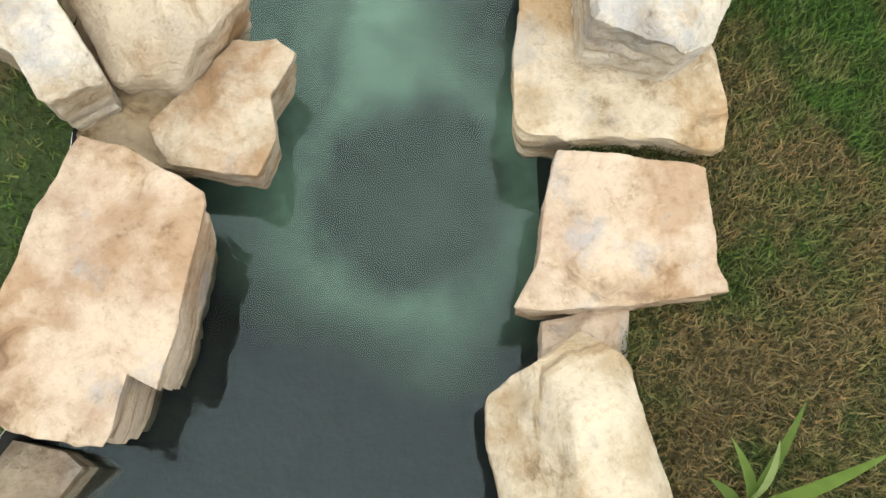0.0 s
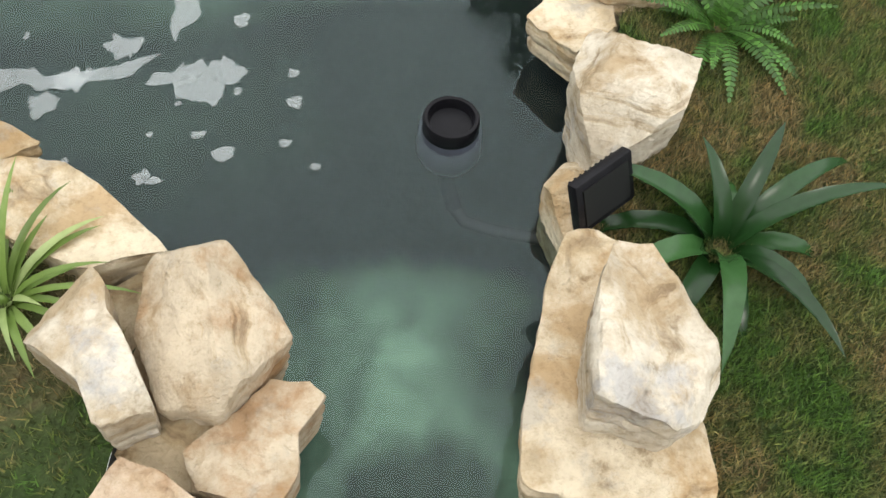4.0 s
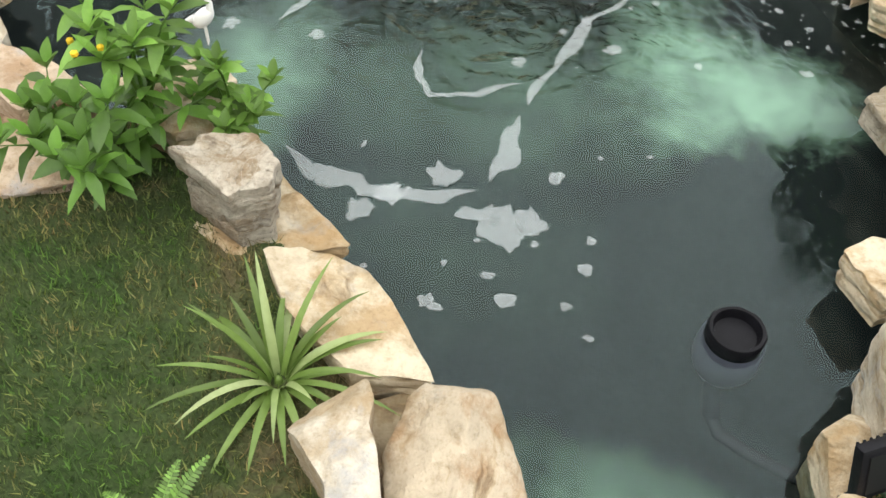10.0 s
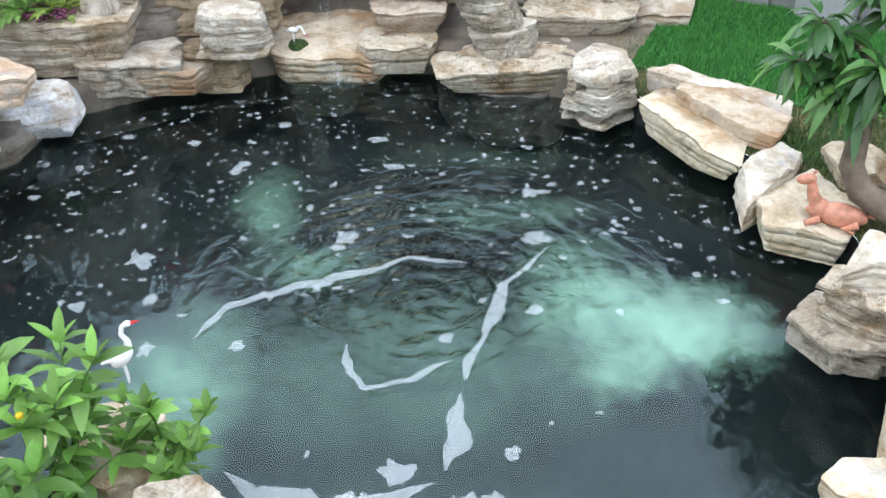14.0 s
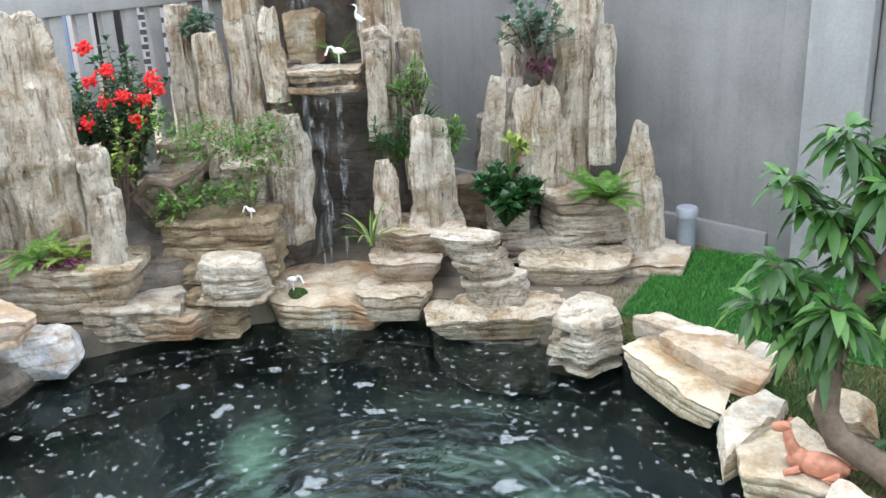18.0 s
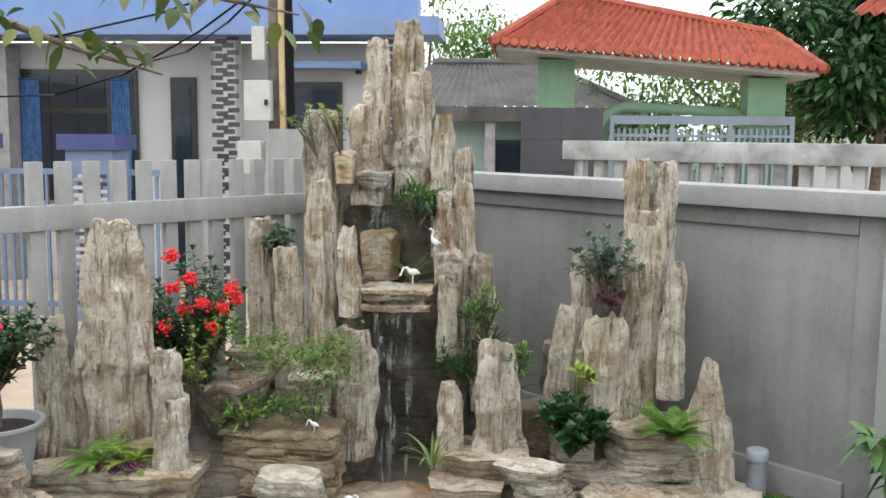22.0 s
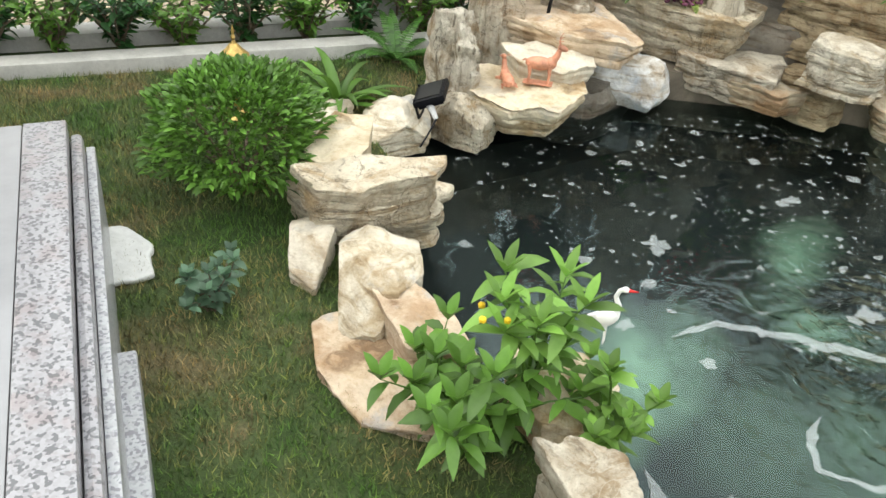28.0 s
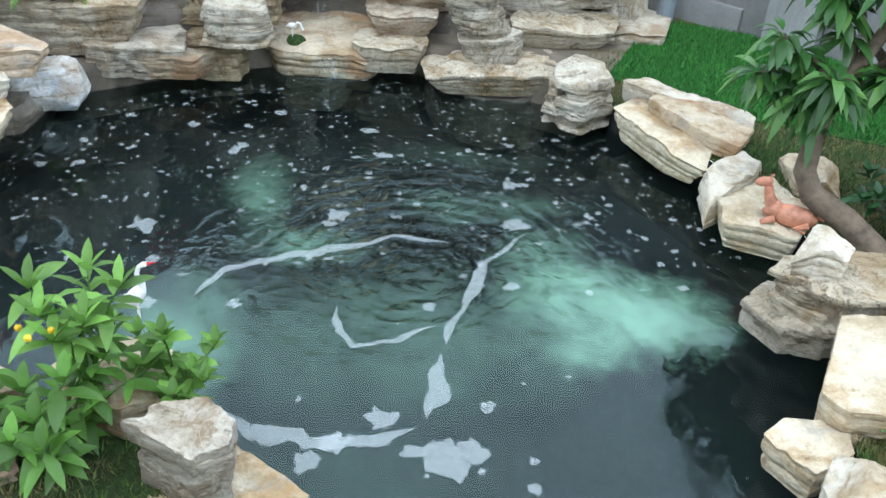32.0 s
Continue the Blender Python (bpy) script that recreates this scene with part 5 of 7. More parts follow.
bush("flowering_bush", (-1.0, 1.95, 0.3), "tall pale shoots of the bush by the crane", "bush", LEAF_PALE, 6, 0.62, 0.12, (0.125, 0.30), 24, 9, LEAF, start=0.5)
mound("globe_shrub", (-2.52, 2.36, 0.12), "clipped globe shrub with small glossy leaves on the lawn", LEAF, 0.32, 0.50, (0.048, 0.36), 5200, 2)
lantern = thing("garden_lantern", (-2.95, 2.76, 0.14), "small gold garden lantern behind the globe shrub", "lantern")
lantern.scale = (0.62, 0.62, 0.84)
GOLD = plain_material("aged_gold_paint", (0.46, 0.31, 0.10), 0.4, 0.6, 0.35, 30)
part("base", lathe_bm([(0.0, 0.0), (0.09, 0.0), (0.09, 0.03), (0.05, 0.05), (0.03, 0.07)], 16), GOLD, lantern)
part("post", lathe_bm([(0.03, 0.06), (0.022, 0.16), (0.03, 0.22), (0.05, 0.24)], 12), GOLD, lantern)
part("lamp_house", lathe_bm([(0.05, 0.24), (0.06, 0.25), (0.06, 0.34), (0.05, 0.35)], 8), GOLD, lantern)
part("roof", lathe_bm([(0.105, 0.345), (0.10, 0.36), (0.06, 0.385), (0.035, 0.41), (0.02, 0.42)], 16), GOLD, lantern, "flared gold roof")
part("finial", lathe_bm([(0.018, 0.42), (0.010, 0.435), (0.017, 0.45), (0.008, 0.465), (0.012, 0.48), (0.004, 0.50), (0.0, 0.52)], 12), GOLD, lantern, "pointed ringed finial")
bush("rose_sapling", (-2.05, 1.80, 0.12), "small leafy rose sapling in the lawn", "shrub", LEAF_GREY, 9, 0.26, 0.16, (0.06, 0.6), 31, 9)
for k in range(15):
    p = CORNER + ALONG_FENCE * (4.1 + 0.30 * k) + Vector((0.8, -0.6)) * 0.17
    bush("hedge_plant", (p.x, p.y, 0.17), "low green hedge plant growing along the fence", "hedge", LEAF if k % 2 else LEAF_DARK, 22, 0.36 + 0.12 * (k * 7 % 5) / 4, 0.26, (0.075, 0.36), 40 + k, 18, start=0.08, group="hedge along the fence")
bush("hedge_plant", (-3.12, 4.06, 0.17), "tall leggy hedge shoot against a fence pillar", "hedge", LEAF, 4, 0.62, 0.07, (0.06, 0.42), 60, 18, group="hedge along the fence")

# the rockery's planting
b = bush("ixora_shrub", (-1.66, 5.32, 0.62), "upright ixora shrub with round red flower heads", "shrub", LEAF_DARK, 58, 0.98, 0.30, (0.065, 0.42), 71, 34, start=0.12)
rnd = random.Random(3)
heads = [(-0.06, -0.18, 0.88), (0.04, -0.2, 0.76), (-0.05, -0.22, 0.72), (0.10, -0.18, 0.62), (0.02, -0.22, 0.60), (0.27, -0.12, 0.64), (0.20, -0.16, 0.60), (0.24, -0.14, 0.70), (-0.10, -0.22, 0.50), (0.16, -0.2, 0.50)]
for hx, hy, hz in heads:
    part("flower_head", dots_bm([(hx + rnd.gauss(0, 0.019), hy + rnd.gauss(0, 0.016), hz + rnd.gauss(0, 0.016)) for _ in range(44)], 0.010), RED, b, "round red flower head")["kind"] = "stuff"
bush("yellow_shrub", (-1.60, 5.02, 0.62), "small yellow-green shrub in the rockery", "shrub", LEAF_YELLOW, 10, 0.58, 0.14, (0.05, 0.5), 72, 12, start=0.6)
fern("rock_fern", (-1.98, 4.72, 0.48), "feathery fern in a rock crevice", LEAF_PALE, 20, 0.26, 0.035, 73)
fern("rock_fern", (-1.80, 4.72, 0.48), "feathery fern in a rock crevice", LEAF_YELLOW, 14, 0.22, 0.03, 74)
bonsai = thing("bonsai_tree", (-1.48, 5.10, 0.60), "old bonsai tree with a twisted bare trunk and thin leaves", "bonsai")
part("trunk", tube_bm([(0, 0, 0), (-0.08, -0.02, 0.12), (0.02, -0.05, 0.2), (0.15, -0.06, 0.18), (0.28, -0.04, 0.24), (0.40, -0.02, 0.36)], [0.04, 0.034, 0.028, 0.024, 0.018, 0.008], 8), BARK, bonsai)
part("branch", tube_bm([(0.1, -0.06, 0.19), (0.18, -0.1, 0.10), (0.30, -0.12, 0.07), (0.45, -0.1, 0.12)], [0.018, 0.014, 0.010, 0.004], 6), BARK, bonsai)
part("branch", tube_bm([(-0.06, -0.02, 0.12), (-0.12, -0.02, 0.26), (-0.05, 0, 0.42), (0.05, 0, 0.50)], [0.018, 0.014, 0.010, 0.004], 6), BARK, bonsai)
lb = bmesh.new()
for _ in range(1100):
    c = rnd.choice([(0.42, -0.02, 0.42, 0.2), (0.25, -0.02, 0.46, 0.16), (0.05, 0, 0.52, 0.13), (0.42, -0.1, 0.14, 0.14), (0.55, 0, 0.40, 0.14), (0.15, -0.12, 0.06, 0.10), (0.62, -0.02, 0.30, 0.16), (0.30, -0.05, 0.36, 0.2), (0.68, 0.02, 0.44, 0.12)])
    p = Vector((c[0] + rnd.gauss(0, c[3] * 0.5), c[1] + rnd.gauss(0, 0.06), c[2] + rnd.gauss(0, 0.05)))
    leaf_bm(lb, p, (rnd.uniform(-1, 1), rnd.uniform(-1, 1), rnd.uniform(-0.3, 0.8)), 0.042, 0.016, 0.3)
tagged(part("leaves", lb, LEAF, bonsai, smooth=60), kind="stuff")
bush("basin_plant", (-1.27, 4.98, 0.62), "trailing green plant on the rock basin", "plant", LEAF, 12, 0.20, 0.20, (0.055, 0.4), 75, 10)
bush("basin_plant", (-0.92, 5.0, 0.62), "trailing green plant on the rock basin", "plant", LEAF, 8, 0.26, 0.14, (0.05, 0.35), 76, 10)
rosette("grass_tuft", (-0.30, 5.06, 0.42), "arching grass tuft at the foot of the waterfall", "plant", STRIPED, 14, 0.26, 0.014, (0.7, 1.4), (0.6, 1.8), 77)
for n, (x, y, z, c) in enumerate(((-0.16, 5.45, 0.78, 20), (-0.02, 5.5, 0.95, 16), (0.12, 5.5, 0.72, 8), (-0.10, 5.62, 1.10, 12), (-0.44, 5.76, 1.78, 22), (-0.36, 5.85, 1.68, 10), (-0.48, 5.62, 1.34, 8))):
    rosette("narrow_leaf_palm", (x, y, z), "tuft of narrow dark leaves between the stones", "plant", LEAF_DARK if n % 2 else LEAF, int(c * 1.7), 0.20, 0.020, (0.1, 1.4), (0.3, 1.4), 80 + n)
for n, (x, y, z, h, r) in enumerate(((-0.45, 5.66, 1.62, 0.30, 0.13), (-0.05, 5.46, 1.02, 0.36, 0.10), (-0.20, 5.36, 0.80, 0.26, 0.14), (0.12, 5.36, 0.84, 0.20, 0.10))):
    bush("narrow_leaf_shrub", (x, y, z), "shrub with narrow dark leaves growing between the stones", "shrub", LEAF_DARK if n % 2 == 0 else LEAF, 12, h, r, (0.085, 0.17), 120 + n, 13)
bush("grey_succulent", (-1.32, 5.72, 1.42), "grey-green succulent on a standing stone", "plant", LEAF_GREY, 14, 0.24, 0.16, (0.06, 0.5), 90, 9)
bush("crest_plant", (-0.93, 5.80, 2.06), "wispy plant on the crest of the rockery", "plant", LEAF_YELLOW, 9, 0.34, 0.16, (0.05, 0.4), 91, 8, lean=(-0.06, 0))
bush("crest_plant", (-1.08, 5.82, 2.05), "wispy plant on the crest of the rockery", "plant", LEAF, 6, 0.36, 0.12, (0.05, 0.4), 96, 8, lean=(-0.1, 0))
bush("crown_of_thorns", (0.63, 5.52, 1.26), "grey-green euphorbia with fleshy leaves on the rock", "plant", LEAF_GREY, 24, 0.42, 0.22, (0.07, 0.45), 92, 10)
bush("purple_plant", (0.65, 5.44, 1.22), "dark purple trailing plant under the euphorbia", "plant", PURPLE, 8, 0.10, 0.08, (0.05, 0.4), 93, 8)
bush("peace_lily", (0.44, 5.26, 0.44), "peace lily with glossy dark leaves on a ledge", "plant", LEAF_DARK, 34, 0.34, 0.20, (0.10, 0.45), 94, 7, LEAF_DARK)
fern("ledge_fern", (0.98, 5.26, 0.56), "bright green fern with broad fronds on a layered ledge", LEAF, 22, 0.28, 0.055, 95, (0, math.tau), (0.2, 1.2), (0.4, 1.4))
b = bush("peace_lily", (0.47, 5.25, 0.72), "pale young peace lily leaves", "plant", LEAF_YELLOW, 4, 0.30, 0.10, (0.10, 0.35), 97, 3, LEAF, start=0.8)

# the tree by the pond
tree = thing("pond_tree", (1.72, 2.92, 0.10), "small broad-leaved tree with a bent trunk at the pond", "tree")
part("trunk", tube_bm([(0.06, -0.08, -0.05), (-0.02, 0.02, 0.08), (-0.12, 0.10, 0.16), (-0.24, 0.18, 0.22), (-0.28, 0.21, 0.31), (-0.26, 0.25, 0.46), (-0.20, 0.29, 0.60), (-0.10, 0.34, 0.76), (0.02, 0.40, 0.92), (0.12, 0.44, 1.08)],
                       [0.060, 0.055, 0.050, 0.048, 0.044, 0.036, 0.032, 0.028, 0.024, 0.016], 12), TRUNK, tree)
lb = bmesh.new()
rnd = random.Random(41)
limbs = [((-0.22, 0.29, 0.42), (-0.36, 0.25, 0.62)), ((-0.14, 0.32, 0.52), (-0.46, 0.30, 0.82)), ((-0.08, 0.36, 0.58), (-0.28, 0.35, 0.98)), ((0.06, 0.44, 0.75), (-0.12, 0.40, 1.18)), ((0.06, 0.44, 0.75), (0.10, 0.25, 0.90)),
         ((0.15, 0.45, 1.0), (0.05, 0.42, 1.35)), ((0.15, 0.45, 1.0), (0.36, 0.35, 1.25)), ((0.0, 0.40, 0.68), (-0.08, 0.15, 0.72)), ((0.15, 0.45, 0.9), (-0.15, 0.2, 1.1)), ((0.1, 0.45, 0.9), (0.42, 0.2, 0.85)), ((0, 0.4, 0.65), (0.25, 0.1, 0.55)), ((-0.1, 0.34, 0.56), (-0.50, 0.35, 0.66)), ((0.0, 0.40, 0.70), (-0.40, 0.42, 1.08)), ((-0.1, 0.3, 0.5), (-0.34, 0.08, 0.74)), ((0.06, 0.42, 0.9), (-0.28, 0.30, 1.26)), ((0.1, 0.44, 1.05), (-0.02, 0.30, 1.40))]
for k, (a, e) in enumerate(limbs):
    a, e = Vector(a), Vector(e)
    mid = a.lerp(e, 0.5) + Vector((0, 0, 0.04))
    part("limb", tube_bm([a, mid, e], [0.020, 0.013, 0.005], 6), TRUNK, tree)
    for u in (0.55, 0.8, 1.0):
        c = a.lerp(e, u)
        for j in range(24 if u == 1.0 else 18):
            t = j * 2.4 + k
            way = Vector((math.cos(t), math.sin(t), rnd.uniform(-0.7, 0.8)))
            size = rnd.uniform(0.085, 0.135)
            leaf_bm(lb, c + way * 0.02, way, size, size * 0.36, rnd.uniform(0.2, 0.9), 0.15, rnd.uniform(-0.4, 0.4))
tagged(part("leaves", lb, LEAF_TREE, tree, smooth=60), kind="stuff")
bush("pond_shrub", (1.95, 3.05, 0.12), "dark green shrub under the pond tree", "shrub", LEAF_DARK, 16, 0.42, 0.30, (0.10, 0.45), 98, 10)
bush("pond_shrub", (1.75, 2.55, 0.12), "dark green shrub behind the edge rocks", "shrub", LEAF, 10, 0.35, 0.18, (0.12, 0.3), 99, 8)

# an overhanging branch of a tree that stands behind the terrace
over = thing("garden_tree", (-3.6, -1.2, 0.1), "tree behind the terrace with a branch hanging over", "tree")
tw = over.matrix_world.inverted()
def tp(*p):
    return tw @ Vector(p)
part("trunk", tube_bm([tp(-3.6, -1.2, 0.0), tp(-3.5, -1.1, 1.6), tp(-3.2, -0.6, 3.0), tp(-2.7, 0.6, 3.3)], [0.13, 0.11, 0.09, 0.06], 10), TRUNK, over)
part("branch", tube_bm([tp(-2.7, 0.6, 3.3), tp(-2.1, 2.0, 2.9), tp(-1.5, 2.9, 2.53), tp(-1.2, 3.0, 2.41), tp(-0.93, 3.05, 2.33)], [0.06, 0.035, 0.014, 0.009, 0.003], 8), TRUNK, over)
part("branch", tube_bm([tp(-2.1, 2.0, 2.9), tp(-1.3, 2.8, 2.70), tp(-0.8, 3.0, 2.56), tp(-0.5, 3.0, 2.50)], [0.03, 0.014, 0.008, 0.003], 6), TRUNK, over)
lb = bmesh.new()
rnd = random.Random(77)
for a, e, n in (((-1.9, 2.3, 2.8), (-1.5, 2.9, 2.53), 16), ((-1.5, 2.9, 2.53), (-1.0, 3.0, 2.37), 34), ((-1.6, 2.5, 2.8), (-0.8, 3.0, 2.56), 34), ((-0.8, 3.0, 2.56), (-0.5, 3.0, 2.50), 16)):
    for _ in range(n):
        p = Vector(a).lerp(Vector(e), rnd.random()) + Vector((rnd.gauss(0, 0.05), rnd.gauss(0, 0.06), rnd.gauss(0, 0.03)))
        size = rnd.uniform(0.05, 0.095)
        leaf_bm(lb, tw @ p, (rnd.uniform(-1, 1), rnd.uniform(-1, 1), rnd.uniform(-1.0, 0.2)), size, size * 0.55, 0.4, 0.15, rnd.uniform(-0.6, 0.6))
part("leaves", lb, leaf_material("olive_leaf", (0.085, 0.13, 0.03), (0.22, 0.24, 0.07)), over, smooth=60)

# the potted rose
pot = thing("flower_pot", (-2.40, 4.55, 0.39), "pale grey flared flower pot with dark soil", "pot")
POT = plain_material("glazed_grey_pot", (0.30, 0.31, 0.31), 0.45, 0, 0.12, 6)
part("pot_body", lathe_bm([(0.0, 0.0), (0.13, 0.0), (0.135, 0.015), (0.15, 0.12), (0.175, 0.25), (0.185, 0.30), (0.215, 0.335), (0.215, 0.35), (0.195, 0.35), (0.175, 0.31), (0.0, 0.30)], 36), POT, pot)
part("soil", lathe_bm([(0.0, 0.315), (0.10, 0.318), (0.175, 0.312)], 24), plain_material("potting_soil", (0.035, 0.025, 0.018), 0.95, 0, 0.5, 40, 0.8, 0.02), pot, "dark potting soil")
b = bush("rose_bush", (-2.40, 4.55, 0.90), "potted rose bush with a bare stem and red blooms", "rose", LEAF_DARK, 46, 0.50, 0.29, (0.060, 0.55), 111, 22, start=0.14)
part("trunk", tube_bm([(0.0, 0.0, -0.20), (0.012, 0, -0.1), (0, 0, 0.02)], [0.017, 0.014, 0.012], 8), BARK, b)
part("bloom", dots_bm([(-0.20 + rnd.gauss(0, 0.012), -0.05, 0.74 + rnd.gauss(0, 0.012)) for _ in range(10)], 0.016), RED, b, "red rose bloom")
part("bloom", dots_bm([(-0.08 + rnd.gauss(0, 0.014), -0.05, 0.68 + rnd.gauss(0, 0.014)) for _ in range(12)], 0.016), RED, b, "red rose bloom")
part("bloom", dots_bm([(0.12 + rnd.gauss(0, 0.014), -0.22, 0.36 + rnd.gauss(0, 0.014)) for _ in range(12)], 0.018), RED, b, "red rose bloom")
part("stems_tall", tube_bm([(0, 0, 0.3), (-0.1, -0.03, 0.5), (-0.2, -0.05, 0.74)], 0.004, 5, tube_bm([(0, 0, 0.3), (-0.06, -0.03, 0.5), (-0.08, -0.05, 0.68)], 0.004, 5)), BARK, b)

# ---- the granite terrace and its step
def granite_material(name, base, dark, blush):
    m, nt, b = node_material(name)
    v = texco(nt, world_space=True, shift=False)
    vo = add(nt, "ShaderNodeTexVoronoi", Scale=120.0)
    nt.links.new(v, vo.inputs["Vector"])
    sep = nt.nodes.new("ShaderNodeSeparateColor")
    nt.links.new(vo.outputs["Color"], sep.inputs[0])
    c = ramp(nt, sep.outputs[0], [(0.0, dark), (0.22, dark), (0.26, base), (0.80, tuple(min(1, x * 1.15) for x in base)), (0.84, tuple(x * 0.7 for x in base)), (1.0, base)])
    big = ramp(nt, noise_tex(nt, v, 14, 4), [(0.5, (0, 0, 0)), (0.62, (0.6, 0.6, 0.6))])
    c = mix(nt, big, c, mix(nt, 1.0, c, blush, "MULTIPLY"))
    nt.links.new(c, b.inputs["Base Color"])
    b.inputs["Roughness"].default_value = 0.28
    return m


GRANITE = granite_material("pink_grey_granite", (0.27, 0.265, 0.28), (0.12, 0.12, 0.13), (0.85, 0.72, 0.69))
STEP = granite_material("pale_granite", (0.33, 0.335, 0.35), (0.19, 0.19, 0.21), (0.9, 0.88, 0.86))
EDGE = Vector((0.82, -0.57)).normalized()
OUT = Vector((0.57, 0.82)).normalized()
A = Vector((-2.66, 1.78))


def terrace_run(name, out, width, z0, z1, material, label, category, bevel=0.006, length=2.15, back=0.0):
    return tagged(run_box(name, A + OUT * (out - width / 2) + EDGE * back, EDGE, length, width, z0, z1, material, bevel=bevel), label, category, kind="structure")


terrace_run("terrace_floor", -0.13, 2.6, 0.0, 0.60, plain_material("grey_floor_tile", (0.25, 0.25, 0.26), 0.35, 0, 0.12, 3), "grey tiled terrace floor with a granite border", "terrace")
terrace_run("granite_border", 0.0, 0.128, 0.0, 0.604, GRANITE, "speckled pink-grey granite border of the terrace", "border")
terrace_run("granite_moulding", 0.042, 0.040, 0.0, 0.555, GRANITE, "rounded granite moulding under the terrace edge", "moulding", 0.019)
terrace_run("granite_ledge", 0.072, 0.028, 0.0, 0.50, STEP, "thin granite ledge below the moulding", "ledge", 0.004)
terrace_run("granite_step", 0.122, 0.095, 0.02, 0.30, STEP, "pale granite step beside the lawn", "step", 0.008, 1.35, 0.82)
for name, x, y, z, r in (("stepping_stone", -2.52, 1.74, 0.11, 0.19), ("stepping_stone", -1.97, 1.15, 0.11, 0.16)):
    mid, radii = polar([(x + r * (1.0 + 0.2 * math.cos(3 * a)) * math.cos(a), y + r * 0.85 * math.sin(a)) for a in (0.2, 1.1, 2.0, 2.9, 3.9, 4.9, 5.7)], 40)
    ob = part(name, rock_bm(radii, 0.0, 0.06, "flat", 9), concrete_material("pale_stepping_stone", (0.60, 0.60, 0.58), 0.08, 5.0))
    ob.location = (*mid, z)
    tagged(ob, "pale flat stepping stone set in the lawn", "stepping stone", "stepping stones")
tagged(part("terrace_post", box_bm((0.22, 0.22, 2.4), (-2.98, 1.86 - 0.28, 0.0), 0.01, None, -35), concrete_material("grey_stone_cladding", (0.36, 0.36, 0.35), 0.3, 8.0)), "grey stone-clad post at the terrace corner", "post", kind="structure")

# an added wall, out of view, that keeps the rear sky off the garden
tagged(run_box("wall_house_unseen", A - OUT * 3.7 - EDGE * 1.0, EDGE, 12.0, 0.25, 0.0, 4.4, concrete_material("cream_house_render", (0.52, 0.50, 0.45), 0.1, 1.0)), "unseen plain house wall added behind the terrace to block sky light", "wall", kind="structure")

# ---- pond fittings
BLACK = plain_material("black_plastic", (0.007, 0.007, 0.009), 0.35, 0, 0.2, 20)
BLACK.node_tree.nodes["Principled BSDF"].inputs["Specular IOR Level"].default_value = 0.15
HOSE = plain_material("dark_pond_hose", (0.03, 0.03, 0.04), 0.6, 0, 0.2, 10)
GREYPLASTIC = plain_material("dark_grey_plastic", (0.125, 0.12, 0.17), 0.5, 0, 0.2, 10)
skim = thing("pond_skimmer", (0.675, 1.715, 0.0), "black floating pond skimmer with a grey cup and hose", "skimmer")
part("rim", lathe_bm([(0.080, -0.04), (0.098, -0.03), (0.104, 0.050), (0.098, 0.062), (0.086, 0.060), (0.080, 0.045), (0.078, -0.05)], 40), BLACK, skim, "round black rim above the water")
part("basket", lathe_bm([(0.081, 0.040), (0.076, 0.012), (0.05, 0.008), (0.0, 0.010)], 32), BLACK, skim)
part("cup", lathe_bm([(0.104, -0.012), (0.116, -0.03), (0.120, -0.16), (0.10, -0.22), (0.05, -0.26), (0.035, -0.30), (0.0, -0.30)], 36), GREYPLASTIC, skim, "grey cup under the water")
part("pipe", tube_bm([(0, 0, -0.28), (0.0, -0.03, -0.40), (0.02, -0.08, -0.50)], [0.032, 0.032, 0.032], 12), HOSE, skim)
part("hose", tube_bm([(0.02, -0.08, -0.50), (0.05, -0.14, -0.53), (0.15, -0.20, -0.53), (0.30, -0.27, -0.52), (0.45, -0.33, -0.48)], 0.026, 10), HOSE, skim)
skim.scale = (0.78, 0.78, 0.62)


def floodlight(at, turn, tilt, label):
    ob = thing("floodlight", at, label, "floodlight", "garden floodlights", turn)
    ob.scale = (0.85, 0.85, 0.85)
    body = box_bm((0.215, 0.035, 0.165), (0, 0, 0), 0.008)
    m = pose(0, 0, 0.07, tilt, 0, 0)
    o = part("housing", body, BLACK, ob, "black ribbed lamp housing")
    o.matrix_local = m
    for k in range(9):
        part("cooling_fin", box_bm((0.006, 0.022, 0.13), (-0.08 + 0.02 * k, 0.026, 0.017), 0), BLACK, o)
    lens = part("glass", box_bm((0.17, 0.004, 0.12), (0, -0.020, 0.022), 0), plain_material("dark_lamp_glass", (0.008, 0.008, 0.009), 0.4, 0, 0.05, 4, 0), ob)
    lens.matrix_local = m
    part("bracket", tube_bm([(-0.09, 0.0, 0.10), (-0.09, 0.03, 0.0), (0.0, 0.04, 0.0), (0.09, 0.03, 0.0), (0.09, 0.0, 0.10)], 0.007, 6), BLACK, ob)
    part("connector", tube_bm([(0.05, 0.05, 0.09), (0.09, 0.09, 0.06), (0.12, 0.12, 0.02)], [0.016, 0.018, 0.012], 8), plain_material("grey_cable_gland", (0.45, 0.45, 0.45), 0.5), ob, "grey cable connector")
    part("cable", tube_bm([(0.12, 0.12, 0.02), (0.16, 0.10, -0.02), (0.24, 0.06, -0.08)], 0.005, 6), BLACK, ob)
    return ob


floodlight((0.915, 1.20, 0.175), 28, -22, "black floodlight on a bracket on the edge rocks")
floodlight((-2.36, 3.24, 0.215), 300, -68, "black floodlight tilted low on a pond rock")

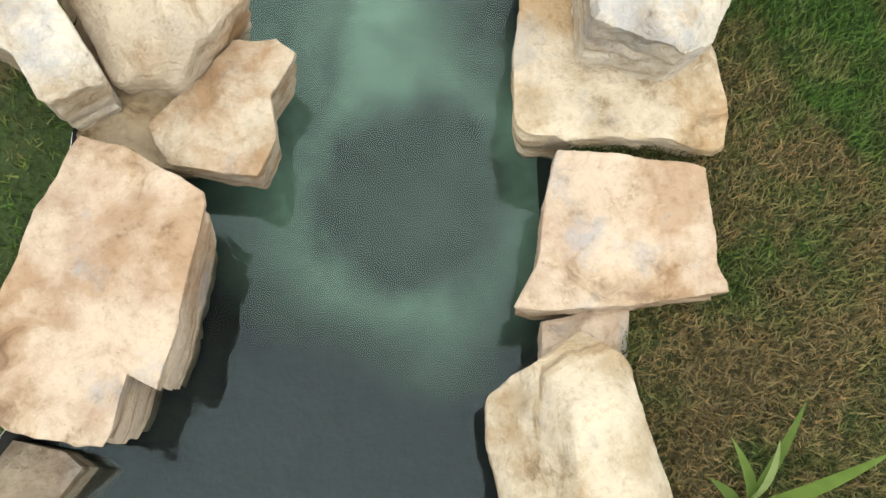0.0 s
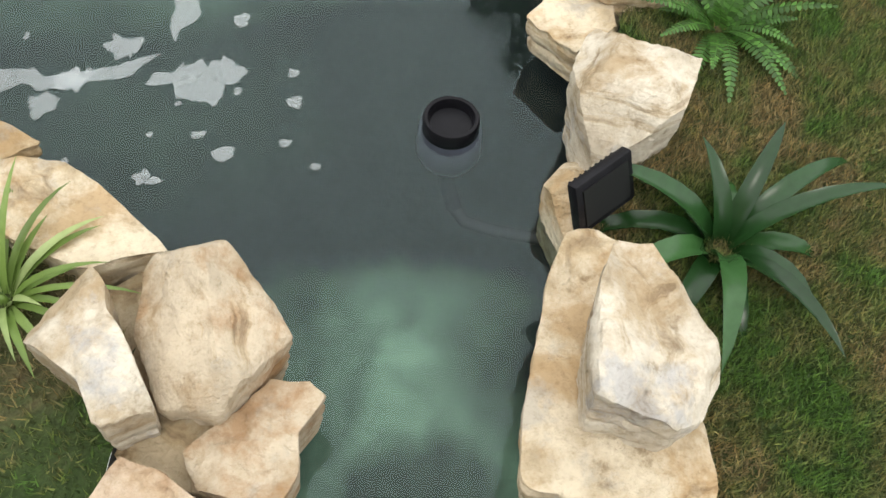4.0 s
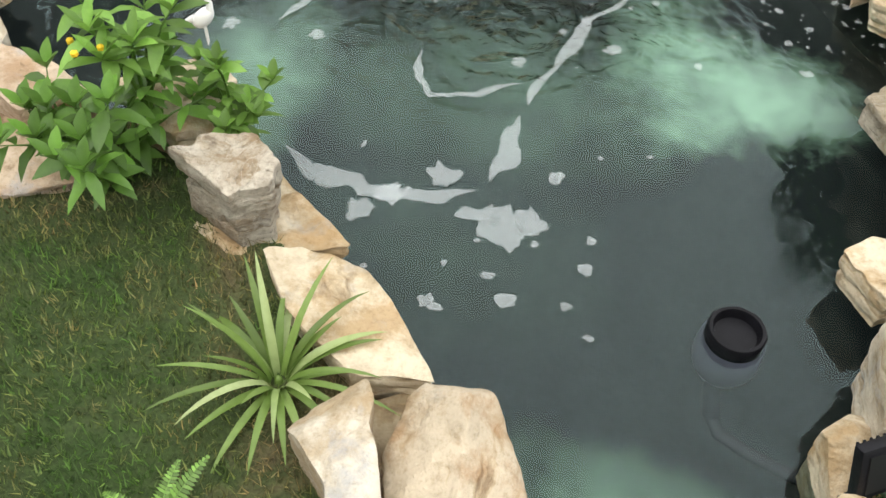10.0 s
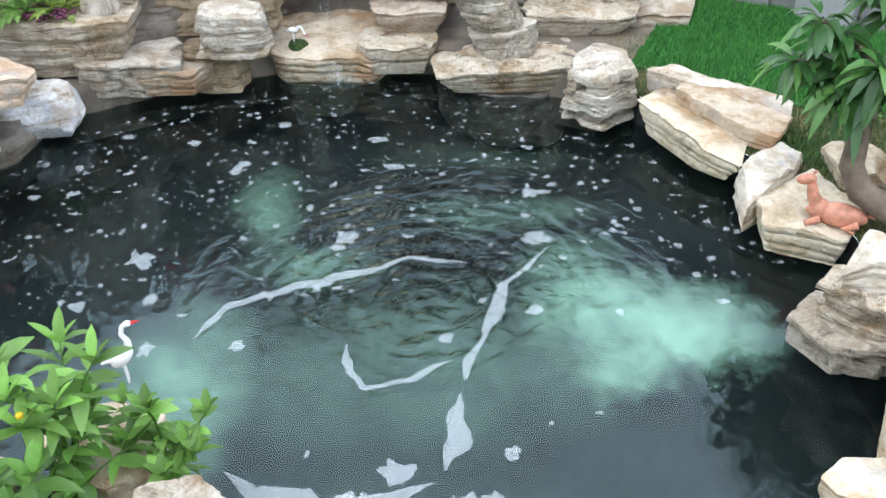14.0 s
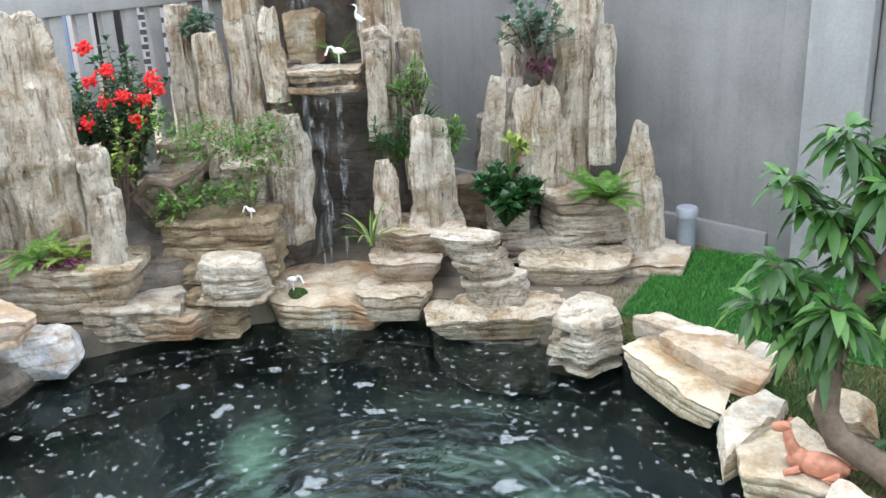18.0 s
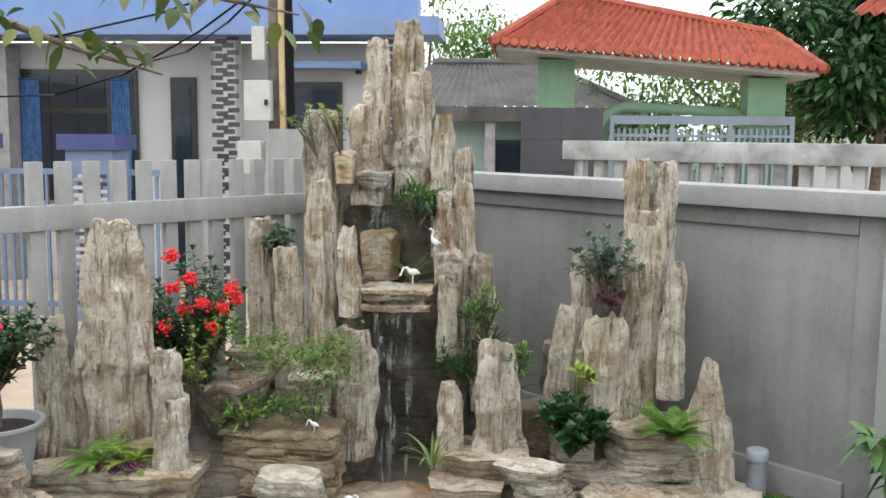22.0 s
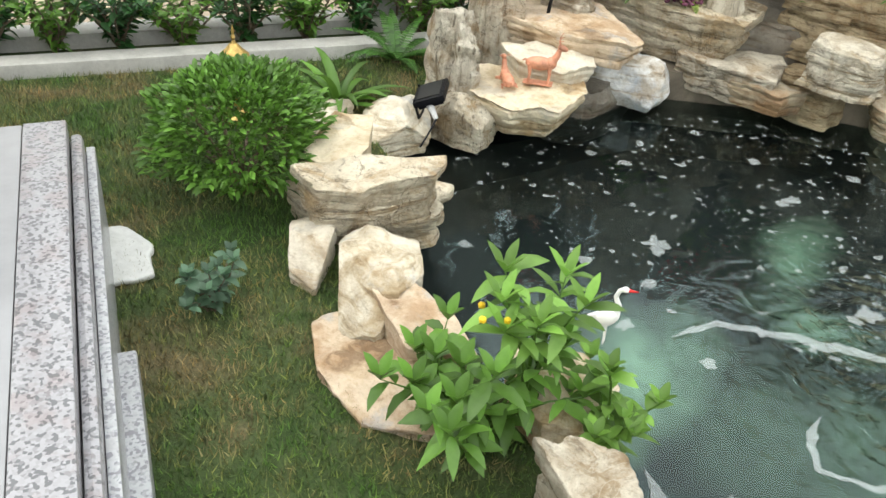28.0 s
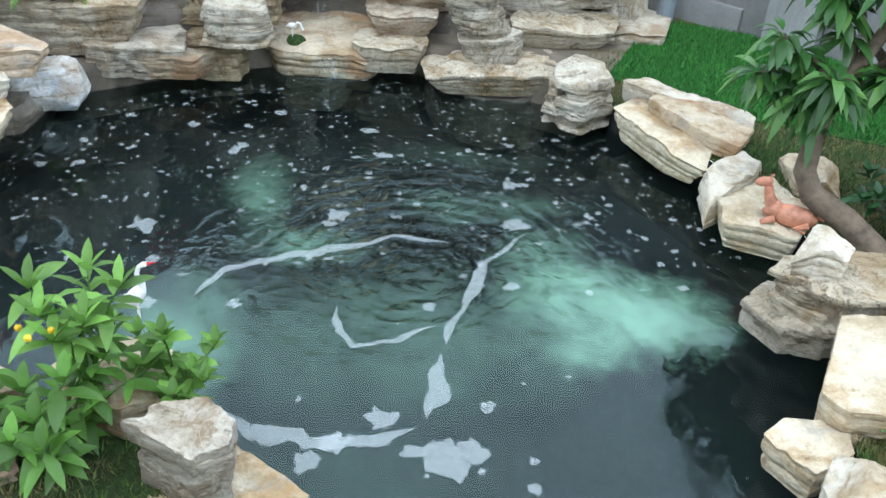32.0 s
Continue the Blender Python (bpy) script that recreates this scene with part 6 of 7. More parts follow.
drain = thing("drain_pipe", (1.50, 5.50, 0.04), "grey plastic drain pipe standing by the wall", "pipe")
part("pipe", lathe_bm([(0.0, 0.0), (0.055, 0.0), (0.055, 0.34), (0.0, 0.34)], 24), plain_material("blue_grey_pvc", (0.22, 0.25, 0.28), 0.4), drain)
part("cap", lathe_bm([(0.0, 0.33), (0.062, 0.33), (0.064, 0.375), (0.058, 0.385), (0.0, 0.387)], 24), plain_material("pale_grey_pvc", (0.30, 0.33, 0.37), 0.4), drain, "pale grey pipe cap")

# ---- small garden figures
def blob(bm, at, size, turn=(0, 0, 0)):
    bmesh.ops.create_uvsphere(bm, u_segments=14, v_segments=9, radius=1.0, matrix=pose(*at, *turn) @ Matrix.Diagonal((*size, 1)))


def deer(at, turn, scale, lying, label):
    bm = bmesh.new()
    z = 0.42 if not lying else 0.14
    blob(bm, (0, 0, z), (0.30, 0.13, 0.14))
    blob(bm, (0.22, 0, z + 0.03), (0.12, 0.11, 0.13))
    tube_bm([(0.24, 0, z + 0.05), (0.33, 0, z + 0.22), (0.36, 0, z + 0.34)], [0.09, 0.06, 0.05], 10, bm)
    blob(bm, (0.42, 0, z + 0.37), (0.11, 0.055, 0.06), (0, 20, 0))
    for sy in (-1, 1):
        leaf_bm(bm, (0.36, 0.04 * sy, z + 0.41), (-0.4, sy, 0.5), 0.11, 0.05)
        if not lying:
            tube_bm([(0.37, 0.03 * sy, z + 0.42), (0.33, 0.09 * sy, z + 0.54), (0.38, 0.13 * sy, z + 0.64)], [0.012, 0.010, 0.006], 6, bm)
            tube_bm([(0.33, 0.09 * sy, z + 0.54), (0.42, 0.11 * sy, z + 0.56)], [0.009, 0.005], 6, bm)
        for x in (-0.2, 0.2):
            if lying:
                tube_bm([(x, 0.10 * sy, 0.10), (x + 0.14, 0.15 * sy, 0.05), (x + 0.02 + 0.1 * (x > 0), 0.17 * sy, 0.03)], [0.05, 0.035, 0.02], 7, bm)
            else:
                tube_bm([(x, 0.07 * sy, z), (x + 0.02, 0.07 * sy, 0.2), (x, 0.07 * sy, 0.0)], [0.055, 0.028, 0.026], 7, bm)
    tube_bm([(-0.28, 0, z + 0.06), (-0.36, 0, z + 0.02)], [0.03, 0.012], 6, bm)
    if not lying:
        box_bm((0.6, 0.22, 0.025), (0, 0, -0.01), 0.01, bm)
    bmesh.ops.scale(bm, vec=(scale,) * 3, verts=bm.verts)
    ob = part("deer_figurine", bm, DEER)
    ob.matrix_world = pose(*at, 0, 0, turn)
    return tagged(ob, label, "figurine", "deer figurines")


DEER = plain_material("painted_orange_brown", (0.52, 0.23, 0.14), 0.5, 0, 0.35, 18)
deer((-2.03, 3.70, 0.295), 25, 0.22, False, "standing orange-brown deer figurine with antlers on a slab")
deer((-2.12, 3.59, 0.29), 140, 0.20, True, "lying orange-brown deer figurine beside another deer")
deer((1.43, 3.10, 0.175), 155, 0.33, True, "lying orange-brown deer figurine under the tree")


def crane(at, turn, scale, neck_down, label):
    bm = bmesh.new()
    blob(bm, (0, 0, 0.34), (0.17, 0.085, 0.095), (0, -48 if not neck_down else -5, 0))
    tube_bm([(-0.1, 0, 0.33), (-0.22, 0, 0.28)], [0.05, 0.015], 8, bm)
    if neck_down:
        tube_bm([(0.12, 0, 0.38), (0.20, 0, 0.47), (0.29, 0, 0.46), (0.33, 0, 0.36), (0.37, 0, 0.28)], [0.05, 0.04, 0.032, 0.03, 0.028], 8, bm)
        head = Vector((0.38, 0, 0.26))
    else:
        tube_bm([(0.08, 0, 0.42), (0.10, 0, 0.54), (0.05, 0, 0.64), (0.08, 0, 0.74), (0.13, 0, 0.77)], [0.05, 0.034, 0.028, 0.026, 0.03], 8, bm)
        head = Vector((0.14, 0, 0.77))
    blob(bm, head, (0.045, 0.034, 0.034))
    n = len(bm.faces)
    bmesh.ops.create_cone(bm, cap_ends=True, segments=8, radius1=0.022, radius2=0.003, depth=0.12, matrix=Matrix.Translation(head + (Vector((0.08, 0, 0.01)) if not neck_down else Vector((0.06, 0, -0.05)))) @ pose(0, 0, 0, 0, 80 if not neck_down else 130, 0))
    bm.faces.ensure_lookup_table()
    red = [f for f in bm.faces][n:]
    for f in red:
        f.material_index = 1
    for sy in (-0.03, 0.03):
        tube_bm([(0, sy, 0.28), (0.01, sy, -0.02)], [0.014, 0.010], 6, bm)
    bmesh.ops.scale(bm, vec=(scale,) * 3, verts=bm.verts)
    ob = part("crane_figurine", bm, PAINTED_WHITE)
    ob.data.materials.append(RED)
    ob.matrix_world = pose(*at, 0, 0, turn)
    return tagged(ob, label, "figurine", "white crane figurines")


PAINTED_WHITE = plain_material("white_enamel", (0.80, 0.80, 0.78), 0.35, 0, 0.04, 12)
crane((-0.95, 2.30, 0.285), 10, 0.26, False, "white crane figurine with a red beak on a pond rock")
crane((-0.72, 4.93, 0.21), -20, 0.17, True, "white crane figurine bending its neck at the fall")
crane((-0.45, 5.44, 1.335), 200, 0.19, True, "white crane figurine on the upper waterfall ledge")
crane((-0.34, 5.56, 1.50), 185, 0.17, False, "white crane figurine beside a standing stone")
crane((-0.90, 4.92, 0.62), 160, 0.13, True, "white crane figurine among the basin plants")

twig = thing("dead_twig", (-2.27, 4.16, 0.43), "black forked dead twig leaning on a stone", "twig")
part("stem", tube_bm([(0, 0, 0), (0.01, 0.0, 0.09), (-0.02, 0.01, 0.16), (-0.05, 0.01, 0.21)], [0.010, 0.009, 0.007, 0.003], 6), BLACK, twig)
part("fork", tube_bm([(0.01, 0.0, 0.09), (0.035, -0.01, 0.13), (0.03, -0.01, 0.17)], [0.007, 0.005, 0.003], 6), BLACK, twig)
part("fork", tube_bm([(-0.02, 0.01, 0.16), (0.01, 0.0, 0.20)], [0.005, 0.003], 6), BLACK, twig)

# loose pebbles and a moss cushion at the falls
tagged(part("moss_cushion", rock_bm([0.05] * 24, 0, 0.05, "boulder", 3), plain_material("moss", (0.06, 0.12, 0.02), 0.95, 0, 0.5, 60, 1.0, 0.02)), "green moss cushion under the crane figurine", "moss").location = (-0.70, 4.95, 0.145)
bm = bmesh.new()
rnd = random.Random(12)
for _ in range(60):
    blob(bm, (rnd.gauss(0, 0.07), rnd.gauss(0, 0.03), rnd.uniform(0, 0.03)), (rnd.uniform(0.008, 0.018), rnd.uniform(0.008, 0.016), rnd.uniform(0.006, 0.012)))
peb = tagged(part("dark_pebbles", bm, PURPLE), "small heap of dark purple glass pebbles on the ledge", "pebbles", kind="stuff")
peb.location = (-1.86, 4.66, 0.48)

# ---- falling water
m, nt, b = node_material("falling_water")
nt.nodes.remove(b)
tr = add(nt, "ShaderNodeBsdfTransparent", Color=(0.92, 0.95, 0.96, 1))
gl = add(nt, "ShaderNodeBsdfGlossy", Roughness=0.12)
df = add(nt, "ShaderNodeBsdfDiffuse", Color=(0.75, 0.78, 0.80, 1))
v = texco(nt, (22, 22, 3.0))
thick = ramp(nt, noise_tex(nt, v, 2.0, 5, 0.7, 0.6), [(0.50, (0.0, 0.0, 0.0)), (0.72, (0.42, 0.42, 0.42))])
m1, m2 = nt.nodes.new("ShaderNodeMixShader"), nt.nodes.new("ShaderNodeMixShader")
m1.inputs[0].default_value = 0.8
nt.links.new(gl.outputs[0], m1.inputs[1])
nt.links.new(df.outputs[0], m1.inputs[2])
nt.links.new(thick, m2.inputs[0])
nt.links.new(tr.outputs[0], m2.inputs[1])
nt.links.new(m1.outputs[0], m2.inputs[2])
nt.links.new(m2.outputs[0], nt.nodes["Material Output"].inputs[0])
FALL = m


def fall(at, width, drop, out, label, seed):
    rnd = random.Random(seed)
    bm = bmesh.new()
    rows = []
    for i in range(17):
        u = i / 16
        rows.append([bm.verts.new(((j / 6 - 0.5) * width * (1 - 0.35 * u) + 0.012 * noise.noise(Vector((j, u * 5, seed))), -out * math.sqrt(u) - 0.015 * noise.noise(Vector((j * 2, u * 7, seed))), -drop * u)) for j in range(7)])
    for a, c in zip(rows, rows[1:]):
        for j in range(6):
            bm.faces.new((a[j], a[j + 1], c[j + 1], c[j]))
    for _ in range(70):
        u = rnd.random() ** 0.6
        blob(bm, (rnd.gauss(0, width * 0.28), -out * math.sqrt(u) + rnd.gauss(0, 0.02), -drop * u), (0.0035, 0.0035, rnd.uniform(0.004, 0.012)))
    ob = part("waterfall", bm, FALL)
    ob.location = at
    return tagged(ob, label, "waterfall", kind="structure")


fall((-0.60, 5.46, 1.335), 0.16, 1.20, 0.10, "thin sheet of water falling from the middle ledge", 1)
fall((-0.47, 5.47, 1.33), 0.05, 1.20, 0.08, "thin thread of water beside the fall", 2)
fall((-0.70, 5.84, 1.95), 0.16, 0.55, 0.08, "water spilling from the upper ledge", 3)
fall((-0.52, 6.02, 2.30), 0.07, 0.40, 0.05, "narrow fall between the crest stones", 4)
fall((-0.50, 4.765, 0.165), 0.22, 0.14, 0.03, "water dripping from the basin lip into the pond", 5)

# ---- foam on the pond
m, nt, b = node_material("foam")
v = texco(nt, world_space=True, shift=False)
nt.links.new(ramp(nt, noise_tex(nt, v, 90, 4, 0.7), [(0.3, (0.55, 0.62, 0.63)), (0.6, (0.80, 0.85, 0.86))]), b.inputs["Base Color"])
b.inputs["Roughness"].default_value = 0.6
tr = add(nt, "ShaderNodeBsdfTransparent")
mx = nt.nodes.new("ShaderNodeMixShader")
mx.inputs[0].default_value = 0.25
nt.links.new(tr.outputs[0], mx.inputs[1])
nt.links.new(b.outputs[0], mx.inputs[2])
nt.links.new(mx.outputs[0], nt.nodes["Material Output"].inputs[0])
FOAM = m


def flake(bm, x, y, r, seed):
    off = Vector((seed * 1.7, seed * 0.3, 0))
    n = 9 if r < 0.012 else 18 if r < 0.03 else 40
    s = 1 + 0.6 * noise.noise(off)
    vs = []
    for k in range(n):
        a = k * math.tau / n
        q = r * (1 + 0.75 * noise.noise(Vector((math.cos(a) * 1.3, math.sin(a) * 1.3, seed))))
        if r >= 0.03:
            q *= 1 + 0.45 * noise.noise(Vector((math.cos(a) * 3.5, math.sin(a) * 3.5, seed + 4)))
        vs.append(bm.verts.new((x + q * s * math.cos(a), y + q / s * math.sin(a), 0.003)))
    bm.faces.new(vs)


def streak(bm, pts, w, seed):
    """A torn ribbon of foam: ragged on both sides, swelling into patches and pinched off in places."""
    pts = [Vector(p) for p in pts]
    count = 8 * (len(pts) - 1)
    last = None
    for k in range(2 * count + 1):
        f = k / (2 * count) * (len(pts) - 1)
        i = min(int(f), len(pts) - 2)
        p = pts[i].lerp(pts[i + 1], f - i)
        d = (pts[min(i + 2, len(pts) - 1)] - pts[max(i - 1, 0)]).normalized()
        side = Vector((-d.y, d.x))
        swell = 0.85 + 1.5 * noise.noise(Vector((p.x * 5, p.y * 5, seed)))
        end = min(1.0, 6 * min(k, 2 * count - k) / (2 * count) + 0.1)
        if swell < 0.08:
            last = None
            continue
        torn = [1 + 0.55 * noise.noise(Vector((p.x * 22, p.y * 22, seed + z))) + 0.35 * noise.noise(Vector((p.x * 55, p.y * 55, seed + z))) for z in (3, 9)]
        j = side * 0.035 * noise.noise(Vector((p.x * 9, p.y * 9, seed + 5)))
        pair = [bm.verts.new((*(p + j + side * sign * max(0.003, w * swell * end * t)), 0.0032)) for sign, t in zip((1, -1), torn)]
        if last:
            bm.faces.new((last[0], last[1], pair[1], pair[0]))
        last = pair


bm = bmesh.new()
rnd = random.Random(9)
shrunk = [(-0.2 + (x + 0.2) * 0.92, 2.4 + (y - 2.4) * 0.92) for x, y in POND]
px, py = np.array([rnd.uniform(-2.2, 1.4) for _ in range(2600)]), np.array([3.0 + 2.1 * rnd.random() ** 0.8 for _ in range(2600)])
ok = inside(px, py, shrunk)
for k, (x, y) in enumerate(zip(px[ok][:1150], py[ok][:1150])):
    flake(bm, x, y, 0.004 + 0.012 * rnd.random() ** 4, k)
for k in range(45):
    x, y = rnd.uniform(-1.9, 1.1), rnd.uniform(2.6, 4.4)
    if inside(np.array([x]), np.array([y]), shrunk)[0]:
        flake(bm, x, y, rnd.uniform(0.012, 0.035), 900 + k)
for k in range(16):
    flake(bm, rnd.uniform(-0.5, 0.5), rnd.uniform(1.6, 2.4), rnd.uniform(0.008, 0.02), 1200 + k)
streak(bm, [(-0.91, 2.82), (-0.80, 2.98), (-0.52, 3.09), (-0.15, 3.24), (0.07, 3.2)], 0.018, 1)
streak(bm, [(0.38, 3.27), (0.20, 3.04), (0.11, 2.78), (0.03, 2.58), (0.0, 2.42), (-0.05, 2.14), (-0.23, 2.05), (-0.43, 2.06), (-0.62, 2.10), (-0.70, 2.2)], 0.026, 2)
streak(bm, [(-0.37, 2.75), (-0.35, 2.6), (-0.30, 2.52), (-0.15, 2.56), (-0.01, 2.63)], 0.014, 3)
for k, (x, y, r) in enumerate(((0.02, 1.98, 0.07), (-0.06, 2.02, 0.05), (0.08, 2.02, 0.05), (-0.2, 2.16, 0.05), (-0.42, 1.98, 0.04), (-0.35, 2.05, 0.04), (0.15, 2.22, 0.025), (-0.17, 1.68, 0.022), (0.05, 1.72, 0.028), (0.26, 1.87, 0.022), (-1.2, 3.3, 0.05), (0.35, 3.35, 0.05), (-0.4, 3.4, 0.045))):
    flake(bm, x, y, r, 2000 + k)
tagged(part("foam", bm, FOAM, None, smooth=0), "white foam flecks and streaks drifting on the water", "foam", kind="stuff")

# ---- beyond the garden
def plain_box(name, size, at, material, parent=None, label="", bevel=0.0):
    return part(name, box_bm(size, at, bevel), material, parent, label, 0)


SAND = concrete_material("sandy_ground", (0.46, 0.37, 0.27), 0.3, 0.8)
bm = plate_bm([(CORNER.x - 0.1, CORNER.y + 0.15), (-5.75, 0.75), (-25, 8), (-16, 26), (16, 26), (8.5, -1.0)], 0.19, 0.1)
tagged(part("yard", bm, SAND, None, smooth=0), "sandy bare ground and lane beyond the fence", "yard", kind="structure")
SOIL = concrete_material("dug_red_soil", (0.26, 0.16, 0.095), 0.4, 2.5)
mid, radii = polar([(-9.5, 7.5), (-6.2, 6.2), (-5.6, 7.6), (-7.0, 9.6), (-9.5, 9.5)], 48)
ob = part("soil_mound", rock_bm(radii, 0, 0.22, "boulder", 4), SOIL)
ob.location = (*mid, 0.10)
tagged(ob, "heap of dug reddish soil beyond the fence", "soil heap")

WHITEWASH = plain_material("white_house_paint", (0.48, 0.48, 0.48), 0.6, 0, 0.03, 1.5, 0.1)
CAP_BLUE = plain_material("dark_blue_cap_paint", (0.055, 0.075, 0.20), 0.4, 0, 0.15, 4)
TILE_MID = plain_material("grey_mosaic_tile", (0.30, 0.29, 0.28), 0.35, 0, 0.2, 6)
BLUE = plain_material("blue_paint", (0.16, 0.25, 0.44), 0.5, 0, 0.1, 2)
BLUE_DARK = plain_material("slate_blue_paint", (0.16, 0.22, 0.33), 0.45, 0, 0.12, 3)
DARK = plain_material("dark_window_frame", (0.02, 0.02, 0.022), 0.25, 0, 0.2, 3)
TILE_DARK = plain_material("dark_grey_tile", (0.055, 0.055, 0.062), 0.3, 0, 0.2, 2)
GLASS = plain_material("dark_window_glass", (0.02, 0.03, 0.045), 0.05, 0, 0.2, 2, 0)
GLASS.node_tree.nodes["Principled BSDF"].inputs["Specular IOR Level"].default_value = 0.25
CURTAIN = plain_material("blue_curtain", (0.04, 0.12, 0.28), 0.8, 0, 0.4, 8)
STONE_GREY = concrete_material("grey_stone_cladding_house", (0.33, 0.32, 0.32), 0.3, 6.0)

house = thing("house", (-5.0, 12.5, 0.0), "white house with a blue fascia and patterned columns", "house")
plain_box("wall", (7.6, 0.2, 3.35), (-0.65, 0.12, 0.0), WHITEWASH, house)
plain_box("fascia", (8.6, 0.9, 0.22), (-0.2, -0.3, 3.38), BLUE, house, "blue painted fascia")
plain_box("parapet", (8.2, 0.3, 0.75), (-0.3, -0.1, 3.61), BLUE, house, "blue parapet")
plain_box("side_wall", (0.2, 5.0, 3.35), (3.25, 2.6, 0.0), WHITEWASH, house)
win = plain_box("window", (1.60, 0.06, 1.75), (-0.78, -0.01, 1.25), DARK, house, "wide dark window")
for k in range(4):
    plain_box("pane", (0.35, 0.02, 1.1), (-1.36 + 0.385 * k, -0.045, 1.32), GLASS, win)
    plain_box("pane", (0.35, 0.02, 0.42), (-1.36 + 0.385 * k, -0.045, 2.50), GLASS, win)
for x in (-1.45, -0.20):
    cur = part("curtain", tube_bm([(x - 0.14, -0.06, 2.87), (x + 0.14, -0.06, 2.87)], 0.012, 6), CURTAIN, win, "blue curtain on a rail")
    for k in range(7):
        part("curtain_fold", tube_bm([(x - 0.12 + 0.04 * k, -0.058, 1.4), (x - 0.10 + 0.036 * k, -0.062, 2.85)], 0.018, 6), CURTAIN, cur)
win = plain_box("window", (0.34, 0.06, 2.9), (0.65, -0.01, 0.0), DARK, house, "tall dark door window")
plain_box("pane", (0.2, 0.02, 2.2), (0.65, -0.045, 0.2), GLASS, win)
plain_box("pane", (0.2, 0.02, 0.3), (0.65, -0.045, 2.5), GLASS, win)
win = plain_box("window", (0.66, 0.06, 1.3), (2.45, -0.01, 1.55), DARK, house, "dark window beside the pole")
plain_box("pane", (0.54, 0.02, 1.1), (2.45, -0.045, 1.65), GLASS, win)
plain_box("canopy", (1.2, 0.5, 0.08), (2.5, -0.2, 3.0), BLUE, house)
plain_box("lamp", (0.07, 0.08, 0.10), (3.0, -0.04, 2.95), DARK, house)


def patterned_column(x, y):
    col = plain_box("column", (0.27, 0.27, 3.4), (x, y, 0.0), WHITEWASH, house, "white column with dark staggered tiles")
    me = finish(box_bm((0.15, 0.012, 0.06), (0, 0, 0)), "tile", TILE_DARK, 0)
    for k in range(37):
        for j in range(2):
            o = new("tile", me)
            o.parent, o.location = col, (x - 0.075 + 0.15 * j - (0.03 if k % 2 else -0.03), y - 0.138, 0.05 + 0.09 * k + (0.045 if j else 0))


patterned_column(1.37, -0.35)
patterned_column(-2.5, -0.35)
patterned_column(4.0 - 0.45, -0.35)
plain_box("clad_pier", (0.7, 0.4, 3.3), (-1.95, -0.15, 0.0), STONE_GREY, house, "grey stone-clad pier")

gate = thing("blue_gate", (-4.85, 9.8, 0.0), "slate-blue metal gate between capped pillars", "gate")
mosaic = [finish(box_bm((0.10, 0.012, 0.036), (0, 0, 0)), "tile", mat, 0) for mat in (TILE_DARK, WHITEWASH, TILE_MID)]
rnd = random.Random(31)
for x in (-0.95, 0.55):
    pil = plain_box("pillar", (0.50, 0.42, 1.98), (x, 0, 0.0), BLUE_DARK, gate)
    plain_box("cap", (0.62, 0.54, 0.16), (x, 0, 1.985), CAP_BLUE, pil, "wide dark blue pillar cap")
    for k in range(36):
        for j in range(3):
            o = new("tile", mosaic[rnd.choice((0, 0, 1, 1, 2))])
            o.parent, o.location = pil, (x - 0.10 + 0.104 * j + (0.03 if k % 2 else -0.02), -0.214, 0.30 + 0.04 * k)
me = finish(box_bm((0.03, 0.03, 1.6), (0, 0, 0)), "bar", BLUE_DARK, 0)
for x0, bars in ((-0.62, 9), (0.88, 4)):
    for k in range(bars):
        o = new("bar", me)
        o.parent, o.location = gate, (x0 + 0.1 * k, 0, 0.15)
    plain_box("rail", (0.1 * bars + 0.04, 0.04, 0.06), (x0 + 0.05 * bars - 0.05, 0, 1.72), BLUE_DARK, gate)
    plain_box("rail", (0.1 * bars + 0.04, 0.04, 0.06), (x0 + 0.05 * bars - 0.05, 0, 0.3), BLUE_DARK, gate)

pole = thing("utility_pole", (-2.10, 8.8, 0.0), "weathered utility pole with meter boxes and cables", "utility pole")
part("shaft", tube_bm([(0, 0, 0), (0, 0, 5.5)], [0.095, 0.075], 12), plain_material("weathered_pole", (0.13, 0.11, 0.095), 0.85, 0, 0.4, 6), pole)
part("conduit", tube_bm([(0.07, -0.1, 1.7), (0.05, -0.1, 5.0)], 0.028, 8), plain_material("tan_pvc", (0.50, 0.36, 0.18), 0.5), pole, "tan plastic conduit")
METER = plain_material("grey_meter_box", (0.48, 0.48, 0.44), 0.5, 0, 0.1, 5)
bx = plain_box("meter_box", (0.24, 0.14, 0.36), (-0.14, -0.14, 2.28), METER, pole, "grey metal meter box", 0.01)
plain_box("latch", (0.03, 0.02, 0.05), (-0.05, -0.22, 2.42), DARK, bx)
plain_box("meter_box", (0.12, 0.10, 0.30), (-0.14, -0.1, 2.82), METER, pole, "pale small junction box", 0.01)
plain_box("meter_box", (0.18, 0.14, 0.24), (0.30, -0.12, 1.98), METER, pole, "grey metal meter box", 0.01)
plain_box("meter_box", (0.22, 0.16, 0.30), (-0.22, -0.12, 1.80), METER, pole, "grey metal meter box", 0.01)
for k, (x, y, z) in enumerate(((-6.0, 9.5, 2.6), (-7.5, 9.0, 3.4), (-5.2, 11.5, 3.3))):
    part("cable", tube_bm([Vector((0, 0, 3.6)).lerp(Vector((x + 2.1, y - 8.8, z)), u) - Vector((0, 0, 0.5)) * math.sin(u * math.pi) for u in (0, 0.2, 0.4, 0.6, 0.8, 1)], 0.012, 5), BLACK, pole)
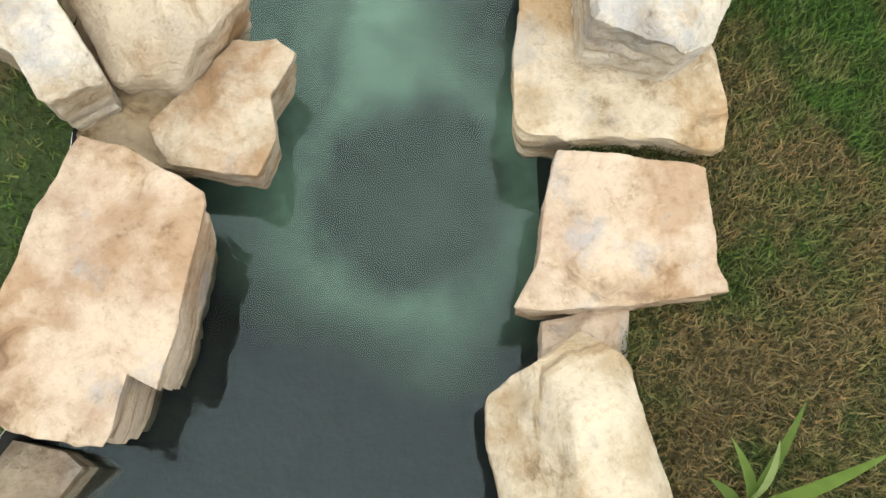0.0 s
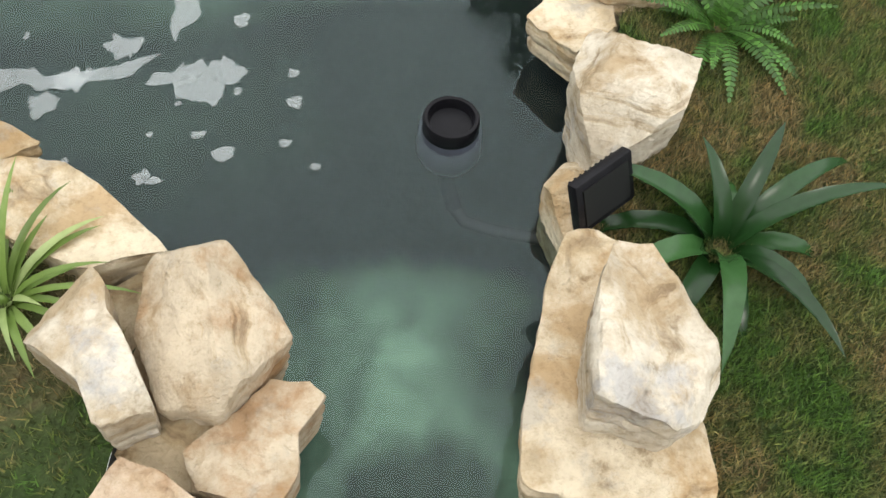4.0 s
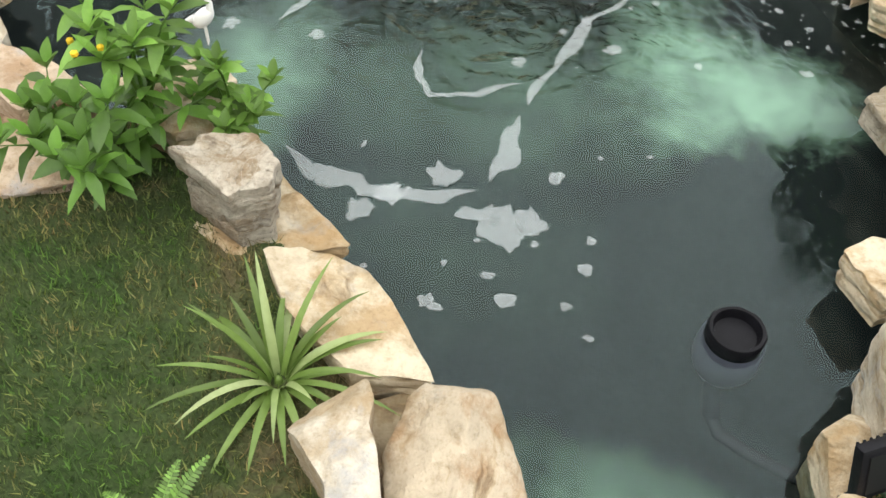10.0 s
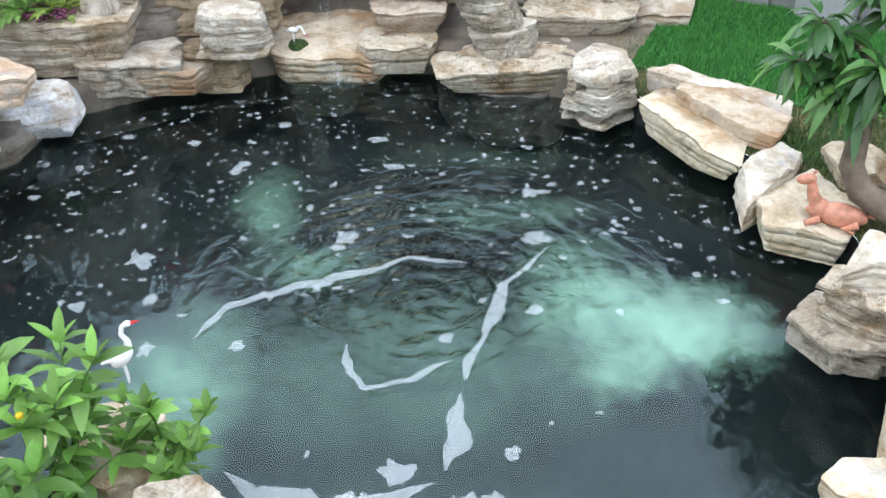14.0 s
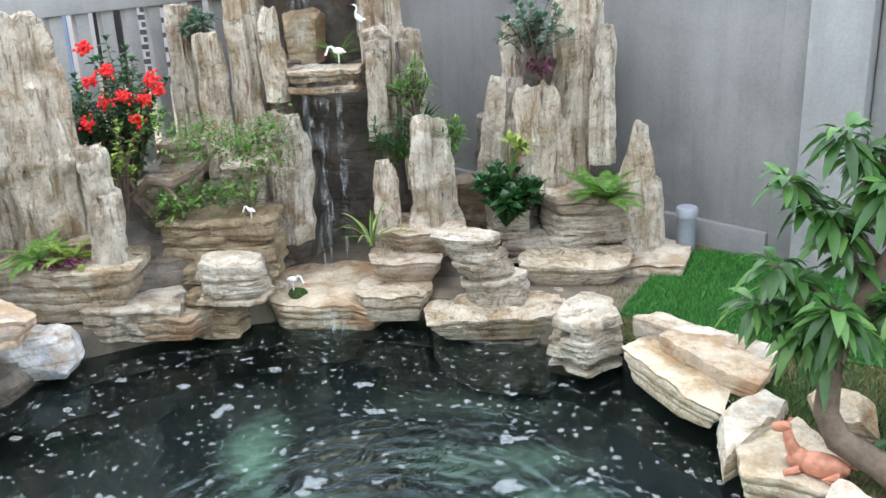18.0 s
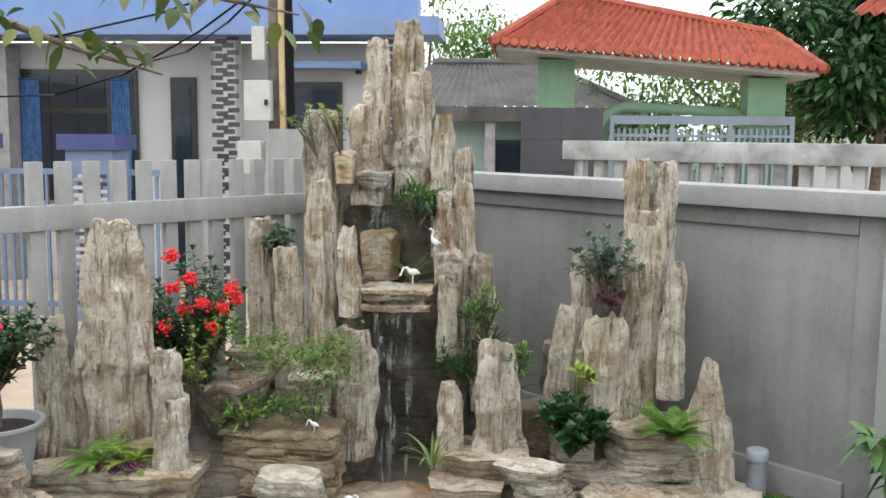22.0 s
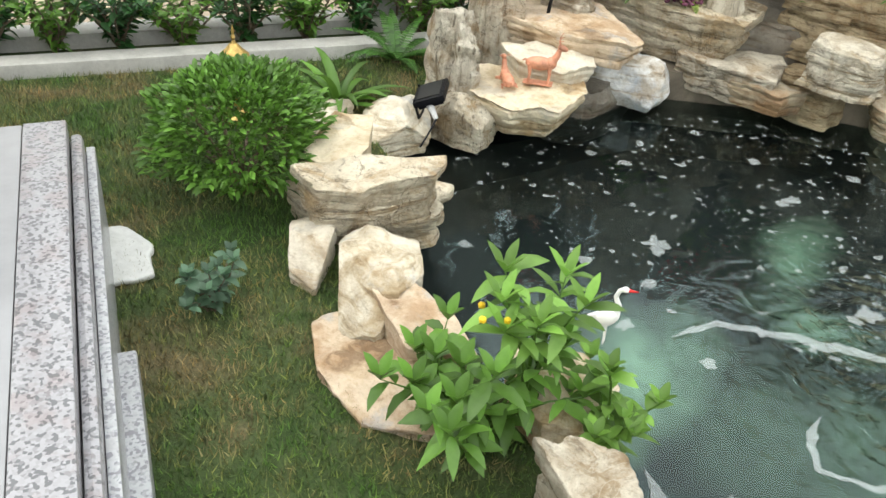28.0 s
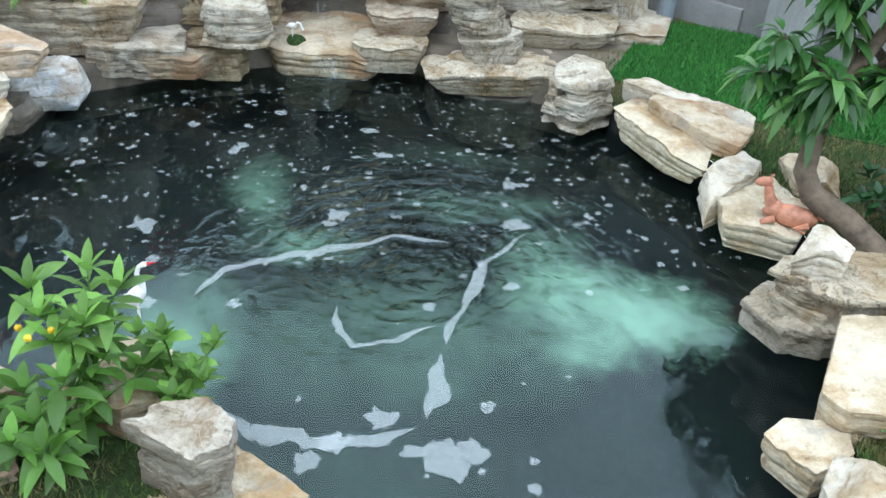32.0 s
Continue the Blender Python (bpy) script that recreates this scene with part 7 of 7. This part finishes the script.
for k in range(4):
    part("cable", tube_bm([(0.12 + 0.015 * k, -0.06, 1.9), (0.10 + 0.02 * k, -0.08, 3.0), (0.14 - 0.01 * k, -0.06, 4.6)], 0.012, 5), BLACK, pole)
part("cable", tube_bm([Vector((0, 0, 5.2)).lerp(Vector((9.0, 6.0, 4.2)), u) - Vector((0, 0, 0.35)) * math.sin(u * math.pi) for u in (0, 0.25, 0.5, 0.75, 1)], 0.02, 5), BLACK, pole)
plain_box("planter", (0.45, 0.4, 2.2), (0.55, -1.3, 0.0), FENCE, pole, "pale fence post")

# the tiled shed with a hipped roof
def roof_sheet(bm, a, b, c, d, waves, amp):
    """A tiled roof slope between its eave a-b and its ridge d-c."""
    a, b, c, d = map(Vector, (a, b, c, d))
    nrm = (b - a).cross(d - a).normalized()
    if nrm.z < 0:
        nrm = -nrm
    rows = []
    n = waves * 4
    for i in range(9):
        u = i / 8
        l, r = a.lerp(d, u), b.lerp(c, u)
        rows.append([bm.verts.new(l.lerp(r, j / n) + nrm * (amp * math.sin(j / 4 * math.tau) + amp * 0.7 * ((i * 1) % 2))) for j in range(n + 1)])
    for p, q in zip(rows, rows[1:]):
        for j in range(n):
            bm.faces.new((p[j], p[j + 1], q[j + 1], q[j]))


SHED_TILE = concrete_material("old_grey_roof_tile", (0.10, 0.095, 0.09), 0.4, 1.5)
AQUA = concrete_material("aqua_wall_paint", (0.30, 0.42, 0.38), 0.2, 1.0)
shed = thing("tiled_shed", (0.0, 20.0, 0.0), "low aqua building with an old grey tiled hip roof", "building")
plain_box("wall", (5.2, 0.25, 2.7), (0.1, 0.4, 0.0), AQUA, shed)
bm = bmesh.new()
roof_sheet(bm, (-3.0, -0.3, 2.78), (2.4, -0.3, 2.78), (0.5, 2.4, 3.85), (-2.0, 2.4, 3.85), 26, 0.025)
roof_sheet(bm, (2.4, -0.3, 2.78), (3.4, 5.0, 2.78), (0.5, 2.4, 3.85), (0.5, 2.4, 3.85), 18, 0.025)
part("roof", bm, SHED_TILE, shed, "old grey tiled hip roof")
part("ridge", tube_bm([(0.5, 2.4, 3.88), (1.5, 1.0, 3.32), (2.4, -0.3, 2.82)], 0.09, 8, tube_bm([(-2.0, 2.4, 3.88), (0.5, 2.4, 3.88)], 0.10, 8)), SHED_TILE, shed)
plain_box("eave_board", (5.4, 0.1, 0.3), (-0.3, -0.25, 2.48), SHED_TILE, shed)
for x in (-0.55, 0.2):
    plain_box("post", (0.22, 0.22, 2.5), (x, -0.1, 0.0), WHITEWASH if x > 0 else STONE_GREY, shed)
win = plain_box("window", (0.9, 0.08, 1.2), (-0.05, 0.26, 0.9), DARK, shed, "dark window with a reddish lintel")
plain_box("pane", (0.75, 0.02, 0.5), (-0.05, 0.21, 1.5), GLASS, win)
plain_box("pane", (0.75, 0.02, 0.45), (-0.05, 0.21, 0.95), GLASS, win)

# the neighbour's gateway with its red tiled canopy
GREEN_PAINT = concrete_material("pale_green_paint", (0.25, 0.42, 0.27), 0.12, 1.5)
RED_TILE = concrete_material("red_clay_tile", (0.36, 0.085, 0.048), 0.4, 6.0)
BLUEGREY = plain_material("blue_grey_gate_paint", (0.25, 0.31, 0.37), 0.5, 0, 0.1, 3)
gatehouse = thing("gatehouse", (2.0, 14.2, 0.0), "green gateway with a red clay-tiled canopy", "gateway")
slope = -0.085
for x in (-1.40, 1.55):
    plain_box("pillar", (0.52, 0.5, 3.15 + slope * x), (x, 0, 0.0), GREEN_PAINT, gatehouse)
bm = bmesh.new()
E0, E1 = Vector((-2.32, -0.85, 3.46)), Vector((2.15, -0.85, 3.10))
R0, R1 = Vector((-1.25, 0.35, 4.26)), Vector((1.76, 0.35, 3.68))
roof_sheet(bm, E0, E1, R1, R0, 34, 0.035)
roof_sheet(bm, (-2.32, 1.5, 3.46), E0, R0, R0, 14, 0.035)
part("roof", bm, RED_TILE, gatehouse, "red clay roof tiles in rows")
part("ridge", tube_bm([R0, R1], 0.08, 8, tube_bm([E0, R0], 0.07, 8, tube_bm([E1, R1], 0.07, 8))), RED_TILE, gatehouse, "red ridge tiles")
me = finish(lathe_bm([(0.0, -0.05), (0.05, -0.05), (0.058, 0.05), (0.0, 0.05)], 8), "eave_tile", RED_TILE, 30)
for k in range(35):
    o = new("eave_tile", me)
    o.parent = gatehouse
    p = E0.lerp(E1, (k + 0.5) / 35)
    o.matrix_local = pose(p.x, p.y - 0.02, p.z, 70, 0, 0)
bm = bmesh.new()
vs = [bm.verts.new(p) for p in ((-2.25, -0.8, 3.36), (2.08, -0.8, 3.0), (2.08, 1.4, 3.0), (-2.25, 1.4, 3.36), (-2.25, -0.8, 3.43), (2.08, -0.8, 3.07), (2.08, 1.4, 3.07), (-2.25, 1.4, 3.43))]
for f in ((0, 1, 2, 3), (7, 6, 5, 4), (0, 4, 5, 1), (1, 5, 6, 2), (2, 6, 7, 3), (3, 7, 4, 0)):
    bm.faces.new([vs[k] for k in f])
part("soffit", bm, KERB, gatehouse)
part("arch_bar", tube_bm([(-0.75, 0.1, 2.25), (-0.62, 0.1, 2.52), (-0.4, 0.1, 2.62), (1.2, 0.1, 2.54), (1.42, 0.1, 2.40), (1.5, 0.1, 2.2)], 0.075, 10), GREEN_PAINT, gatehouse)
leafgate = plain_box("gate_leaf", (2.55, 0.06, 0.12), (0.65, -0.3, 2.36), BLUEGREY, gatehouse, "blue-grey slatted gate leaf")
plain_box("gate_rail", (2.55, 0.06, 0.08), (0.65, -0.3, 1.95), BLUEGREY, leafgate)
plain_box("gate_rail", (2.55, 0.06, 0.04), (0.65, -0.3, 2.18), BLUEGREY, leafgate)
me = finish(box_bm((0.035, 0.03, 2.1), (0, 0, 0.2)), "slat", BLUEGREY, 0)
for k in range(32):
    o = new("slat", me)
    o.parent, o.location = leafgate, (-0.58 + 0.08 * k, -0.3, 0)
for x in (-0.6, 0.25, 1.05, 1.9):
    plain_box("gate_post", (0.06, 0.07, 2.2), (x, -0.3, 0.2), BLUEGREY, leafgate)
pier = thing("tiled_pier", (0.65, 13.0, 0.0), "gate pier clad in large dark grey tiles", "pier")
for i in range(3):
    for j in range(6):
        plain_box("tile", (0.535 if i < 2 else 0.0001, 0.3, 0.42), (-0.27 + 0.54 * min(i, 1), 0, 0.005 + 0.425 * j), TILE_DARK, pier) if i < 2 else None
plain_box("core", (1.06, 0.28, 2.55), (0, 0.01, 0.0), WHITEWASH, pier, "pale joints between the tiles")

bal = thing("balustrade", (0.5, 9.05, 0.0), "old whitewashed concrete balustrade of the neighbour", "balustrade")
way = Vector((2.6, -1.65, 0)).normalized()
bal.matrix_world = Matrix.Translation((0.64, 8.96, 0)) @ Matrix.Rotation(math.atan2(way.y, way.x), 4, "Z")
OLD_WHITE = concrete_material("old_whitewash", (0.40, 0.40, 0.385), 0.55, 2.6)
part("rail", box_bm((9.0, 0.2, 0.17), (4.4, 0, 1.96), 0.015), OLD_WHITE, bal)
part("base", box_bm((9.0, 0.18, 1.45), (4.4, 0, 0.0), 0.01), OLD_WHITE, bal)
me = finish(box_bm((0.09, 0.10, 0.515), (0, 0, 1.448), 0.006), "baluster", OLD_WHITE)
for k in range(44):
    o = new("baluster", me)
    o.parent, o.location = bal, (0.05 + 0.2 * k, 0, 0)

far_house = thing("yellow_house", (-9.2, 8.8, 0.0), "yellow rendered house beyond the lane", "house")
plain_box("wall", (3.0, 3.0, 3.0), (0.0, 0, 0.0), concrete_material("yellow_render", (0.62, 0.42, 0.15), 0.12, 0.8), far_house)
plain_box("plinth", (3.1, 3.1, 0.45), (0.0, 0, 0.0), KERB, far_house)
crate = thing("plastic_crate", (-5.35, 5.95, 0.19), "black plastic crate by a tree", "crate")
for z in (0.0, 0.09, 0.18):
    plain_box("side", (0.34, 0.26, 0.06), (0, 0, z), BLACK, crate)
plain_box("bag", (0.26, 0.2, 0.1), (0, 0, 0.242), WHITE, crate, "white bag", 0.03)
planter = thing("flower_planter", (-5.75, 5.15, 0.19), "pale planter of pink flowers beyond the fence", "planter")
plain_box("box", (0.3, 0.25, 0.28), (0, 0, 0.0), WHITEWASH, planter, "", 0.02)
part("flowers", dots_bm([(rnd.uniform(-0.14, 0.14), rnd.uniform(-0.1, 0.1), 0.3 + rnd.uniform(0, 0.06)) for _ in range(40)], 0.022), plain_material("pink_petal", (0.75, 0.45, 0.45), 0.7), planter)


def far_tree(at, height, spread, seed, material, leaf=0.22, count=1500, trunk=0.12):
    rnd = random.Random(seed)
    ob = thing("tree", at, "leafy green tree behind the houses", "tree", "trees in the distance")
    part("trunk", tube_bm([(0, 0, -0.2), (0.1, 0, height * 0.3), (0, 0.1, height * 0.6), (0.1, 0, height * 0.85)], [trunk, trunk * 0.8, trunk * 0.5, trunk * 0.2], 8), TRUNK, ob)
    bm = bmesh.new()
    clumps = [Vector((rnd.gauss(0, spread * 0.45), rnd.gauss(0, spread * 0.45), height * rnd.uniform(0.45, 1.0))) for _ in range(14)]
    for c in clumps[:7]:
        part("limb", tube_bm([(0, 0, height * 0.35), c * 0.6 + Vector((0, 0, height * 0.2)), c], [trunk * 0.5, trunk * 0.3, 0.01], 5), TRUNK, ob)
    for _ in range(count):
        c = rnd.choice(clumps)
        d = Vector((rnd.gauss(0, 1), rnd.gauss(0, 1), rnd.gauss(0, 0.8))) * spread * 0.24
        leaf_bm(bm, c + d, (d.x + rnd.gauss(0, 0.3), d.y, rnd.uniform(-0.6, 0.5)), leaf * rnd.uniform(0.6, 1.2), leaf * 0.42, 0.4, 0.15, rnd.uniform(-0.7, 0.7))
    tagged(part("leaves", bm, material, ob, smooth=60), kind="stuff")
    return ob


far_tree((6.2, 17.2, 0.1), 6.2, 1.7, 1, LEAF_DARK, 0.24, 9000)
far_tree((7.4, 18.6, 0.1), 6.6, 2.0, 2, LEAF_DARK, 0.24, 7000)
far_tree((4.4, 19.0, 0.1), 4.0, 1.8, 3, LEAF, 0.14, 4000)
far_tree((2.6, 21.0, 0.1), 3.8, 1.6, 4, LEAF, 0.14, 3500)
far_tree((6.2, 22.0, 0.1), 5.2, 2.0, 5, LEAF_YELLOW, 0.14, 3000)
far_tree((-0.6, 26.0, 0.1), 5.2, 1.6, 6, LEAF, 0.16, 3500)
far_tree((1.2, 27.0, 0.1), 4.6, 1.3, 7, LEAF, 0.16, 2500)
far_tree((-2.4, 25.0, 0.1), 5.6, 1.3, 8, LEAF, 0.16, 2500)
far_tree((9.6, 17.5, 0.1), 7.0, 2.4, 9, LEAF_DARK, 0.18, 6000)
far_tree((-5.9, 6.3, 0.1), 4.2, 0.9, 10, LEAF_GREY, 0.14, 500, 0.10)
far = thing("red_roof_house", (9.0, 27.0, 0.0), "distant house with a red tiled roof", "house")
plain_box("wall", (5.0, 3.0, 2.8), (0, 1.5, 0), WHITEWASH, far)
bm = bmesh.new()
roof_sheet(bm, (-2.8, -0.2, 2.8), (2.8, -0.2, 2.8), (2.8, 1.6, 4.3), (-2.8, 1.6, 4.3), 24, 0.04)
part("roof", bm, RED_TILE, far)
eave = thing("tiled_canopy", (4.6, 12.4, 0.0), "red clay-tiled canopy corner of the next gateway", "canopy")
bm = bmesh.new()
roof_sheet(bm, (-0.60, -0.4, 3.66), (2.2, -0.4, 3.54), (2.2, 0.5, 4.2), (0.3, 0.5, 4.3), 18, 0.035)
part("roof", bm, RED_TILE, eave)
plain_box("soffit", (1.9, 0.5, 0.06), (1.15, 0.35, 3.60), KERB, eave)
for x in (0.5, 1.9):
    plain_box("pillar", (0.4, 0.4, 3.60), (x, 0.35, 0.0), GREEN_PAINT, eave)
